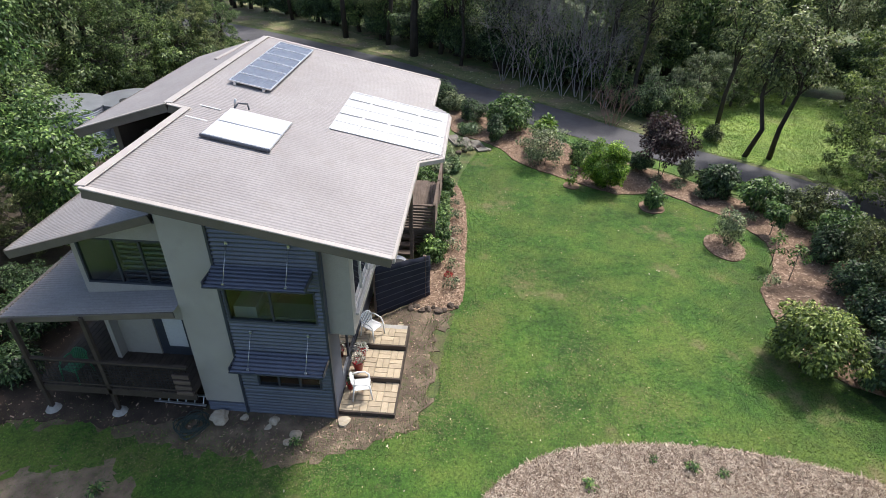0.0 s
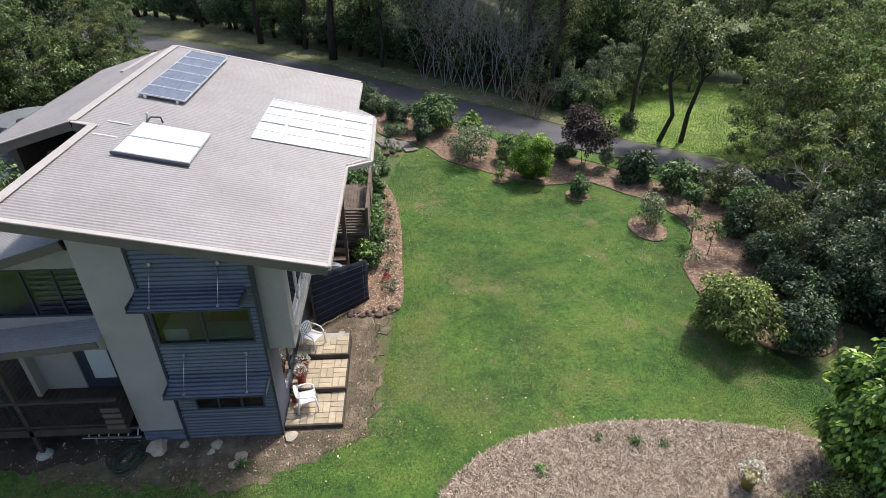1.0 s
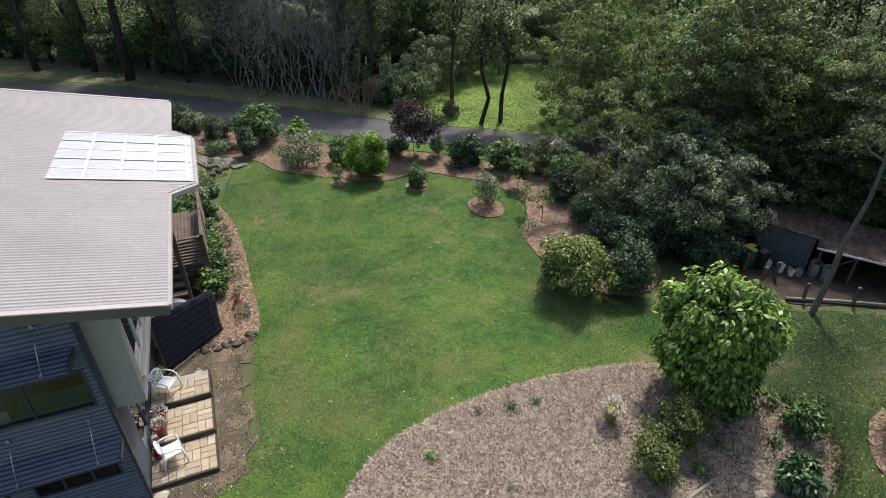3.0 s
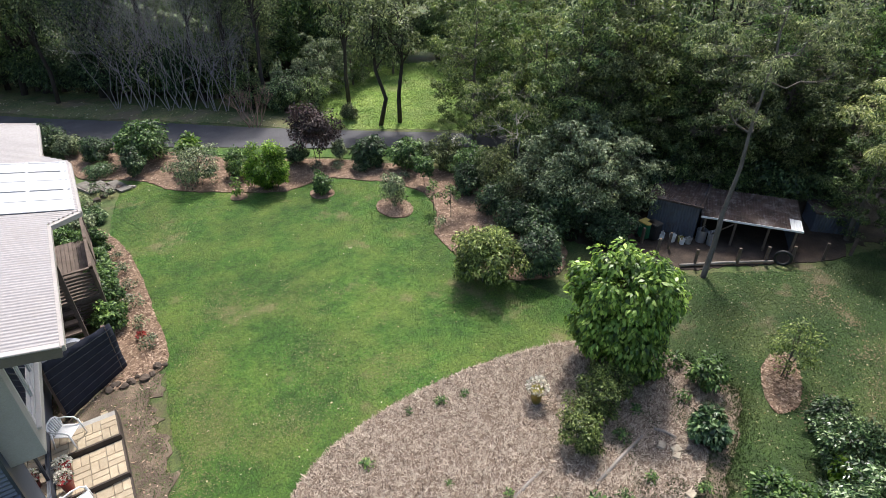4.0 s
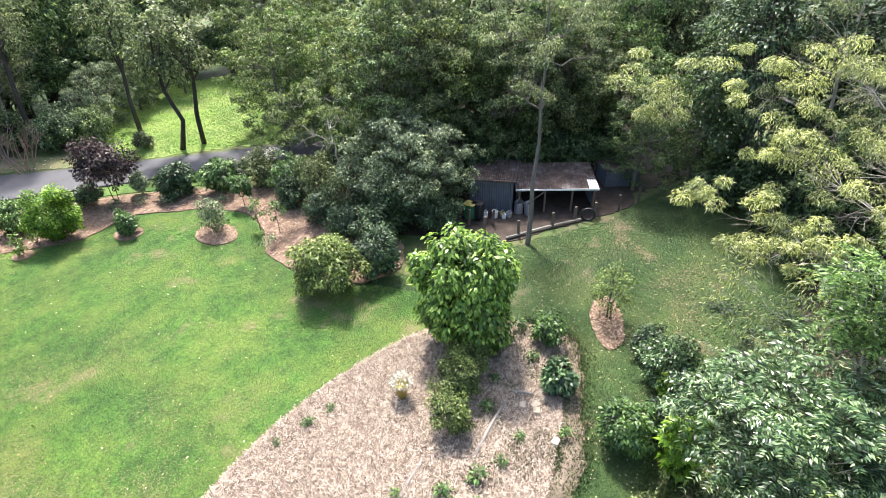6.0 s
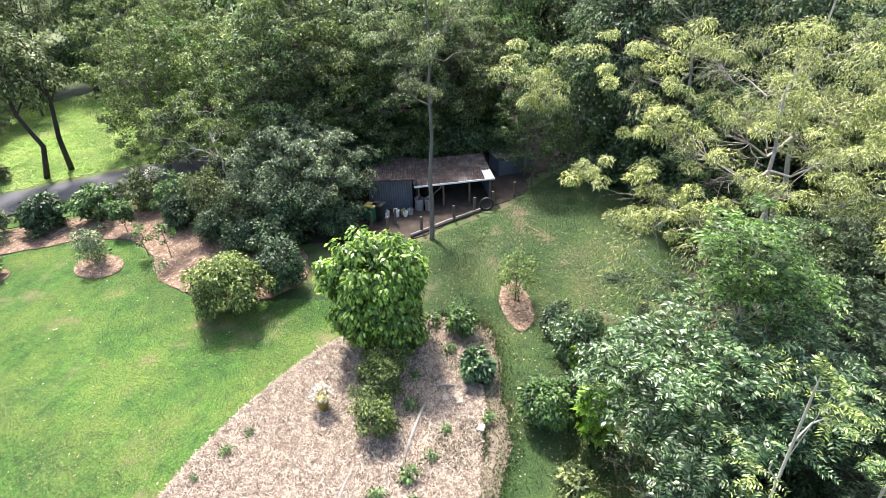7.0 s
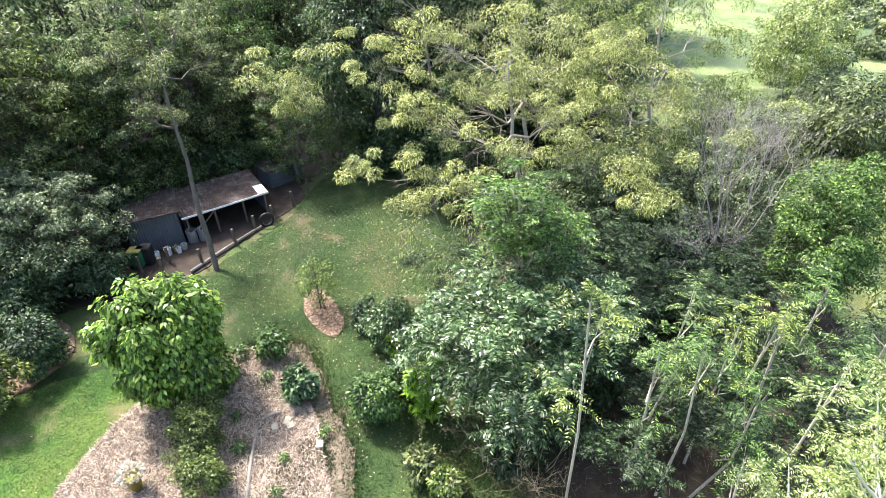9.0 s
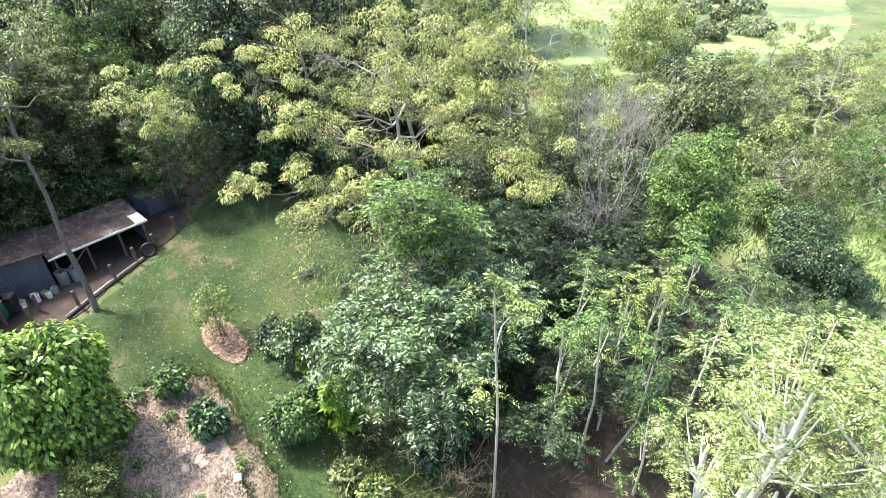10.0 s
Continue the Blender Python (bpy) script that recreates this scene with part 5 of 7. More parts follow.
def plastic_chair(x, y, z, turn, material, label):
    """A moulded garden armchair with a fanned slatted back."""
    c = thing("garden_chair", (x, y, z), label, "chair", "garden chairs", turn)
    c.scale = (0.9, 0.9, 0.9)
    bm = bmesh.new()
    box(bm, (-0.24, -0.22, 0.4), (0.24, 0.24, 0.43), 0.012)
    part("seat", bm, material, c)
    V, F = [], []
    for i in range(7):
        x0 = -0.2 + i * 0.0667
        lift = 0.8 - 0.9 * abs(x0) ** 2
        tube_into(V, F, [(x0 * 0.85, -0.2, 0.42), (x0, -0.27, 0.62), (x0 * 1.05, -0.31, lift)], [0.016, 0.022, 0.02], 5)
    tube_into(V, F, [(-0.26, -0.24, 0.62), (-0.22, -0.31, 0.74), (-0.1, -0.33, 0.81), (0.1, -0.33, 0.81), (0.22, -0.31, 0.74), (0.26, -0.24, 0.62)], [0.022] * 6, 6)
    link_mesh("backrest", mesh_of("backrest", V, F, True), material, c)
    for s in (-1, 1):
        tube("armrest", [(s * 0.24, -0.26, 0.66), (s * 0.28, -0.1, 0.66), (s * 0.28, 0.12, 0.64), (s * 0.26, 0.22, 0.55)], 0.025, material, c, 6)
        tube("leg", [(s * 0.26, 0.22, 0.57), (s * 0.27, 0.25, 0.3), (s * 0.28, 0.28, 0.0)], [0.03, 0.026, 0.022], material, c, 6)
        tube("leg", [(s * 0.23, -0.24, 0.62), (s * 0.25, -0.27, 0.3), (s * 0.27, -0.31, 0.0)], [0.03, 0.026, 0.022], material, c, 6)
    return c


plastic_chair(-2.82, 12.85, 0.455, -120, M_WHITE, "white plastic garden armchair on the upper platform")
plastic_chair(-2.75, 10.75, 0.155, -75, M_WHITE, "white plastic garden armchair on the lowest platform")
plastic_chair(-10.05, 9.95, 0.97, 170, M_GREENPL, "green plastic garden chair on the veranda")


def flower_pot(x, y, z, r, h, material, petals, label, spread=0.22, n=60):
    p = thing("flower_pot", (x, y, z), label, "flower pot")
    part("pot", lathe(bmesh.new(), [(0, 0), (r * 0.72, 0), (r, h * 0.9), (r * 1.1, h * 0.9), (r * 1.1, h), (r * 0.92, h), (r * 0.9, h * 0.9), (0, h * 0.88)], 20), material, p, smooth=True)
    rng = np.random.default_rng(int(abs(x * 1000)))
    for name, mat, count, lo, size in (("foliage", L_MID, n // 2, 0.0, (0.04, 0.08)), ("bloom", petals, n * 3, 0.06, (0.05, 0.09))):
        u = rng.normal(size=(count, 3))
        u /= np.linalg.norm(u, axis=1, keepdims=True)
        u[:, 2] = np.abs(u[:, 2])
        P = u * spread * rng.uniform(0.75, 1, (count, 1)) + (0, 0, h + lo)
        L = rng.uniform(*size, count)
        me = leaf_mesh(name, P, u + rng.normal(0, 0.5, (count, 3)), L, L * 0.7, rng)
        me.materials[0] = mat
        ob = new(name, me)
        ob.parent = p
        tagged(ob, "", "", "", "stuff")
    return p


flower_pot(-3.02, 12.0, 0.3, 0.15, 0.3, M_RED, L_FLOWER, "red glazed pot of white flowers", 0.17)
flower_pot(-3.0, 11.5, 0.3, 0.15, 0.36, M_RED, L_FLOWER, "tall red pot of white flowers", 0.17)
flower_pot(-3.12, 10.95, 0.15, 0.11, 0.2, M_RED, L_DARK, "small round red pot by the wall", 0.06, 20)
flower_pot(7.9, 7.74, 0.07, 0.17, 0.5, M_OCHRE, L_FLOWER, "ochre pot of pale flowers standing in the straw", 0.3, 120)


def rock(name, x, y, z, r, material, label, seed, flat=0.65):
    rng = random.Random(seed)
    bm = bmesh.new()
    bmesh.ops.create_icosphere(bm, subdivisions=2, radius=1)
    ph = [rng.uniform(0, 6) for _ in range(3)]
    for v in bm.verts:
        k = r * (1 + 0.18 * math.sin(3 * v.co.x + ph[0]) + 0.16 * math.sin(4 * v.co.y + ph[1]) + 0.1 * math.sin(5 * v.co.z + ph[2]))
        v.co = Vector((v.co.x * k * 1.15, v.co.y * k, v.co.z * k * flat))
    ob = part(name, bm, material)
    ob.matrix_basis = pose(x, y, z + r * flat * 0.5, 0, 0, rng.uniform(0, 360))
    return ob


for i in range(9):
    tagged(rock("rock", -1.9 + i * 0.19, 14.72 + 0.1 * math.sin(i * 2.1) + max(0, i - 6) * 0.15, 0.03, 0.11 + 0.03 * math.sin(i * 3), M_ROCK, "", i), "dark brown rock edging the garden bed", "rock", "rocks edging the bed")
for x, y, r, s in ((-6.36, 9.7, 0.24, 3), (-5.7, 9.75, 0.1, 5), (-4.9, 9.72, 0.15, 7), (-4.2, 9.3, 0.16, 9), (-3.1, 9.85, 0.16, 11), (-4.35, 9.1, 0.12, 13), (-5.0, 9.5, 0.09, 15)):
    tagged(rock("stone", x, y, 0.0, r, M_STONE, "", s, 0.5), "pale sandstone rock against the house base", "rock")
for i in range(7):
    tagged(rock("rock", -2.0 + 0.35 * i, 27.1 + 0.28 * i, 0.03, 0.16, M_ROCK, "", 30 + i), "dark rock edging the rockery", "rock", "rocks of the rockery")

# loose things on the front side
hose = thing("garden_hose", (-6.95, 9.35, 0.05), "coiled dark green garden hose on the earth", "hose")
pts = [((0.3 + 0.13 * math.sin(i * 0.37)) * math.cos(i * 0.42) + 0.09 * math.sin(i * 0.11), (0.32 + 0.12 * math.cos(i * 0.29)) * math.sin(i * 0.42) + 0.07 * math.cos(i * 0.17), 0.02 + 0.006 * (i % 15)) for i in range(150)]
tube("coil", pts, 0.015, M_HOSE, hose, 5)
ladder = thing("ladder", (0, 0, 0), "aluminium ladder lying against the veranda", "ladder")
for dy, z in ((0, 0.12), (0.32, 0.3)):
    part("stile", beam(bmesh.new(), (-8.3, 10.05 + dy * 0.5, z), (-6.85, 10.0 + dy * 0.5, z), 0.07, 0.03), M_ALU, ladder)
for i in range(6):
    part("rung", beam(bmesh.new(), (-8.15 + i * 0.24, 10.05, 0.12), (-8.15 + i * 0.24, 10.2, 0.3), 0.03), M_TANK, ladder)
for x, y, turn, w in ((9.6, 4.9, 20, 0.22), (9.8, 4.62, -15, 0.26), (9.65, 4.5, 30, 0.2), (9.05, 3.62, 10, 0.22)):
    ob = part("concrete_block", boxes(((-w / 2, -0.09, 0), (w / 2, 0.09, 0.07)), bevel=0.01), M_STONE)
    ob.matrix_basis = pose(x, y, 0.09, 0, 0, turn)
    tagged(ob, "pale concrete paver lying in the straw", "paver", "pavers in the straw")
for a, b, r in (((5.5, 5.75), (6.65, 6.0), 0.05), ((7.4, 5.0), (9.4, 5.35), 0.05), ((9.85, 5.35), (10.1, 4.85), 0.045), ((16.7, 9.85), (19.8, 8.1), 0.06)):
    k = Vector((*a, 0.11)), Vector((*b, 0.12))
    ob = tube("log", [k[0], k[0].lerp(k[1], 0.5) + Vector((0.03, 0.03, 0.01)), k[1]], [r, r * 0.9, r * 0.75], M_GREYWOOD, None, 8)
    tagged(ob, "thin weathered log lying on the ground", "log")
for i in range(4):
    ob = part("sleeper", beam(bmesh.new(), (-1.9 + i * 0.62, 30.6 - i * 0.5, 0.06), (-1.1 + i * 0.62, 28.9 - i * 0.15, 0.06), 0.14, 0.12), M_GREYWOOD)
    tagged(ob, "weathered timber sleeper of the garden steps", "garden step", "garden steps")
    if i < 3:
        ob = part("step_slab", boxes(((-0.28, -0.75, 0), (0.28, 0.75, 0.08)), bevel=0.01), M_TREAD)
        ob.matrix_basis = pose(-1.15 + i * 0.62, 29.6 - i * 0.32, 0.04, 0, 0, 22)
        tagged(ob, "pale gravel-concrete tread between timber sleepers", "garden step", "garden steps")

# ---- the sheds ----
def shed(x0, y0, x1, y1, depth, low, high, label, open_front=False):
    """A lean shed whose front runs from one corner to the other."""
    a, b = Vector((x0, y0, 0)), Vector((x1, y1, 0))
    u = (b - a).normalized()
    w = Vector((-u.y, u.x, 0))
    if w.x < 0:
        w = -w
    n = (b - a).length
    s = thing("shed", (x0, y0, 0.02), label, "shed")
    m = Matrix((( u.x, w.x, 0, 0), (u.y, w.y, 0, 0), (0, 0, 1, 0), (0, 0, 0, 1)))
    wall = lambda name, o, d, length, height: part(name, (lambda bm: (bmesh.ops.transform(bm, matrix=m, verts=bm.verts), bm)[1])(corrugated(o, (0, 0, 1), d, lambda v: (0, height), length, 0.1, 0.012)), M_SHEDBLUE, s)
    wall("back_wall", (0, depth, 0), (1, 0, 0), n, low)
    wall("side_wall", (0, 0, 0), (0, 1, 0), depth, high - 0.05)
    wall("side_wall", (n, 0, 0), (0, 1, 0), depth, high - 0.05)
    if not open_front:
        wall("front_wall", (0, 0, 0), (1, 0, 0), n, high)
    bm = corrugated((-0.12, -0.2, high), Vector((0, 1, (low - high) / depth)), (1, 0, 0), lambda v: (0, (depth + 0.3)), n + 0.24, 0.1, 0.014)
    bmesh.ops.transform(bm, matrix=m, verts=bm.verts)
    part("roof", bm, M_RUST, s, "rusty corrugated roof")
    bm = bmesh.new()
    box(bm, (-0.12, -0.23, high - 0.05), (n + 0.12, -0.2, high + 0.03), 0.004, m)
    part("roof_edge", bm, M_WHITE if open_front else M_RUST, s)
    if open_front:
        bm = corrugated((n - 0.3, -0.22, high + 0.03), Vector((0, 1, (low - high) / depth)), (1, 0, 0), lambda v: (0, 0.75), 0.4, 0.1, 0.014)
        bmesh.ops.transform(bm, matrix=m, verts=bm.verts)
        part("pale_sheet", bm, M_WHITE, s, "pale loose roof sheet")
    if open_front:
        for f in (0.02, 0.35, 0.7, 0.98):
            bm = bmesh.new()
            box(bm, (n * f - 0.04, -0.15, 0), (n * f + 0.04, -0.07, high), 0.005, m)
            part("post", bm, M_WOOD, s)
        part("brace", beam(bmesh.new(), m @ Vector((0.1, -0.11, 0.1)), m @ Vector((n * 0.35, -0.11, high - 0.1)), 0.05), M_WOOD, s)
    return s


shed(18.0, 12.55, 18.85, 10.9, 2.4, 1.35, 1.5, "faded blue-grey corrugated shed with a rusty roof")
shed(19.0, 10.75, 20.95, 8.1, 2.0, 1.3, 1.12, "open-fronted lean-to with a rusty roof and pale edge", True)
shed(23.3, 8.6, 24.4, 7.4, 1.3, 0.85, 0.95, "small grey hut at the end of the yard")
def round_thing(name, x, y, r, h, material, label, cat, group="", taper=0.85):
    t = thing(name, (x, y, 0.04), label, cat, group)
    part("body", lathe(bmesh.new(), [(0, 0), (r * taper, 0), (r, h), (r * 1.06, h), (r * 1.06, h + 0.02), (r * 0.9, h + 0.02), (r * 0.85, h * 0.5), (0, h * 0.45)], 18), material, t, smooth=False)
    tube("handle", [(-r, 0, h), (-r * 0.7, 0, h + r * 0.8), (r * 0.7, 0, h + r * 0.8), (r, 0, h)], 0.008, M_ALU, t, 5)
    return t


for x, y, r, h, m, l in ((17.7, 11.55, 0.13, 0.26, M_WHITE, "white"), (17.95, 11.2, 0.13, 0.28, M_WHITE, "white"), (18.2, 11.0, 0.11, 0.2, M_OCHRE, "yellow-green"), (18.35, 10.75, 0.13, 0.2, M_CONCRETE, "grey"), (18.1, 10.85, 0.1, 0.2, M_WHITE, "white")):
    round_thing("bucket", x, y, r, h, m, l + " plastic bucket beside the shed", "bucket", "buckets by the shed")
for x, y in ((18.9, 10.6), (19.05, 10.2)):
    round_thing("metal_drum", x, y, 0.2, 0.5, M_TANK, "galvanised metal bin by the shed", "bin", "metal bins", 0.95)
for x, y, m in ((17.25, 12.0, M_GREENPL), (17.45, 11.75, M_BLACK)):
    t = thing("wheelie_bin", (x, y, 0.03), "dark wheeled rubbish bin beside the shed", "bin", "wheeled bins")
    part("body", boxes(((-0.2, -0.22, 0.06), (0.2, 0.22, 0.7)), bevel=0.03), m, t)
    part("lid", boxes(((-0.22, -0.25, 0.7), (0.22, 0.26, 0.76)), bevel=0.02), M_OCHRE if m is M_GREENPL else M_BLACK, t)
    for s in (-1, 1):
        part("wheel", (lambda bm: (bmesh.ops.rotate(bm, verts=bm.verts, matrix=Matrix.Rotation(radians(90), 3, "Y")), bmesh.ops.translate(bm, verts=bm.verts, vec=(s * 0.2, 0.2, 0.08)), bm)[2])(lathe(bmesh.new(), [(0, -0.03), (0.08, -0.03), (0.08, 0.03), (0, 0.03)], 14)), M_BLACK, t)
wheel = thing("old_wheel", (20.0, 7.9, 0.3), "old tyre leaning against a fence post", "tyre", "", 30)
V, F = [], []
ring = [(0, 0.27 * math.cos(a), 0.27 * math.sin(a)) for a in np.linspace(0, 2 * math.pi, 25)]
tube_into(V, F, ring, [0.055] * 25, 8, False)
link_mesh("tyre", mesh_of("tyre", V, F, True), M_BLACK, wheel)
for i, (x, y) in enumerate(((16.8, 11.75), (16.7, 10.9), (17.4, 10.95), (17.2, 9.6), (18.6, 8.8), (19.6, 8.3), (20.4, 7.75), (21.6, 7.2), (22.8, 6.8))):
    ob = part("fence_post", boxes(((-0.05, -0.05, -0.02), (0.05, 0.05, 0.75)), bevel=0.01), M_WOOD)
    ob.matrix_basis = pose(x, y, 0, 2 * math.sin(i), 2 * math.cos(i * 2), i * 17)
    tagged(ob, "weathered timber fence post", "fence post", "fence posts of the yard")

# ---- garden shrubs and trees ----
# the round tree with large drooping leaves
rt = build_plant("round_tree", 11, 4.2, 1.52, M_BARK, L_BRIGHT, "dense round tree with large drooping bright green leaves", "tree", bare=0.03, clumps=460, per=52, leaf_len=(0.12, 0.21), leaf_wide=0.5,
                 clump_r=0.26, droop=1.15, low=-0.9, twigs=40, trunk_r=0.09, hug=0.5, boxy=0.78)
rt.matrix_basis = pose(10.75, 7.65, 0.0, 0, 0, 20)


def shrub(x, y, h, r, leaf, label, seed, name="shrub", bark=M_BARK, **kw):
    base = dict(bare=0.05, clumps=int(40 + 45 * r), per=52, leaf_len=(0.08, 0.15), clump_r=0.27 * max(r, 0.5), low=-0.95, stems=3, twigs=7, trunk_r=0.016)
    base.update(kw)
    ob = build_plant(name, seed, h, r, bark, leaf, label, "shrub", **base)
    ob.matrix_basis = pose(x, y, 0.03, 0, 0, seed * 37 % 360)
    return ob


shrub(6.07, 24.75, 2.35, 1.05, L_LIME, "bright lime-green shrub in the bark bed", 1, per=110, clumps=120, low=-1.0)
shrub(3.33, 26.95, 2.2, 1.3, L_GREY, "loose grey-green rose bush", 2, per=34, clump_r=0.3)
shrub(1.8, 31.5, 2.1, 1.25, L_MID, "broad leafy green shrub beside the driveway", 3, leaf_len=(0.12, 0.24), per=50)
shrub(0.98, 29.6, 1.7, 0.6, L_DARK, "slender dark green shrub", 4)
shrub(7.96, 22.85, 1.1, 0.48, L_MID, "small green shrub in a mulch ring", 5)
shrub(10.17, 19.95, 1.7, 0.62, L_GREY, "sparse grey-green shrub in a mulch ring", 6, per=18)
shrub(9.05, 26.0, 3.3, 1.2, L_PLUM, "dark plum-leaved small tree", 7, name="plum_tree", bare=0.2, stems=2, bark=M_DARKBARK, per=60, leaf_len=(0.1, 0.18), clump_r=0.4, low=-0.9)
shrub(11.2, 24.4, 1.5, 0.95, L_DARK, "rounded dark green hydrangea-like shrub", 8, leaf_len=(0.12, 0.2), per=60)
shrub(12.6, 23.0, 1.65, 0.9, L_MID, "open green shrub with large leaves", 9, leaf_len=(0.12, 0.22), per=30)
shrub(4.58, 24.7, 1.1, 0.35, L_BRIGHT, "small thin sapling in a mulch ring", 10, per=16, clumps=16, stems=1)
shrub(5.3, 26.9, 1.45, 0.75, L_MID, "leafy green shrub in the bark bed", 12)
shrub(8.2, 26.7, 1.1, 0.6, L_DARK, "low dark green shrub", 13)
shrub(-2.65, 35.8, 1.5, 1.3, L_DARK, "dark green shrub by the house corner", 14)
shrub(-0.3, 32.9, 1.3, 0.9, L_DARK, "dark rounded shrub beside the driveway", 15)
shrub(-1.6, 34.6, 1.2, 0.7, L_GREY, "spiky grey-green shrub by the driveway", 16)
shrub(-0.4, 30.9, 0.55, 0.8, L_FEATHER, "low spreading bluish shrub beside the garden steps", 17, leaf_len=(0.05, 0.1))
shrub(10.2, 25.85, 1.3, 0.4, L_GREY, "thin rose bush with pale flowers", 18, per=22)
shrub(3.6, 28.8, 1.9, 0.6, L_BRIGHT, "young papaya-like plant with broad leaves", 19, per=14, leaf_len=(0.2, 0.36), bare=0.4, stems=1)
for i, (x, y, h, r, l) in enumerate(((14.2, 21.9, 1.9, 0.9, L_OLIVE), (14.2, 20.0, 2.1, 0.9, L_MID), (14.6, 18.3, 2.6, 1.1, L_OLIVE), (13.6, 19.2, 1.4, 0.8, L_DARK), (13.3, 16.8, 1.6, 0.8, L_DARK), (13.2, 15.2, 1.5, 0.9, L_DARK),
                                     (14.6, 16.4, 2.2, 1.2, L_OLIVE), (13.4, 13.8, 1.8, 1.0, L_DARK), (14.9, 14.2, 2.4, 1.3, L_DARK), (15.6, 12.4, 1.6, 1.0, L_DARK), (13.6, 23.2, 1.2, 0.6, L_GREY))):
    shrub(x, y, h, r, l, "dense dark shrub at the end of the bark bed" if l is L_DARK else "tangled olive-green shrub at the end of the bed", 40 + i)
shrub(11.7, 17.7, 1.7, 0.4, L_MID, "thin young tree staked in the bed", 52, per=12, stems=1, bare=0.3, clumps=18)
shrub(11.4, 18.6, 1.5, 0.35, L_MID, "thin young tree staked in the bed", 53, per=12, stems=1, bare=0.3, clumps=18)
shrub(12.3, 20.9, 1.6, 0.5, L_MID, "young citrus tree in the bark bed", 54, per=26, stems=1, bare=0.3)
shrub(10.15, 13.0, 2.3, 1.25, L_SUN, "rounded olive-green shrub at the lawn's edge", 55, per=90, clumps=120, leaf_len=(0.08, 0.16))
shrub(12.0, 12.4, 1.8, 0.95, L_DARK, "dark green shrub beside the olive one", 56, per=60)
shrub(10.0, 6.9, 1.2, 0.7, L_SUN, "feathery green shrub below the round tree", 57, per=70, leaf_len=(0.05, 0.1))
shrub(8.9, 6.6, 1.5, 0.7, L_SUN, "feathery green shrub in the straw bed", 58, per=80, leaf_len=(0.05, 0.1))
shrub(7.8, 6.0, 1.3, 0.62, L_SUN, "feathery green shrub in the straw bed", 59, per=70, leaf_len=(0.05, 0.1))
shrub(12.3, 5.6, 1.1, 0.55, L_MID, "loose green shrub beside the clay path", 60, per=24)
shrub(10.7, 4.5, 0.9, 0.48, L_FEATHER, "grey-green shrub in the straw", 61, leaf_len=(0.1, 0.2))
shrub(14.5, 4.6, 2.1, 0.75, L_YOUNG, "open yellow-green shrub in orange mulch", 62, per=22, leaf_len=(0.05, 0.1))
shrub(9.95, 2.2, 1.55, 0.68, L_MID, "rounded dark green shrub at the edge of the thicket", 63, per=70)
shrub(9.9, 0.9, 2.1, 0.55, L_LIME, "upright shrub with yellow-green leaves", 64, per=34, leaf_len=(0.12, 0.24))
shrub(12.7, 2.1, 1.6, 0.85, L_FEATHER, "soft feathery blue-green shrub", 65, per=110, leaf_len=(0.06, 0.12))
shrub(12.0, 1.1, 1.4, 0.7, L_DARK, "dark feathery shrub in the thicket", 66, per=80)
shrub(10.9, 1.7, 1.0, 0.4, L_DARK, "dark bluish shrub in the thicket", 67)
shrub(8.3, 1.0, 0.8, 0.42, L_OLIVE, "small yellowing shrub in the grass", 68, per=26)
shrub(7.8, 0.45, 0.6, 0.45, L_YOUNG, "small yellow-green shrub in the grass", 69, per=30)
shrub(13.6, 3.0, 1.0, 0.5, L_DARK, "dark shrub at the edge of the thicket", 70)
shrub(12.2, 1.9, 1.0, 0.3, L_LIME, "yellow-green upright shrub in the thicket", 71, per=20, leaf_len=(0.1, 0.2))
tuft = build_plant("tuft", 80, 0.22, 0.12, M_BARK, L_MID, "small green seedling tuft in the straw", "seedling", "seedlings in the straw", bare=0.0, clumps=10, per=12, clump_r=0.08, leaf_len=(0.04, 0.09), stems=1, twigs=4, trunk_r=0.008, low=-0.2)
for i, (x, y, s) in enumerate(((3.1, 8.4, 1.2), (5.7, 9.1, 1.0), (6.4, 9.0, 0.8), (4.8, 9.3, 0.7), (2.4, 6.3, 1.0), (3.6, 6.4, 0.9), (5.5, 5.9, 0.8), (4.5, 6.9, 0.6), (6.2, 5.0, 1.3), (7.0, 4.6, 1.5), (6.4, 4.2, 1.1), (7.7, 4.4, 1.0), (5.4, 4.6, 1.2), (8.6, 4.4, 0.9), (9.9, 6.0, 1.0), (8.9, 5.6, 1.2), (9.4, 3.5, 1.0), (-4.1, 9.0, 0.9), (-8.2, 7.3, 1.2), (11.3, 5.6, 1.2), (12.2, 6.6, 1.6))):
    place_plant(tuft, x, y, i * 47, s, 0.06)
bed_plant = build_plant("bedding_plant", 81, 0.5, 0.28, M_BARK, L_GREY, "small bedding plant in the bark", "plant", "bedding plants", bare=0.0, clumps=14, per=18, clump_r=0.14, leaf_len=(0.05, 0.1), stems=1, twigs=4, trunk_r=0.008, low=-0.2)
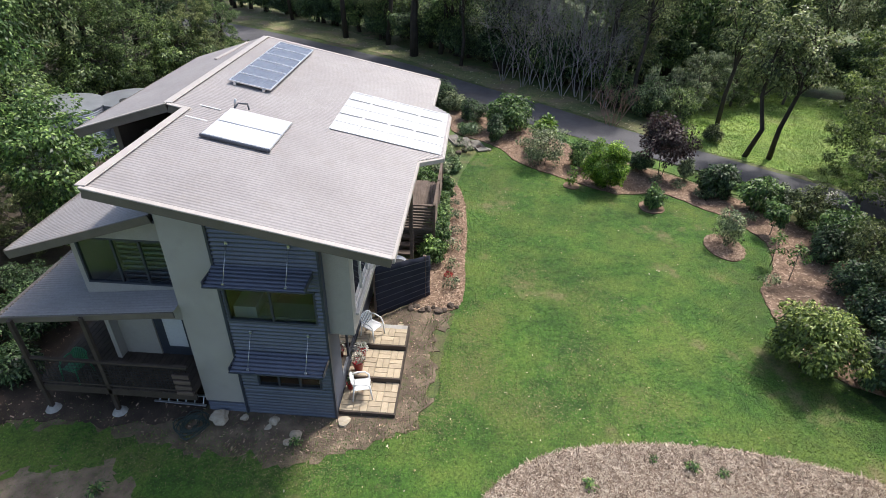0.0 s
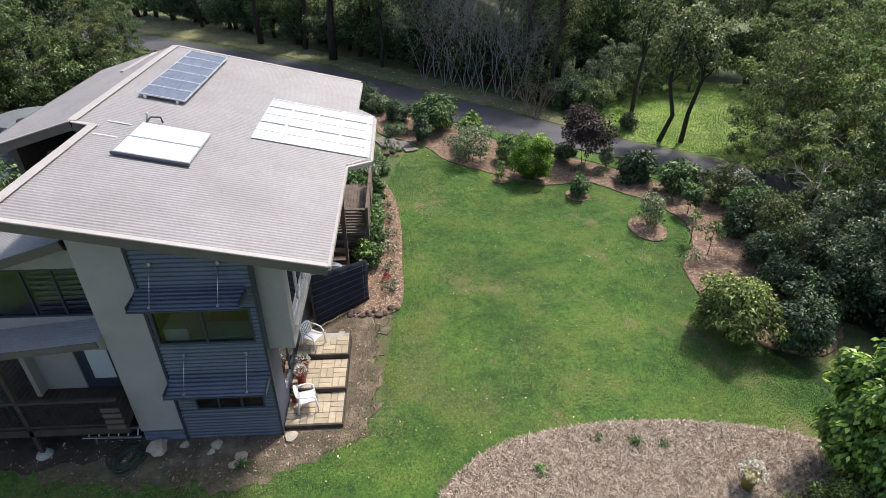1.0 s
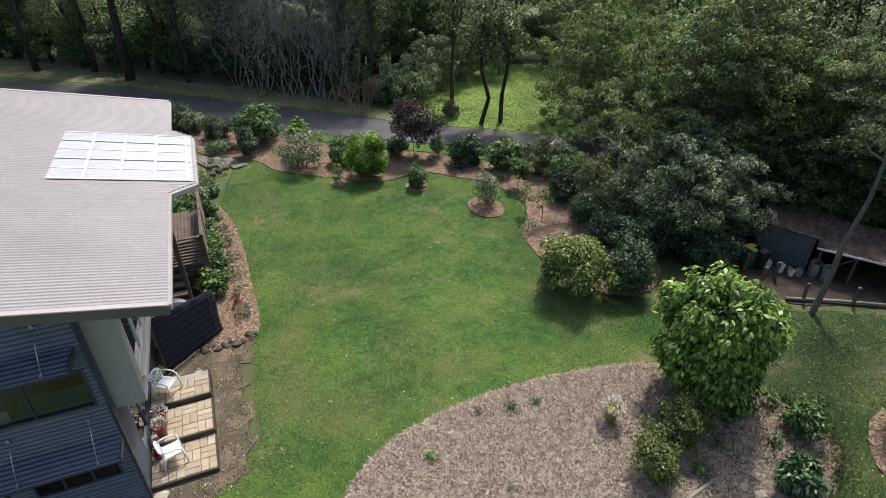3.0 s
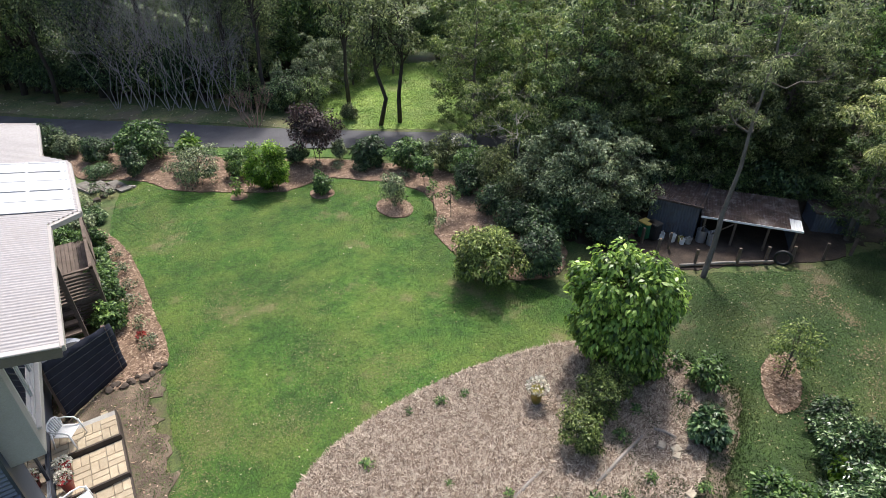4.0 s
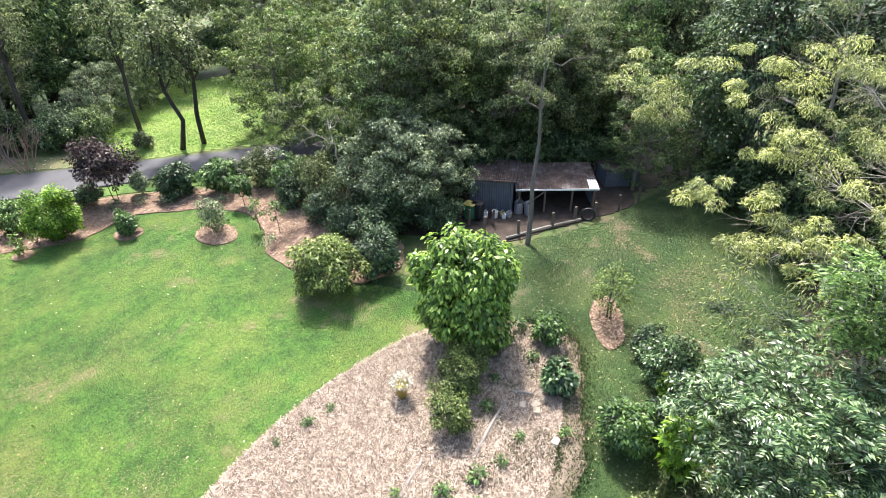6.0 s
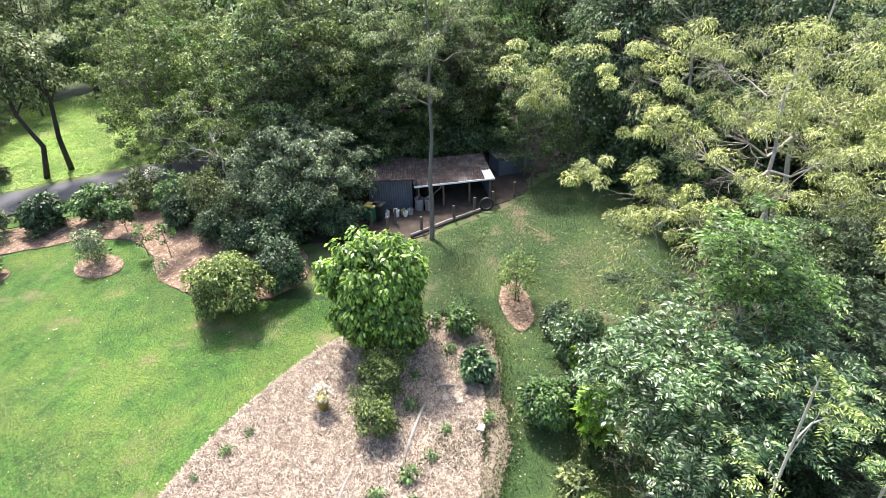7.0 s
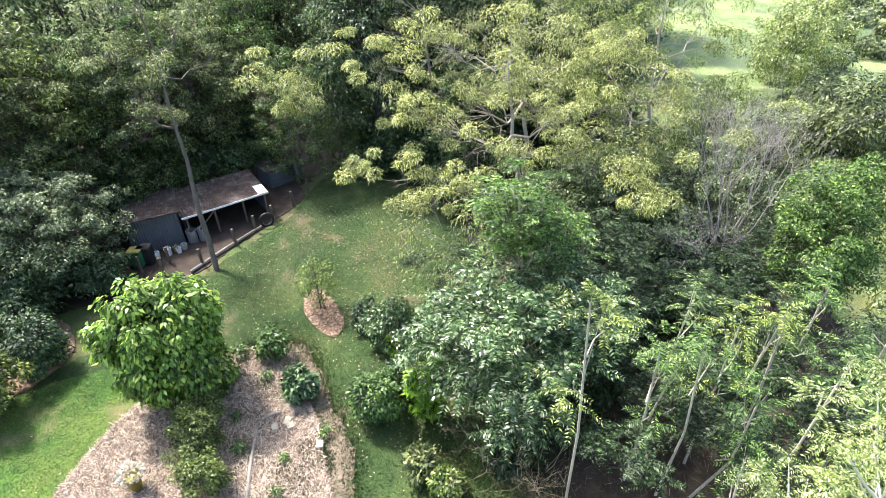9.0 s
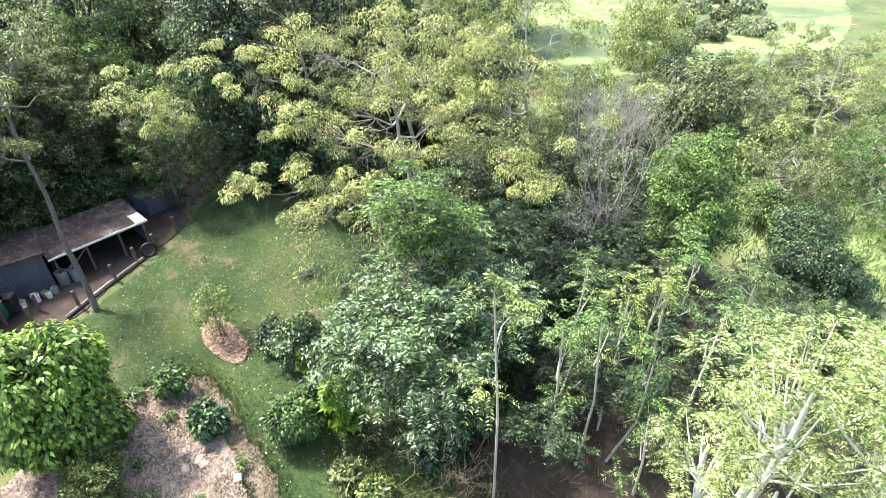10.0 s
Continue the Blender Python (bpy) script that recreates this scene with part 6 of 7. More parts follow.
for i, (x, y, s) in enumerate(((-0.6, 16.0, 1.0), (-0.7, 17.2, 0.9), (-0.7, 18.4, 1.1), (-0.65, 19.6, 0.9), (-0.7, 20.9, 1.0), (-0.8, 22.0, 0.8), (8.7, 25.4, 1.1), (9.6, 24.9, 1.0), (10.4, 24.0, 1.2), (7.1, 26.0, 1.0), (11.9, 22.0, 1.0), (10.75, 17.2, 1.2), (2.6, 29.3, 1.0), (-0.9, 28.7, 1.2), (-1.6, 27.6, 1.4), (-1.2, 26.7, 1.3), (-2.1, 28.5, 1.5), (-0.4, 28.0, 1.0), (10.3, 20.6, 0.8))):
    place_plant(bed_plant, x, y, i * 61, s, 0.04)
flower_pot(-0.75, 16.6, 0.0, 0.05, 0.08, M_CONCRETE, L_REDFLOWER, "small clump of red flowers in the bed", 0.13, 30)
flower_pot(-0.85, 18.9, 0.0, 0.05, 0.1, M_CONCRETE, L_FLOWER, "small clump of white flowers in the bed", 0.16, 30)
flower_pot(14.3, 20.9, 1.6, 0.05, 0.1, M_CONCRETE, L_FLOWER, "pale flower heads among the shrubs", 0.4, 60)
for i in range(6):
    shrub(-1.45 + 0.1 * (i % 2), 17.6 + i * 0.95, 1.0 + 0.2 * (i % 3), 0.5, L_MID, "leafy green creeper along the deck", 90 + i, name="creeper", per=50)

# ---- bare, twiggy plants ----
def bare_plant(name, x, y, h, seed, bark, label, category, stems=5, depth=4, spread=0.45, up=0.25, r=0.03, open_=0.5, shrink=0.68):
    rng = np.random.default_rng(seed)
    V, F, tips = [], [], []
    for s in range(stems):
        a = 2 * math.pi * s / stems + rng.uniform(-0.4, 0.4)
        o = open_ if stems > 1 else 0.06
        limb_tree(V, F, rng, (0.06 * stems * math.cos(a) * o, 0.06 * stems * math.sin(a) * o, -0.05), (math.cos(a) * o, math.sin(a) * o, 1.0), h * 0.34, r, depth, tips, spread, up, 5, shrink)
    root = thing(name, (x, y, 0), label, category)
    link_mesh("trunk", mesh_of("trunk", V, F, True), bark, root)
    return root, tips, rng


bare_plant("bare_shrub", 8.0, 33.4, 2.8, 1, M_REDTWIG, "leafless reddish-brown twiggy shrub across the driveway", "shrub", 9, 4, 0.35)
bare_plant("bare_shrub", 8.3, -1.4, 2.4, 2, M_DRYTWIG, "leafless brown twiggy shrub under the trees", "shrub", 14, 5, 0.5, 0.05, 0.011, 0.6)
bare_plant("dead_tree", 15.1, -8.4, 6.2, 3, M_DEADWOOD, "leafless pale grey dead tree", "tree", 3, 7, 0.36, 0.22, 0.045, 0.12, 0.7)
bare_plant("dead_tree", 14.2, -7.6, 4.0, 4, M_DEADWOOD, "leafless tangle of pinkish-grey twigs", "tree", 5, 6, 0.6, 0.08, 0.026, 0.5)
for i, (x, y, h) in enumerate(((3.6, 41.0, 7.5), (5.0, 39.6, 8.0), (6.5, 38.6, 7.5), (7.4, 37.2, 6.5), (2.4, 42.5, 7.0), (5.8, 41.0, 8.0))):
    bare_plant("bare_tree", x, y, h, 20 + i, M_DEADWOOD, "grey leafless tree at the forest edge", "tree", 3, 6, 0.4, 0.3, 0.034, 0.25, 0.72)

# ---- gum tree, feathery tree and saplings ----
def leaf_crown(parent, P, D, L, W, facing, material, rng, name="crown"):
    me = leaf_mesh(name, P, D, L, W, rng, 0.25, facing)
    me.materials[0] = material
    ob = new(name, me)
    ob.parent = parent
    return ob


def gum_tree(x, y, h, seed, r, lean, per, label, depth=5, spread=0.5, up=0.12, first=0.3, leaf=L_GUM, bark=M_PALEBARK, fat=0.42, length=(0.08, 0.18), reach=0.2, keep=0.4):
    rng = np.random.default_rng(seed)
    V, F, tips = [], [], []
    a = Vector((0, 0, -0.05))
    b = Vector((lean[0] * 0.4, lean[1] * 0.4, h * first))
    tube_into(V, F, [a, a.lerp(b, 0.5) + Vector((0.05, 0.08, 0)), b], [r * 1.3, r, r * 0.9], 9, False)
    for i in range(5):
        w = 2 * math.pi * i / 5 + rng.uniform(-0.3, 0.3)
        limb_tree(V, F, rng, b, (math.cos(w) * 0.85 + lean[0] * 0.1, math.sin(w) * 0.85 + lean[1] * 0.1, 0.8), h * reach, r * 0.6, depth - 1, tips, spread, up, 6, 0.74)
    root = thing("gum_tree", (x, y, 0), label, "tree")
    link_mesh("trunk", mesh_of("trunk", V, F, True), bark, root)
    tips = [t for t in tips if rng.random() < keep]
    leaf_crown(root, *strap_leaves(rng, tips, per, length, 0.24, fat, 0.95), leaf, rng)
    return root


def clump_tree(name, x, y, trunk, r, clumps, per, label, leaf, bark, seed, length=(0.07, 0.14), wide=0.2, split=3, twig=0.5, droop=0.75, group="", spread=0.42, spray=(0.42, 0.68)):
    """A tree of leafy clumps (dx, dy, z, radius) with dark gaps between: each hangs on a limb that leaves the nearest limb or the trunk."""
    rng = np.random.default_rng(seed)
    root = thing(name, (x, y, 0), label, "tree", group)
    V, F = [], []
    k = np.array([Vector(a).lerp(Vector(b), t / 4) for a, b in zip(trunk, trunk[1:]) for t in range(4)] + [trunk[-1]])
    k = k + np.append(rng.normal(0, 0.05, (len(k), 2)), np.zeros((len(k), 1)), 1)
    rad = np.linspace(r * 1.25, r * 0.12, len(k))
    tube_into(V, F, list(k), list(rad), 9, False)
    nodes = [(k[i], rad[i], 0.0) for i in range(len(k) // 3, len(k))]
    P, D, L, N = [], [], [], []
    order = sorted(clumps, key=lambda c: min(np.linalg.norm(np.array(c[:3]) - n[0]) for n in nodes))
    for dx, dy, z, cr in order:
        c = np.array([dx, dy, z - cr * 0.35])
        a, ra, da = min(nodes, key=lambda n: np.linalg.norm(c - n[0]) + 0.25 * n[2] + max(n[0][2] - c[2] + 0.4, 0) * 0.9)
        span = np.linalg.norm(c - a)
        pts = [a + (c - a) * t + np.array([0, 0, -0.14 * span * math.sin(math.pi * t)]) + rng.normal(0, 0.05 * span, 3) * (0 < t < 1) for t in (0, 0.22, 0.45, 0.68, 0.86, 1.0)]
        r0 = min(ra * 0.8, 0.026 + 0.02 * span)
        rs = [r0 * f for f in (1, 0.85, 0.72, 0.55, 0.42, 0.25)]
        tube_into(V, F, pts, rs, 6, False)
        nodes += [(q, w, da + span * t) for q, w, t in list(zip(pts, rs, (0, 0.22, 0.45, 0.68, 0.86, 1.0)))[2:]]
        for t in range(int(2 + 3 * twig)):
            q = pts[rng.integers(2, 5)]
            limb_tree(V, F, rng, q, rng.normal(0, 0.6, 3) + (c - a) / span * 0.8 + (0, 0, 0.2), span * 0.12 + 0.25, r0 * 0.3, 2, [], 0.5, 0.05, 4, 0.7)
        for s in range(split):
            o = c + rng.normal(0, spread, 3) * cr * (1, 1, 0.75)
            tube_into(V, F, [pts[4], (pts[4] + o) / 2 + rng.normal(0, 0.05, 3), o], [r0 * 0.32, r0 * 0.22, r0 * 0.1], 4, False)
            n = int(per * rng.uniform(0.7, 1.2))
            sr = cr * rng.uniform(*spray)
            u = rng.normal(size=(n, 3))
            u /= np.linalg.norm(u, axis=1, keepdims=True)
            u[:, 2] = np.abs(u[:, 2]) * rng.choice([1, 1, 1, -0.6], n)
            P.append(o + np.array([0, 0, 0.15 * cr]) + u * (sr * rng.uniform(0.35, 1, n) ** 0.5)[:, None] * rng.uniform((0.8, 0.8, 0.55), (1.5, 1.5, 1.0)))
            D.append(u * 0.4 + rng.normal(0, 0.55, (n, 3)) - np.array([0, 0, droop]))
            L.append(rng.uniform(*length, n))
            N.append(u * 0.9 + rng.normal(0, 0.5, (n, 3)) + (0, 0, 0.45))
    link_mesh("trunk", mesh_of("trunk", V, F, True), bark, root)
    P, D, L, N = (np.concatenate(q) for q in (P, D, L, N))
    leaf_crown(root, P, D, L, L * wide, N, leaf, rng)
    return root


def strewn_clumps(rng, centre, radii, count, size):
    """Clump centres kept apart inside an uneven crown."""
    out = []
    for i in range(count * 30):
        u = rng.normal(size=3)
        u = u / np.linalg.norm(u) * rng.uniform(0.2, 1) ** 0.4
        c = np.array(centre) + u * radii
        s = rng.uniform(*size)
        if all(np.linalg.norm(c - q[:3]) > (s + q[3]) * 0.8 for q in out):
            out.append((*c, s))
        if len(out) == count:
            break
    return out


FRONT_GUM = [(-0.3, 7.1, 7.7, 0.83), (0.1, 6.5, 7.0, 0.64), (0.8, 5.3, 8.0, 0.77), (1.2, 4.0, 7.8, 0.77), (1.6, 2.5, 8.0, 0.84), (0.2, 3.5, 6.7, 0.76), (-0.5, 2.3, 6.1, 0.83), (-1.1, 3.3, 5.4, 0.7), (0.8, 1.1, 6.9, 0.77),
             (1.3, -0.1, 7.2, 0.96), (1.7, -1.5, 7.9, 0.99), (1.3, -3.2, 7.9, 1.08), (-0.2, -0.5, 6.3, 0.79), (0.2, -2.1, 6.6, 0.78), (-1.0, -1.3, 5.9, 0.83), (-1.5, -2.4, 5.6, 0.88), (-2.5, -2.7, 4.9, 0.65),
             (-2.3, 3.1, 4.8, 0.66), (-1.9, 1.9, 5.1, 0.61), (-1.6, 4.8, 5.6, 0.56), (2.6, 0.1, 8.3, 0.93), (0.1, -3.9, 6.6, 0.88), (-0.9, 0.5, 5.6, 0.67)]
clump_tree("gum_tree", 15.4, -2.2, [(0, 0, -0.05), (0.1, 0.1, 2.2), (0.0, 0.4, 4.4), (0.5, 0.7, 6.6), (1.0, 0.6, 8.2)], 0.1, [(*c[:3], c[3] * 1.05) for c in FRONT_GUM], 270, "large pale-limbed gum tree with drooping yellow-green leaf clumps", L_GUM, M_GUMBARK, 31, split=8, twig=1.6, wide=0.2, spread=0.62, spray=(0.24, 0.5))
crng = np.random.default_rng(77)
for i, (x, y, h, w, n, label) in enumerate(((20.5, -2.6, 10.5, 3.4, 20, "tall pale-limbed gum tree behind the first"), (19.6, -7.0, 9.4, 3.2, 20, "pale-limbed gum tree among the thicket"), (24.0, 1.0, 10.5, 3.0, 18, "gum tree at the end of the grass"))):
    clump_tree("gum_tree", x, y, [(0, 0, -0.05), (0.2, -0.1, h * 0.3), (-0.1, 0.2, h * 0.6), (0.2, 0.1, h * 0.95)], 0.1, strewn_clumps(crng, (0, 0, h * 0.66), (w, w, h * 0.36), n, (0.7, 1.1)), 200, label, (L_GUM, L_SUN, L_OLIVE)[i], M_GUMBARK, 32 + i, split=7, twig=1.4, wide=0.2, spread=0.62, spray=(0.26, 0.5))
gum_tree(14.3, -1.5, 5.6, 35, 0.035, (-0.3, 1.2), 22, "low leaning gum tree with dry twiggy branches", bark=M_DEADWOOD, depth=5, up=0.02, first=0.22, keep=0.5)


def feather_tree(x, y, h, seed, stems, r, depth, per, label, leaf=L_FEATHER, bark=M_PALEBARK, length=(0.4, 0.7), pairs=10, name="feathery_tree", straight=0.6, leaflet=(0.07, 0.13), spread=0.5, lean=(0, 0), reach=0.3):
    rng = np.random.default_rng(seed)
    V, F, tips = [], [], []
    for s in range(stems):
        w = 2 * math.pi * s / stems + rng.uniform(-0.5, 0.5)
        o = np.array([math.cos(w), math.sin(w)]) * (0.25 * stems if stems > 1 else 0.02)
        top = Vector((o[0] * 2.0 + lean[0], o[1] * 2.0 + lean[1], h * straight))
        tube_into(V, F, [(o[0], o[1], -0.05), Vector((o[0], o[1], 0)).lerp(top, 0.5) + Vector((0.08, 0.05, 0)), top], [r, r * 0.8, r * 0.65], 7, False)
        for i in range(3):
            q = w + i * 2.1
            limb_tree(V, F, rng, top, (math.cos(q) * 0.7, math.sin(q) * 0.7, 0.8), h * (1 - straight) * reach, r * 0.5, depth, tips, spread, 0.15, 5, 0.7)
    root = thing(name, (x, y, 0), label, "tree")
    link_mesh("trunk", mesh_of("trunk", V, F, True), bark, root)
    leaf_crown(root, *feathers(rng, tips, per, length, pairs, leaflet, 0.32), leaf, rng)
    return root


def mass_tree(x, y, blobs, per, label, leaf, bark, seed, r=0.06, length=(0.3, 0.55), pairs=9, leaflet=(0.08, 0.15), wide=0.36, name="feathery_tree", single=False):
    """A tree whose fronds gather in uneven masses, each borne by its own stem: blobs are (dx, dy, z, width, height, tips)."""
    rng = np.random.default_rng(seed)
    root = thing(name, (x, y, 0), label, "tree")
    tips = []
    for k, (dx, dy, z, rw, rh, count) in enumerate(blobs):
        V, F = [], []
        foot, heart = Vector((dx * 0.12, dy * 0.12, -0.05)), Vector((dx, dy, z - rh * 0.5))
        if single and k:
            foot = main.lerp(Vector((blobs[0][0], blobs[0][1], z)), 0.75)
            foot.z = max(heart.z - 0.45, 0.3)
            foot.xy = main.xy.lerp(Vector(blobs[0][:2]), foot.z / blobs[0][2])
        main = foot if k == 0 else main
        bend = foot.lerp(heart, 0.5) + Vector((rng.normal(0, 0.12), rng.normal(0, 0.12), 0))
        tube_into(V, F, [foot, bend, heart, heart + Vector((0, 0, rh * 0.7))], [r * (0.45 if single and k else 1), r * (0.4 if single and k else 0.75), r * (0.35 if single and k else 0.5), r * 0.2], 8, False)
        for i in range(count):
            u = rng.normal(size=3)
            u /= np.linalg.norm(u)
            d = rng.uniform(0.35, 1.0) ** 0.6
            c = np.array([dx, dy, z]) + u * d * np.array([rw, rw, rh]) * rng.uniform(0.8, 1.12)
            tips.append((c, u * 0.8))
            if i % 4 == 0:
                e = Vector(c)
                s = bend.lerp(heart, rng.uniform(0.45, 1.0))
                tube_into(V, F, [s, s.lerp(e, 0.55) + Vector((0, 0, -0.08 * rh)), e], [r * 0.26, r * 0.18, r * 0.07], 5, False)
        link_mesh("stem", mesh_of("stem", V, F, True), bark, root)
    leaf_crown(root, *feathers(rng, tips, per, length, pairs, leaflet, wide), leaf, rng)
    return root


mass_tree(10.3, -1.4, [(-0.2, 0.1, 2.9, 2.1, 1.7, 170), (0.3, -1.4, 2.8, 1.4, 1.3, 80), (-0.3, 1.4, 2.6, 1.2, 1.2, 60), (-1.5, 0.2, 2.0, 1.0, 1.0, 50)], 5, "broad tree with silvery-green feathered leaves and pale stems", L_FEATHER, M_PALEBARK, 41, 0.06, (0.42, 0.7), 10, (0.1, 0.18), 0.3)
mass_tree(11.2, -1.5, [(0.0, 0.1, 5.5, 1.1, 1.2, 90), (0.2, -0.7, 4.6, 0.9, 0.9, 45)], 5, "upright tree with fresh green feathered leaves above the silvery one", L_FRESH, M_PALEBARK, 42)
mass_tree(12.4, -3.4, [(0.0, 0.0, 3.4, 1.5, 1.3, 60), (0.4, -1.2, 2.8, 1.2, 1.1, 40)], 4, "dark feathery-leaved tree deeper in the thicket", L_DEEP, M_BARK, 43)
for i, (x, y, h, leaf) in enumerate(((7.25, -2.2, 6.3, L_YOUNG), (7.6, -4.3, 4.8, L_MID), (7.6, -5.0, 3.9, L_MID), (8.2, -4.3, 3.6, L_FOREST), (6.6, -5.3, 2.9, L_MID), (7.5, -6.4, 4.9, L_MID), (8.4, -5.2, 4.4, L_YOUNG), (8.9, -6.6, 4.6, L_FOREST), (6.8, -7.6, 4.2, L_MID), (9.4, -4.6, 4.4, L_FOREST), (10.0, -7.6, 4.6, L_MID), (8.2, -8.4, 4.4, L_FOREST), (8.0, -3.7, 4.2, L_MID), (9.0, -5.9, 4.8, L_YOUNG))):
    lean = (0.35 * math.sin(i * 2.3), -0.25 + 0.3 * math.cos(i * 1.7))
    tufts = [(lean[0], lean[1], h - 0.25, 0.42, 0.4, 7), (lean[0] + 0.35, lean[1] - 0.4, h - 1.1, 0.4, 0.25, 4)]
    if i % 2 == 0:
        tufts.append((lean[0] - 0.35, lean[1] + 0.2, h - 1.8, 0.4, 0.25, 4))
    mass_tree(x, y, tufts, 3, "slender pale-stemmed sapling with tufts of feathered leaves", leaf, M_PALEBARK, 60 + i, 0.036, (0.4, 0.65), 11, (0.07, 0.14), 0.27, "sapling", True)
mass_tree(4.2, -5.3, [(-0.2, -0.2, 5.9, 1.5, 1.3, 64), (-1.0, -1.3, 6.2, 1.5, 1.3, 66), (0.6, -1.2, 5.3, 1.3, 1.2, 52), (0.7, 0.2, 3.9, 1.0, 0.9, 30), (-0.7, 0.3, 4.7, 1.2, 1.1, 36)], 5, "bright yellow-green feathery tree with white limbs", L_YELLOW, M_WHITEBARK, 81, 0.1, (0.28, 0.46), 11, (0.055, 0.1), 0.28)

# ---- dense trees near the sheds and the driveway ----
shrub(13.4, -10.3, 5.6, 1.6, L_FRESH, "dense cone-shaped green tree", 101, name="tree", per=210, clumps=150, clump_r=0.36, leaf_len=(0.06, 0.12), stems=1)
clump_tree("gum_tree", 16.95, 9.0, [(0, 0, -0.05), (0.45, 0.2, 2.4), (0.85, 0.35, 4.6), (1.25, 0.5, 6.8), (1.75, 0.7, 9.6)], 0.085, strewn_clumps(crng, (1.5, 0.6, 7.6), (2.4, 2.4, 2.6), 17, (0.4, 0.75)), 110, "tall thin leaning gum tree beside the yard", L_OLIVE, M_BARK, 36, (0.09, 0.18), 0.22, 3, 2.2)
clump_tree("gum_tree", 15.5, 17.7, [(0, 0, -0.05), (-0.05, 0.05, 1.8), (-0.25, 0.2, 3.4), (-0.6, 0.5, 5.2)], 0.06, strewn_clumps(crng, (-0.7, 0.6, 4.4), (1.9, 1.9, 1.7), 15, (0.3, 0.6)), 80, "slender pale tree with airy yellow-green leaves", L_SUN, M_PALEBARK, 37, (0.08, 0.16), 0.3, 3, 1.5)
for i, (x, y, h) in enumerate(((14.3, 33.6, 8.5), (14.4, 29.4, 7.5), (15.6, 29.2, 8.0))):
    ob = build_plant("field_tree", 110 + i, h, 1.5, M_DARKBARK, L_OLIVE, "slim dark-trunked tree at the edge of the clearing", "tree", bare=0.36, clumps=34, per=90, clump_r=0.5, leaf_len=(0.12, 0.24), low=-0.6, trunk_r=0.12)
    ob.matrix_basis = pose(x, y, 0, 0, 0, i * 90)
for i, (x, y, h, r) in enumerate(((-5.6, 47.7, 14, 0.3), (-12.5, 53.2, 13, 0.22), (-1.6, 45.2, 9, 0.12))):
    ob = build_plant("verge_tree", 115 + i, h, 3.0, M_DARKBARK, L_OLIVE, "tall dark-trunked tree on the dry verge", "tree", bare=0.42, clumps=60, per=70, clump_r=0.8, leaf_len=(0.14, 0.26), low=-0.5, trunk_r=r)
    ob.matrix_basis = pose(x, y, 0, 0, 0, i * 70)
shrub(13.2, 31.3, 1.0, 0.6, L_OLIVE, "low grassy shrub beside a tree", 120)

# ---- the forest ----
kinds = [build_plant("forest_tree", 130 + i, h, r, M_DARKBARK, leaf, label, "tree", "forest trees", bare=b, clumps=c, per=100, clump_r=cr, leaf_len=(0.1, 0.2), leaf_wide=0.48, low=-0.8, trunk_r=0.16, twigs=18)
         for i, (h, r, leaf, b, c, cr, label) in enumerate((
             (12, 3.2, L_FOREST, 0.12, 120, 0.85, "tall dense dark green forest tree"),
             (10, 2.8, L_OLIVE, 0.15, 100, 0.8, "olive-green forest tree with airy leaves"),
             (11, 2.6, L_DARK, 0.1, 110, 0.75, "dark-leaved tree in the forest"),
             (9, 2.8, L_MID, 0.12, 100, 0.8, "fresh green tree in the forest"),
             (13, 2.6, L_OLIVE, 0.4, 80, 0.75, "tall gum with a bare grey trunk"),
             (4, 2.0, L_FOREST, 0.02, 80, 0.55, "dense green bush of the understorey"),
             (3, 1.7, L_DARK, 0.02, 70, 0.5, "dark green bush of the understorey")))]
def clumped(seed, h, w, leaf, label, n, size, low=0.52, bark=M_BARK, per=95):
    r = np.random.default_rng(seed)
    return clump_tree("forest_tree", 0, 0, [(0, 0, -0.05), (0.15, 0.1, h * 0.3), (-0.1, 0.1, h * 0.6), (0.1, 0, h * 0.9)], 0.05 + 0.008 * h, strewn_clumps(r, (0, 0, h * low), (w, w, h * (0.98 - low)), n, size), per, label, leaf, bark, seed,
                      (0.09, 0.19), 0.4, 5, 0.3, 0.45, "forest trees", 0.55, (0.3, 0.56))


fine = [clumped(150, 9, 2.6, L_SUN, "light yellow-green tree in the forest", 46, (0.5, 0.95)),
        clumped(151, 5.2, 2.4, L_GREY, "broad grey-green tree beside the sheds", 34, (0.45, 0.8)),
        clumped(152, 9.5, 2.5, L_OLIVE, "fine-leaved olive-green forest tree", 46, (0.5, 0.95)),
        clumped(153, 10.5, 2.5, L_FOREST, "fine-leaved dark green forest tree", 48, (0.5, 1.0)),
        build_plant("forest_tree", 154, 3, 1.6, M_DARKBARK, L_FOREST, "fine-leaved bush of the understorey", "tree", "forest trees", bare=0.0, clumps=60, per=90, clump_r=0.42, leaf_len=(0.09, 0.2), leaf_wide=0.42, low=-0.85, trunk_r=0.13, twigs=18),
        clumped(155, 10, 2.6, L_FRESH, "fresh bright green tree at the forest edge", 46, (0.5, 1.0))]
kinds += fine
rng = random.Random(12)
def belt(points, count, width, pick, lo=0.8, hi=1.2):
    """Trees strewn along a line."""
    line = smooth_line(points, 12)
    for i in range(count):
        p = line[int((i + rng.random() * 0.8) / count * (len(line) - 1))]
        place_plant(kinds[rng.choice(pick)], p[0] + rng.uniform(-width, width), p[1] + rng.uniform(-width, width), rng.uniform(0, 360), rng.uniform(lo, hi))


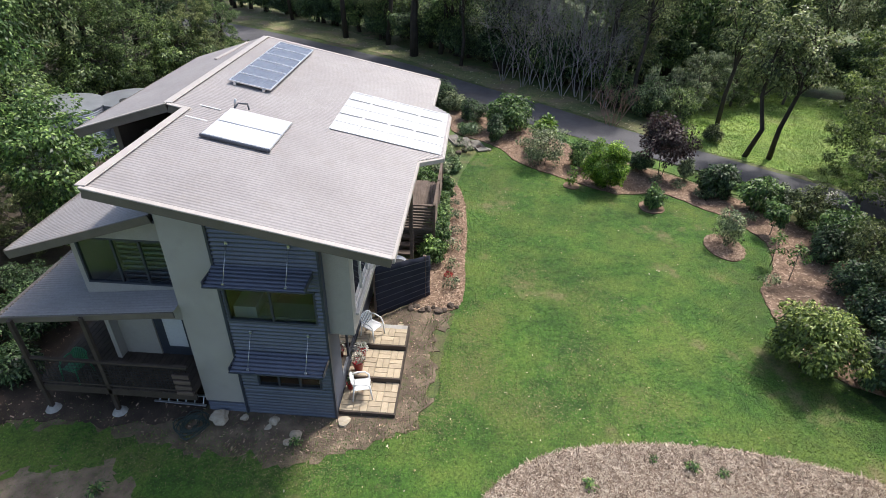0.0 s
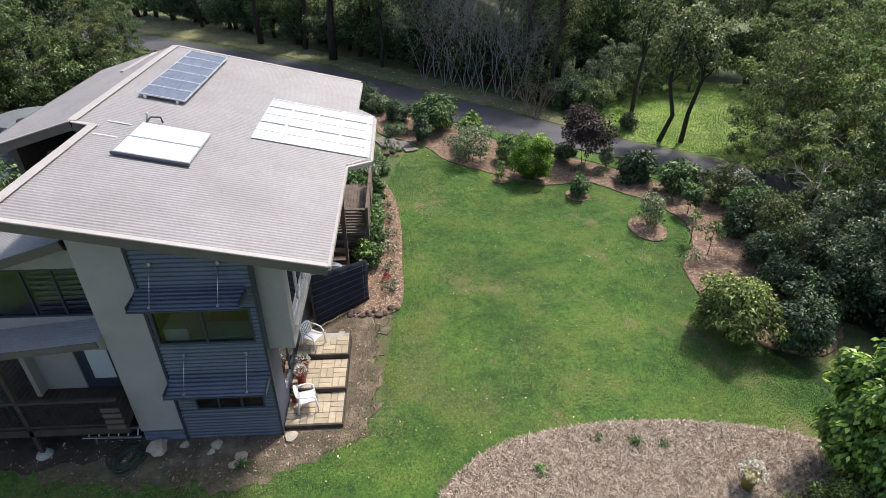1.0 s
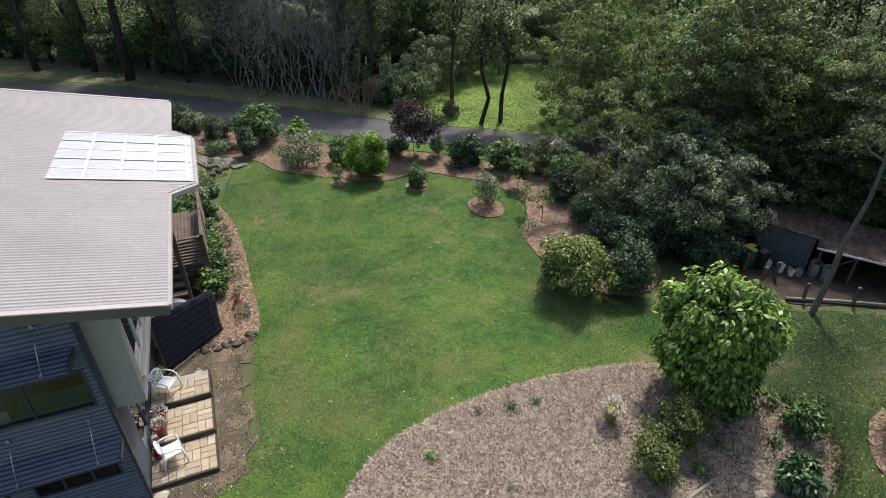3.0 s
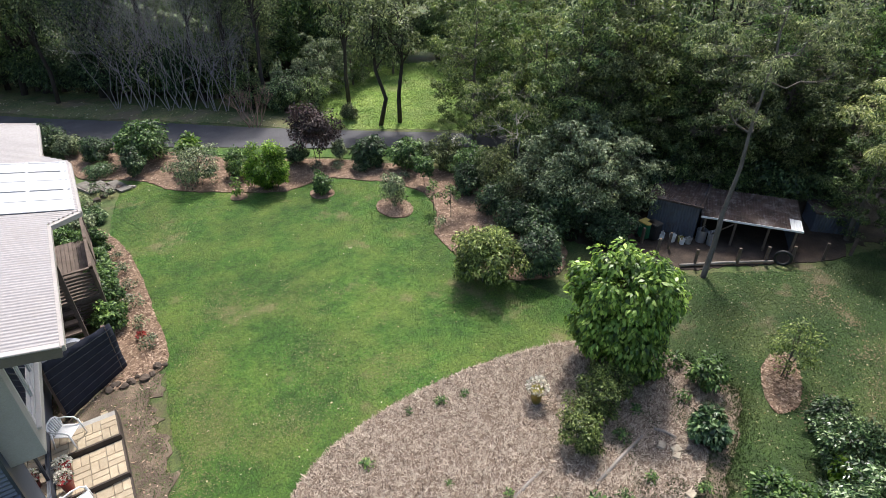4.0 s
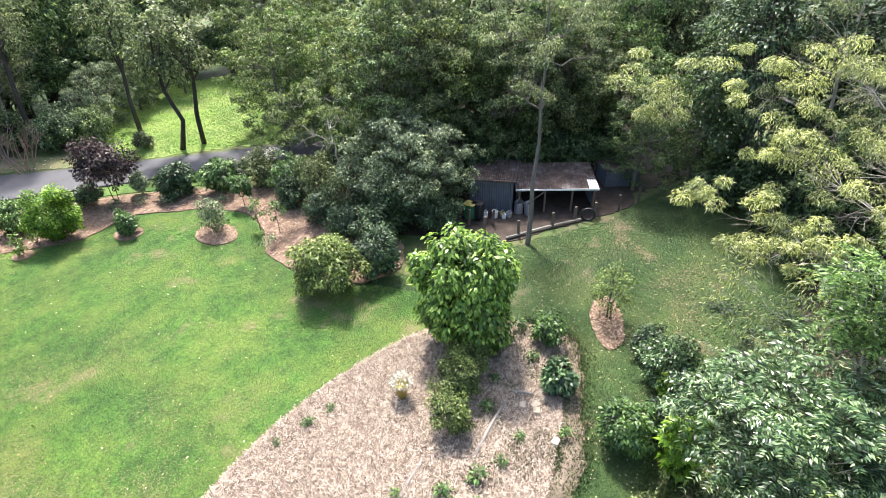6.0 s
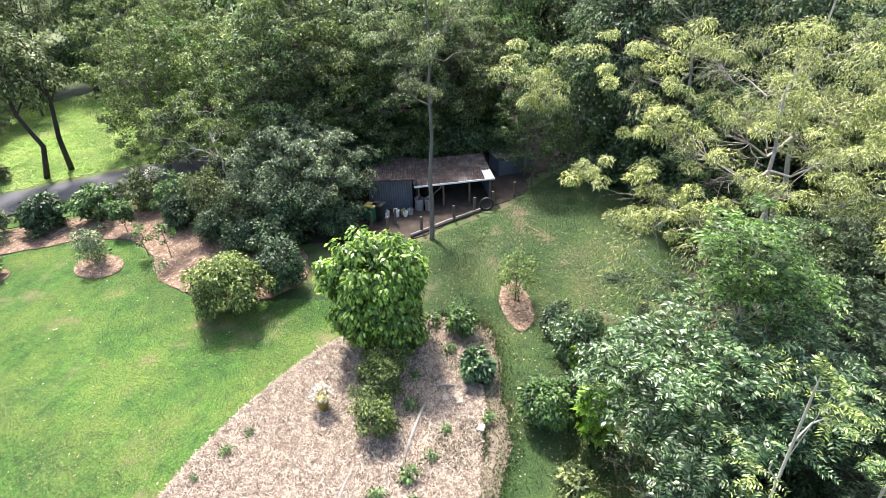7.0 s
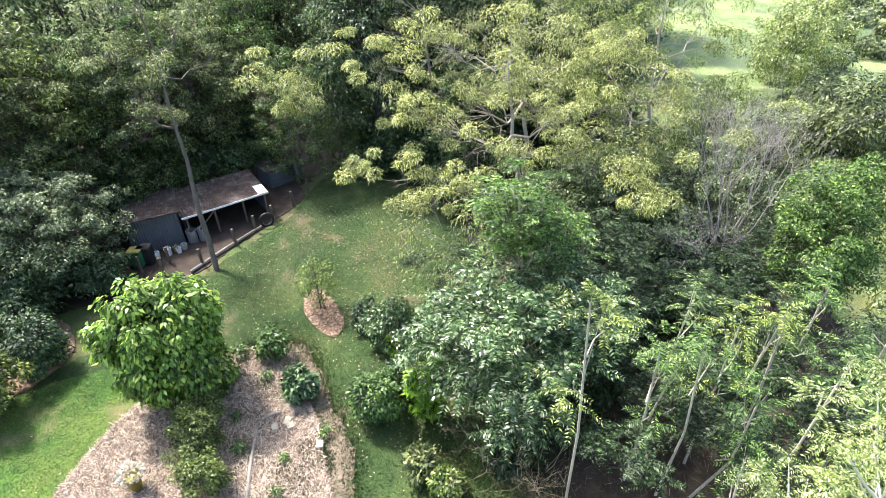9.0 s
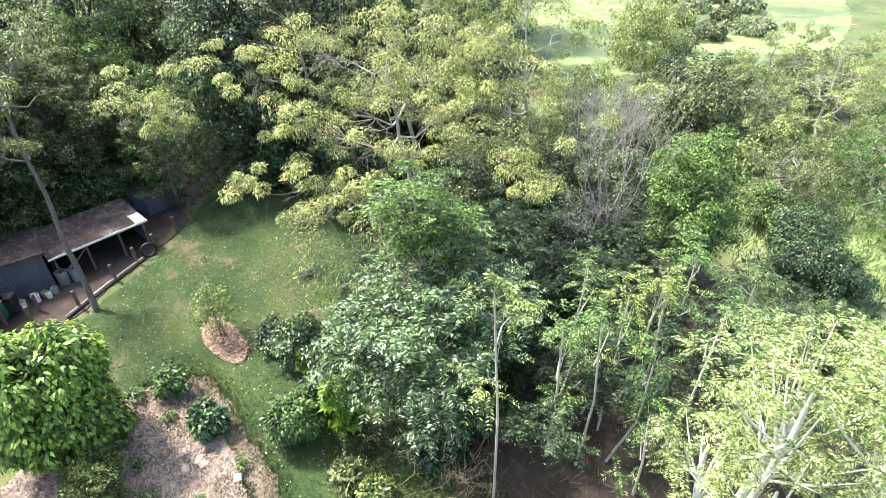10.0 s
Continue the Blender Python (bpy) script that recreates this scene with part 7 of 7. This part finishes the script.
belt([(-34, 70), (-18, 60.5), (-8, 53.5), (0, 47), (3, 44)], 20, 2.0, (0, 2, 2, 4, 1))
belt([(-33.5, 70), (-17.5, 60), (-7.4, 52.9), (0.6, 46.8), (4.6, 43)], 24, 0.6, (5, 6, 6))
belt([(4, 43.5), (8, 40), (11, 37)], 9, 1.0, (1, 10, 4, 9), 0.7, 1.0)
belt([(9.5, 36.5), (11.5, 34)], 5, 0.6, (11, 6, 11), 0.6, 0.9)
belt([(13, 45), (20, 46), (28, 42), (33, 36)], 16, 2.5, (0, 1, 3, 2))
belt([(15, 44), (22, 43.5), (28, 39), (29, 32)], 12, 1.0, (5, 6, 5))
belt([(20, 27), (24, 29), (28, 32)], 8, 1.0, (12, 7, 12, 11), 0.7, 1.0)
belt([(17, 20), (19.5, 20), (22, 23)], 8, 1.0, (12, 9, 7, 12), 0.55, 0.9)
belt([(15.7, 15.6), (16.4, 13.9), (17.4, 15)], 5, 0.4, (8, 8, 11), 0.75, 1.0)
belt([(18, 17.5), (21, 15.5), (24, 13), (27, 10.5)], 13, 1.3, (9, 12, 10, 7))
belt([(18.5, 16), (21, 14.3), (24, 11.8), (27, 9)], 12, 0.7, (11, 6, 11), 0.7, 1.0)
belt([(24, 20), (29, 15), (33, 9), (34, 3)], 10, 2.5, (0, 2, 1))
belt([(25, 7), (28, 4), (28, -1), (27, -6)], 14, 1.5, (10, 2, 2, 11))
belt([(24, 4.5), (25, 0), (25, -4), (24, -8)], 14, 1.0, (2, 6, 2, 6), 0.8, 1.0)
belt([(17.5, -3.5), (18.5, -6), (18, -8.5), (16.5, -10.5)], 12, 0.7, (11, 11, 8), 0.7, 1.0)
belt([(22, -6), (23, -9), (20, -12), (18, -13)], 8, 1.0, (9, 7, 11, 9), 0.5, 0.75)
belt([(12.5, -4), (16, -6), (13, -8), (10.5, -8.5)], 10, 0.9, (11, 6, 11), 0.5, 0.9)
belt([(9, -11), (12, -14), (17, -15.5)], 6, 0.8, (11, 6), 0.5, 0.8)
belt([(-24, 23), (-25, 30), (-20, 36), (-17, 40)], 9, 1.0, (10, 9, 10), 0.7, 1.0)
belt([(-27, 26), (-27, 34), (-23, 42), (-25, 50)], 14, 2.0, (0, 2, 3))
belt([(-23, 24), (-23, 31), (-17, 38)], 9, 0.8, (5, 11), 0.8, 1.1)
for x, y, k, sc in ((-14.4, 17.2, 10, 0.52), (-16.0, 16.4, 9, 0.5), (-17.0, 18.6, 10, 0.58), (-18.5, 16.5, 7, 0.55)):
    place_plant(kinds[k], x, y, x * 50, sc)
# Unseen trees added left of the view to shade the veranda side.
for x, y, k, sc in ((-17.5, 6.5, 9, 1.1), (-18.5, 11.5, 3, 1.2), (-16.0, 2.0, 10, 1.0), (-21, 8.5, 0, 1.0), (-15.6, 9.6, 3, 0.75)):
    place_plant(kinds[k], x, y, x * 70, sc)
belt([(-15.5, 12.2), (-16.5, 13.6), (-14, 14.2)], 5, 0.3, (11, 6, 11), 0.35, 0.5)
belt([(-14, 18), (-17, 20), (-20, 21.5)], 6, 0.4, (11, 6, 11), 0.4, 0.55)
belt([(-20, 12), (-21, 16), (-22, 20)], 5, 0.8, (10, 8, 9), 0.7, 0.9)
belt([(38, -8), (44, -12), (52, -14)], 8, 2, (0, 1, 3))
belt([(24, -20), (25, -24), (28, -28), (32, -34)], 8, 1.5, (8, 11, 8, 5), 0.5, 0.8)
belt([(66, -28), (74, -42), (72, -60)], 8, 4, (0, 1, 3))
shrub(33.0, -19.4, 6.5, 2.6, L_YELLOW, "sunlit yellow-green tree at the edge of the meadow", 140, name="tree", per=130, clumps=110, clump_r=0.6, leaf_len=(0.1, 0.2), stems=1)
shrub(23.0, -16.8, 4.8, 2.2, L_OLIVE, "rounded olive-green tree beyond the thicket", 141, name="tree", per=70, clumps=110, clump_r=0.55, leaf_len=(0.12, 0.24), stems=1)

for i, (x, y, h, r) in enumerate(((-12.6, 10.6, 1.0, 0.8), (-13.2, 12.4, 1.6, 1.1), (-12.4, 14.6, 1.8, 1.1), (-13.8, 9.4, 0.9, 0.8), (-12.6, 17.0, 1.6, 1.0), (-14.6, 11.4, 2.2, 1.3))):
    shrub(x, y, h, r, L_DARK, "dark leafy undergrowth beside the veranda", 170 + i)
for i, (x, y, h) in enumerate(((-2.3, 24.0, 0.8), (-1.7, 25.2, 0.7), (-2.6, 25.6, 0.9), (-1.9, 26.6, 0.6), (-2.8, 27.4, 0.9), (-1.2, 25.9, 0.5), (-3.2, 24.6, 1.0))):
    shrub(x, y, h, 0.55, (L_MID, L_GREY, L_FEATHER)[i % 3], "low rockery plant beside the deck", 180 + i, per=60)
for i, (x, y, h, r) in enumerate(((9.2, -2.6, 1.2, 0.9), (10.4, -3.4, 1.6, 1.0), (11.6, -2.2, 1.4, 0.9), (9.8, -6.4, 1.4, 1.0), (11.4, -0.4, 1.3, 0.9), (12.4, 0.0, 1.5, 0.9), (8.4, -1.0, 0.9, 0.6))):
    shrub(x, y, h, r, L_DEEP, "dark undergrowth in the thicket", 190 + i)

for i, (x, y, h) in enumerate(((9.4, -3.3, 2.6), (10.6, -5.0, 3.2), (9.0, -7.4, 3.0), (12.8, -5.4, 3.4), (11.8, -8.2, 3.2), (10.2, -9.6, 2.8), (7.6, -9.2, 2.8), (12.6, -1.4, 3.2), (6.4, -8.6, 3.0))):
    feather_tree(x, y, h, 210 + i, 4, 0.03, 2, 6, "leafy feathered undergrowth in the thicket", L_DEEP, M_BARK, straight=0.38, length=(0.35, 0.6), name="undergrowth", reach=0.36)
for i in range(14):
    shrub(36 + 1.6 * i + (i % 3), -21 - 1.1 * i - 3.0 * (i % 4), 1.2, 1.5, L_GREY if i % 2 else L_OLIVE, "low shrub in the far meadow", 230 + i, clumps=40, per=30, leaf_len=(0.2, 0.4), clump_r=0.5)
belt([(-28, 66.6), (-12, 57.8), (-1.6, 50.6), (6.2, 44.4)], 14, 0.6, (5, 6, 6), 1.0, 1.3)
belt([(5, 45), (10, 42), (14, 44)], 6, 0.8, (5, 0, 6), 0.9, 1.2)
belt([(3, 44), (6, 42), (9, 40)], 8, 0.5, (11, 6, 11), 0.9, 1.2)
belt([(20, -1.5), (24, 0), (27, 3)], 8, 0.9, (11, 6, 10), 0.6, 0.9)
belt([(17.5, -5), (20, -4.5), (23, -4)], 6, 0.8, (11, 6, 11), 0.8, 1.1)

for i, (x, y, r) in enumerate(((24.5, -13, 1.3), (26.5, -15.5, 1.5), (25, -18.5, 1.3), (28.5, -17.5, 1.6), (27.5, -21, 1.5), (30.5, -20, 1.3), (22, -20.5, 1.2), (31, -24.5, 1.7), (24.5, -24, 1.4), (20.5, -17.5, 1.1), (28, -26, 1.4), (29, -13.5, 1.2))):
    shrub(x, y, 1.5 + 0.5 * (i % 3), r, L_GREY if i % 3 else L_YELLOW, "pale scrubby bush in the rough meadow", 260 + i, clumps=60, per=60, leaf_len=(0.1, 0.2), clump_r=0.42)
for i, (x, y, h, w, leaf) in enumerate(((21.5, -22.4, 4.4, 2.4, L_YELLOW), (24.5, -25.5, 4.8, 2.6, L_YELLOW), (16.6, -17.2, 2.6, 1.8, L_OLIVE), (16.6, -21.0, 3.0, 1.8, L_MID), (19.4, -24.6, 4.0, 2.0, L_FRESH), (13.6, -19.6, 2.4, 1.5, L_MID), (27.5, -24.0, 5.2, 2.2, L_YELLOW))):
    clump_tree("scrub_tree", x, y, [(0, 0, -0.05), (0.2, 0.1, h * 0.3), (-0.1, 0.2, h * 0.6), (0.1, 0.1, h * 0.85)], 0.07, strewn_clumps(crng, (0, 0, h * 0.52), (w, w, h * 0.44), 24, (0.45, 0.8)), 150, "sunlit scrubby tree beyond the thicket", leaf, M_PALEBARK, 240 + i, (0.06, 0.13), 0.34, 5, 1.2, 0.3, "", 0.55, (0.3, 0.55))
belt([(14, 37), (17, 39), (21, 38)], 4, 0.8, (8, 9, 10), 0.7, 0.95)
# Extra trees added to the forest here to shade the shed yard.
belt([(18.2, 16.6), (20.6, 15.2), (22.6, 13.4), (24.6, 11.6), (27, 10)], 7, 0.3, (9, 10, 9), 1.0, 1.2)
shrub(-15.5, 18.2, 5.7, 2.0, L_MID, "leafy green tree between the house and the water tanks", 300, name="tree", per=80, clumps=120, clump_r=0.48, leaf_len=(0.12, 0.22), stems=1)
for i, (x, y, h) in enumerate(((1.6, 41.6, 6.5), (3.0, 40.4, 7.0), (4.4, 39.4, 6.5), (5.6, 38.6, 7.0), (6.8, 37.6, 6.0), (8.2, 36.6, 5.5))):
    bare_plant("bare_tree", x, y, h, 320 + i, M_DEADWOOD, "grey leafless twiggy tree beside the driveway", "tree", 4, 5, 0.42, 0.25, 0.026, 0.35, 0.74)
for x, y, k, sc, turn in ((17.6, 24.2, 7, 0.85, 40), (19.4, 22.6, 12, 1.0, 130), (21.2, 21.0, 12, 0.95, 250), (22.6, 18.6, 7, 1.05, 310)):
    place_plant(kinds[k], x, y, turn, sc)
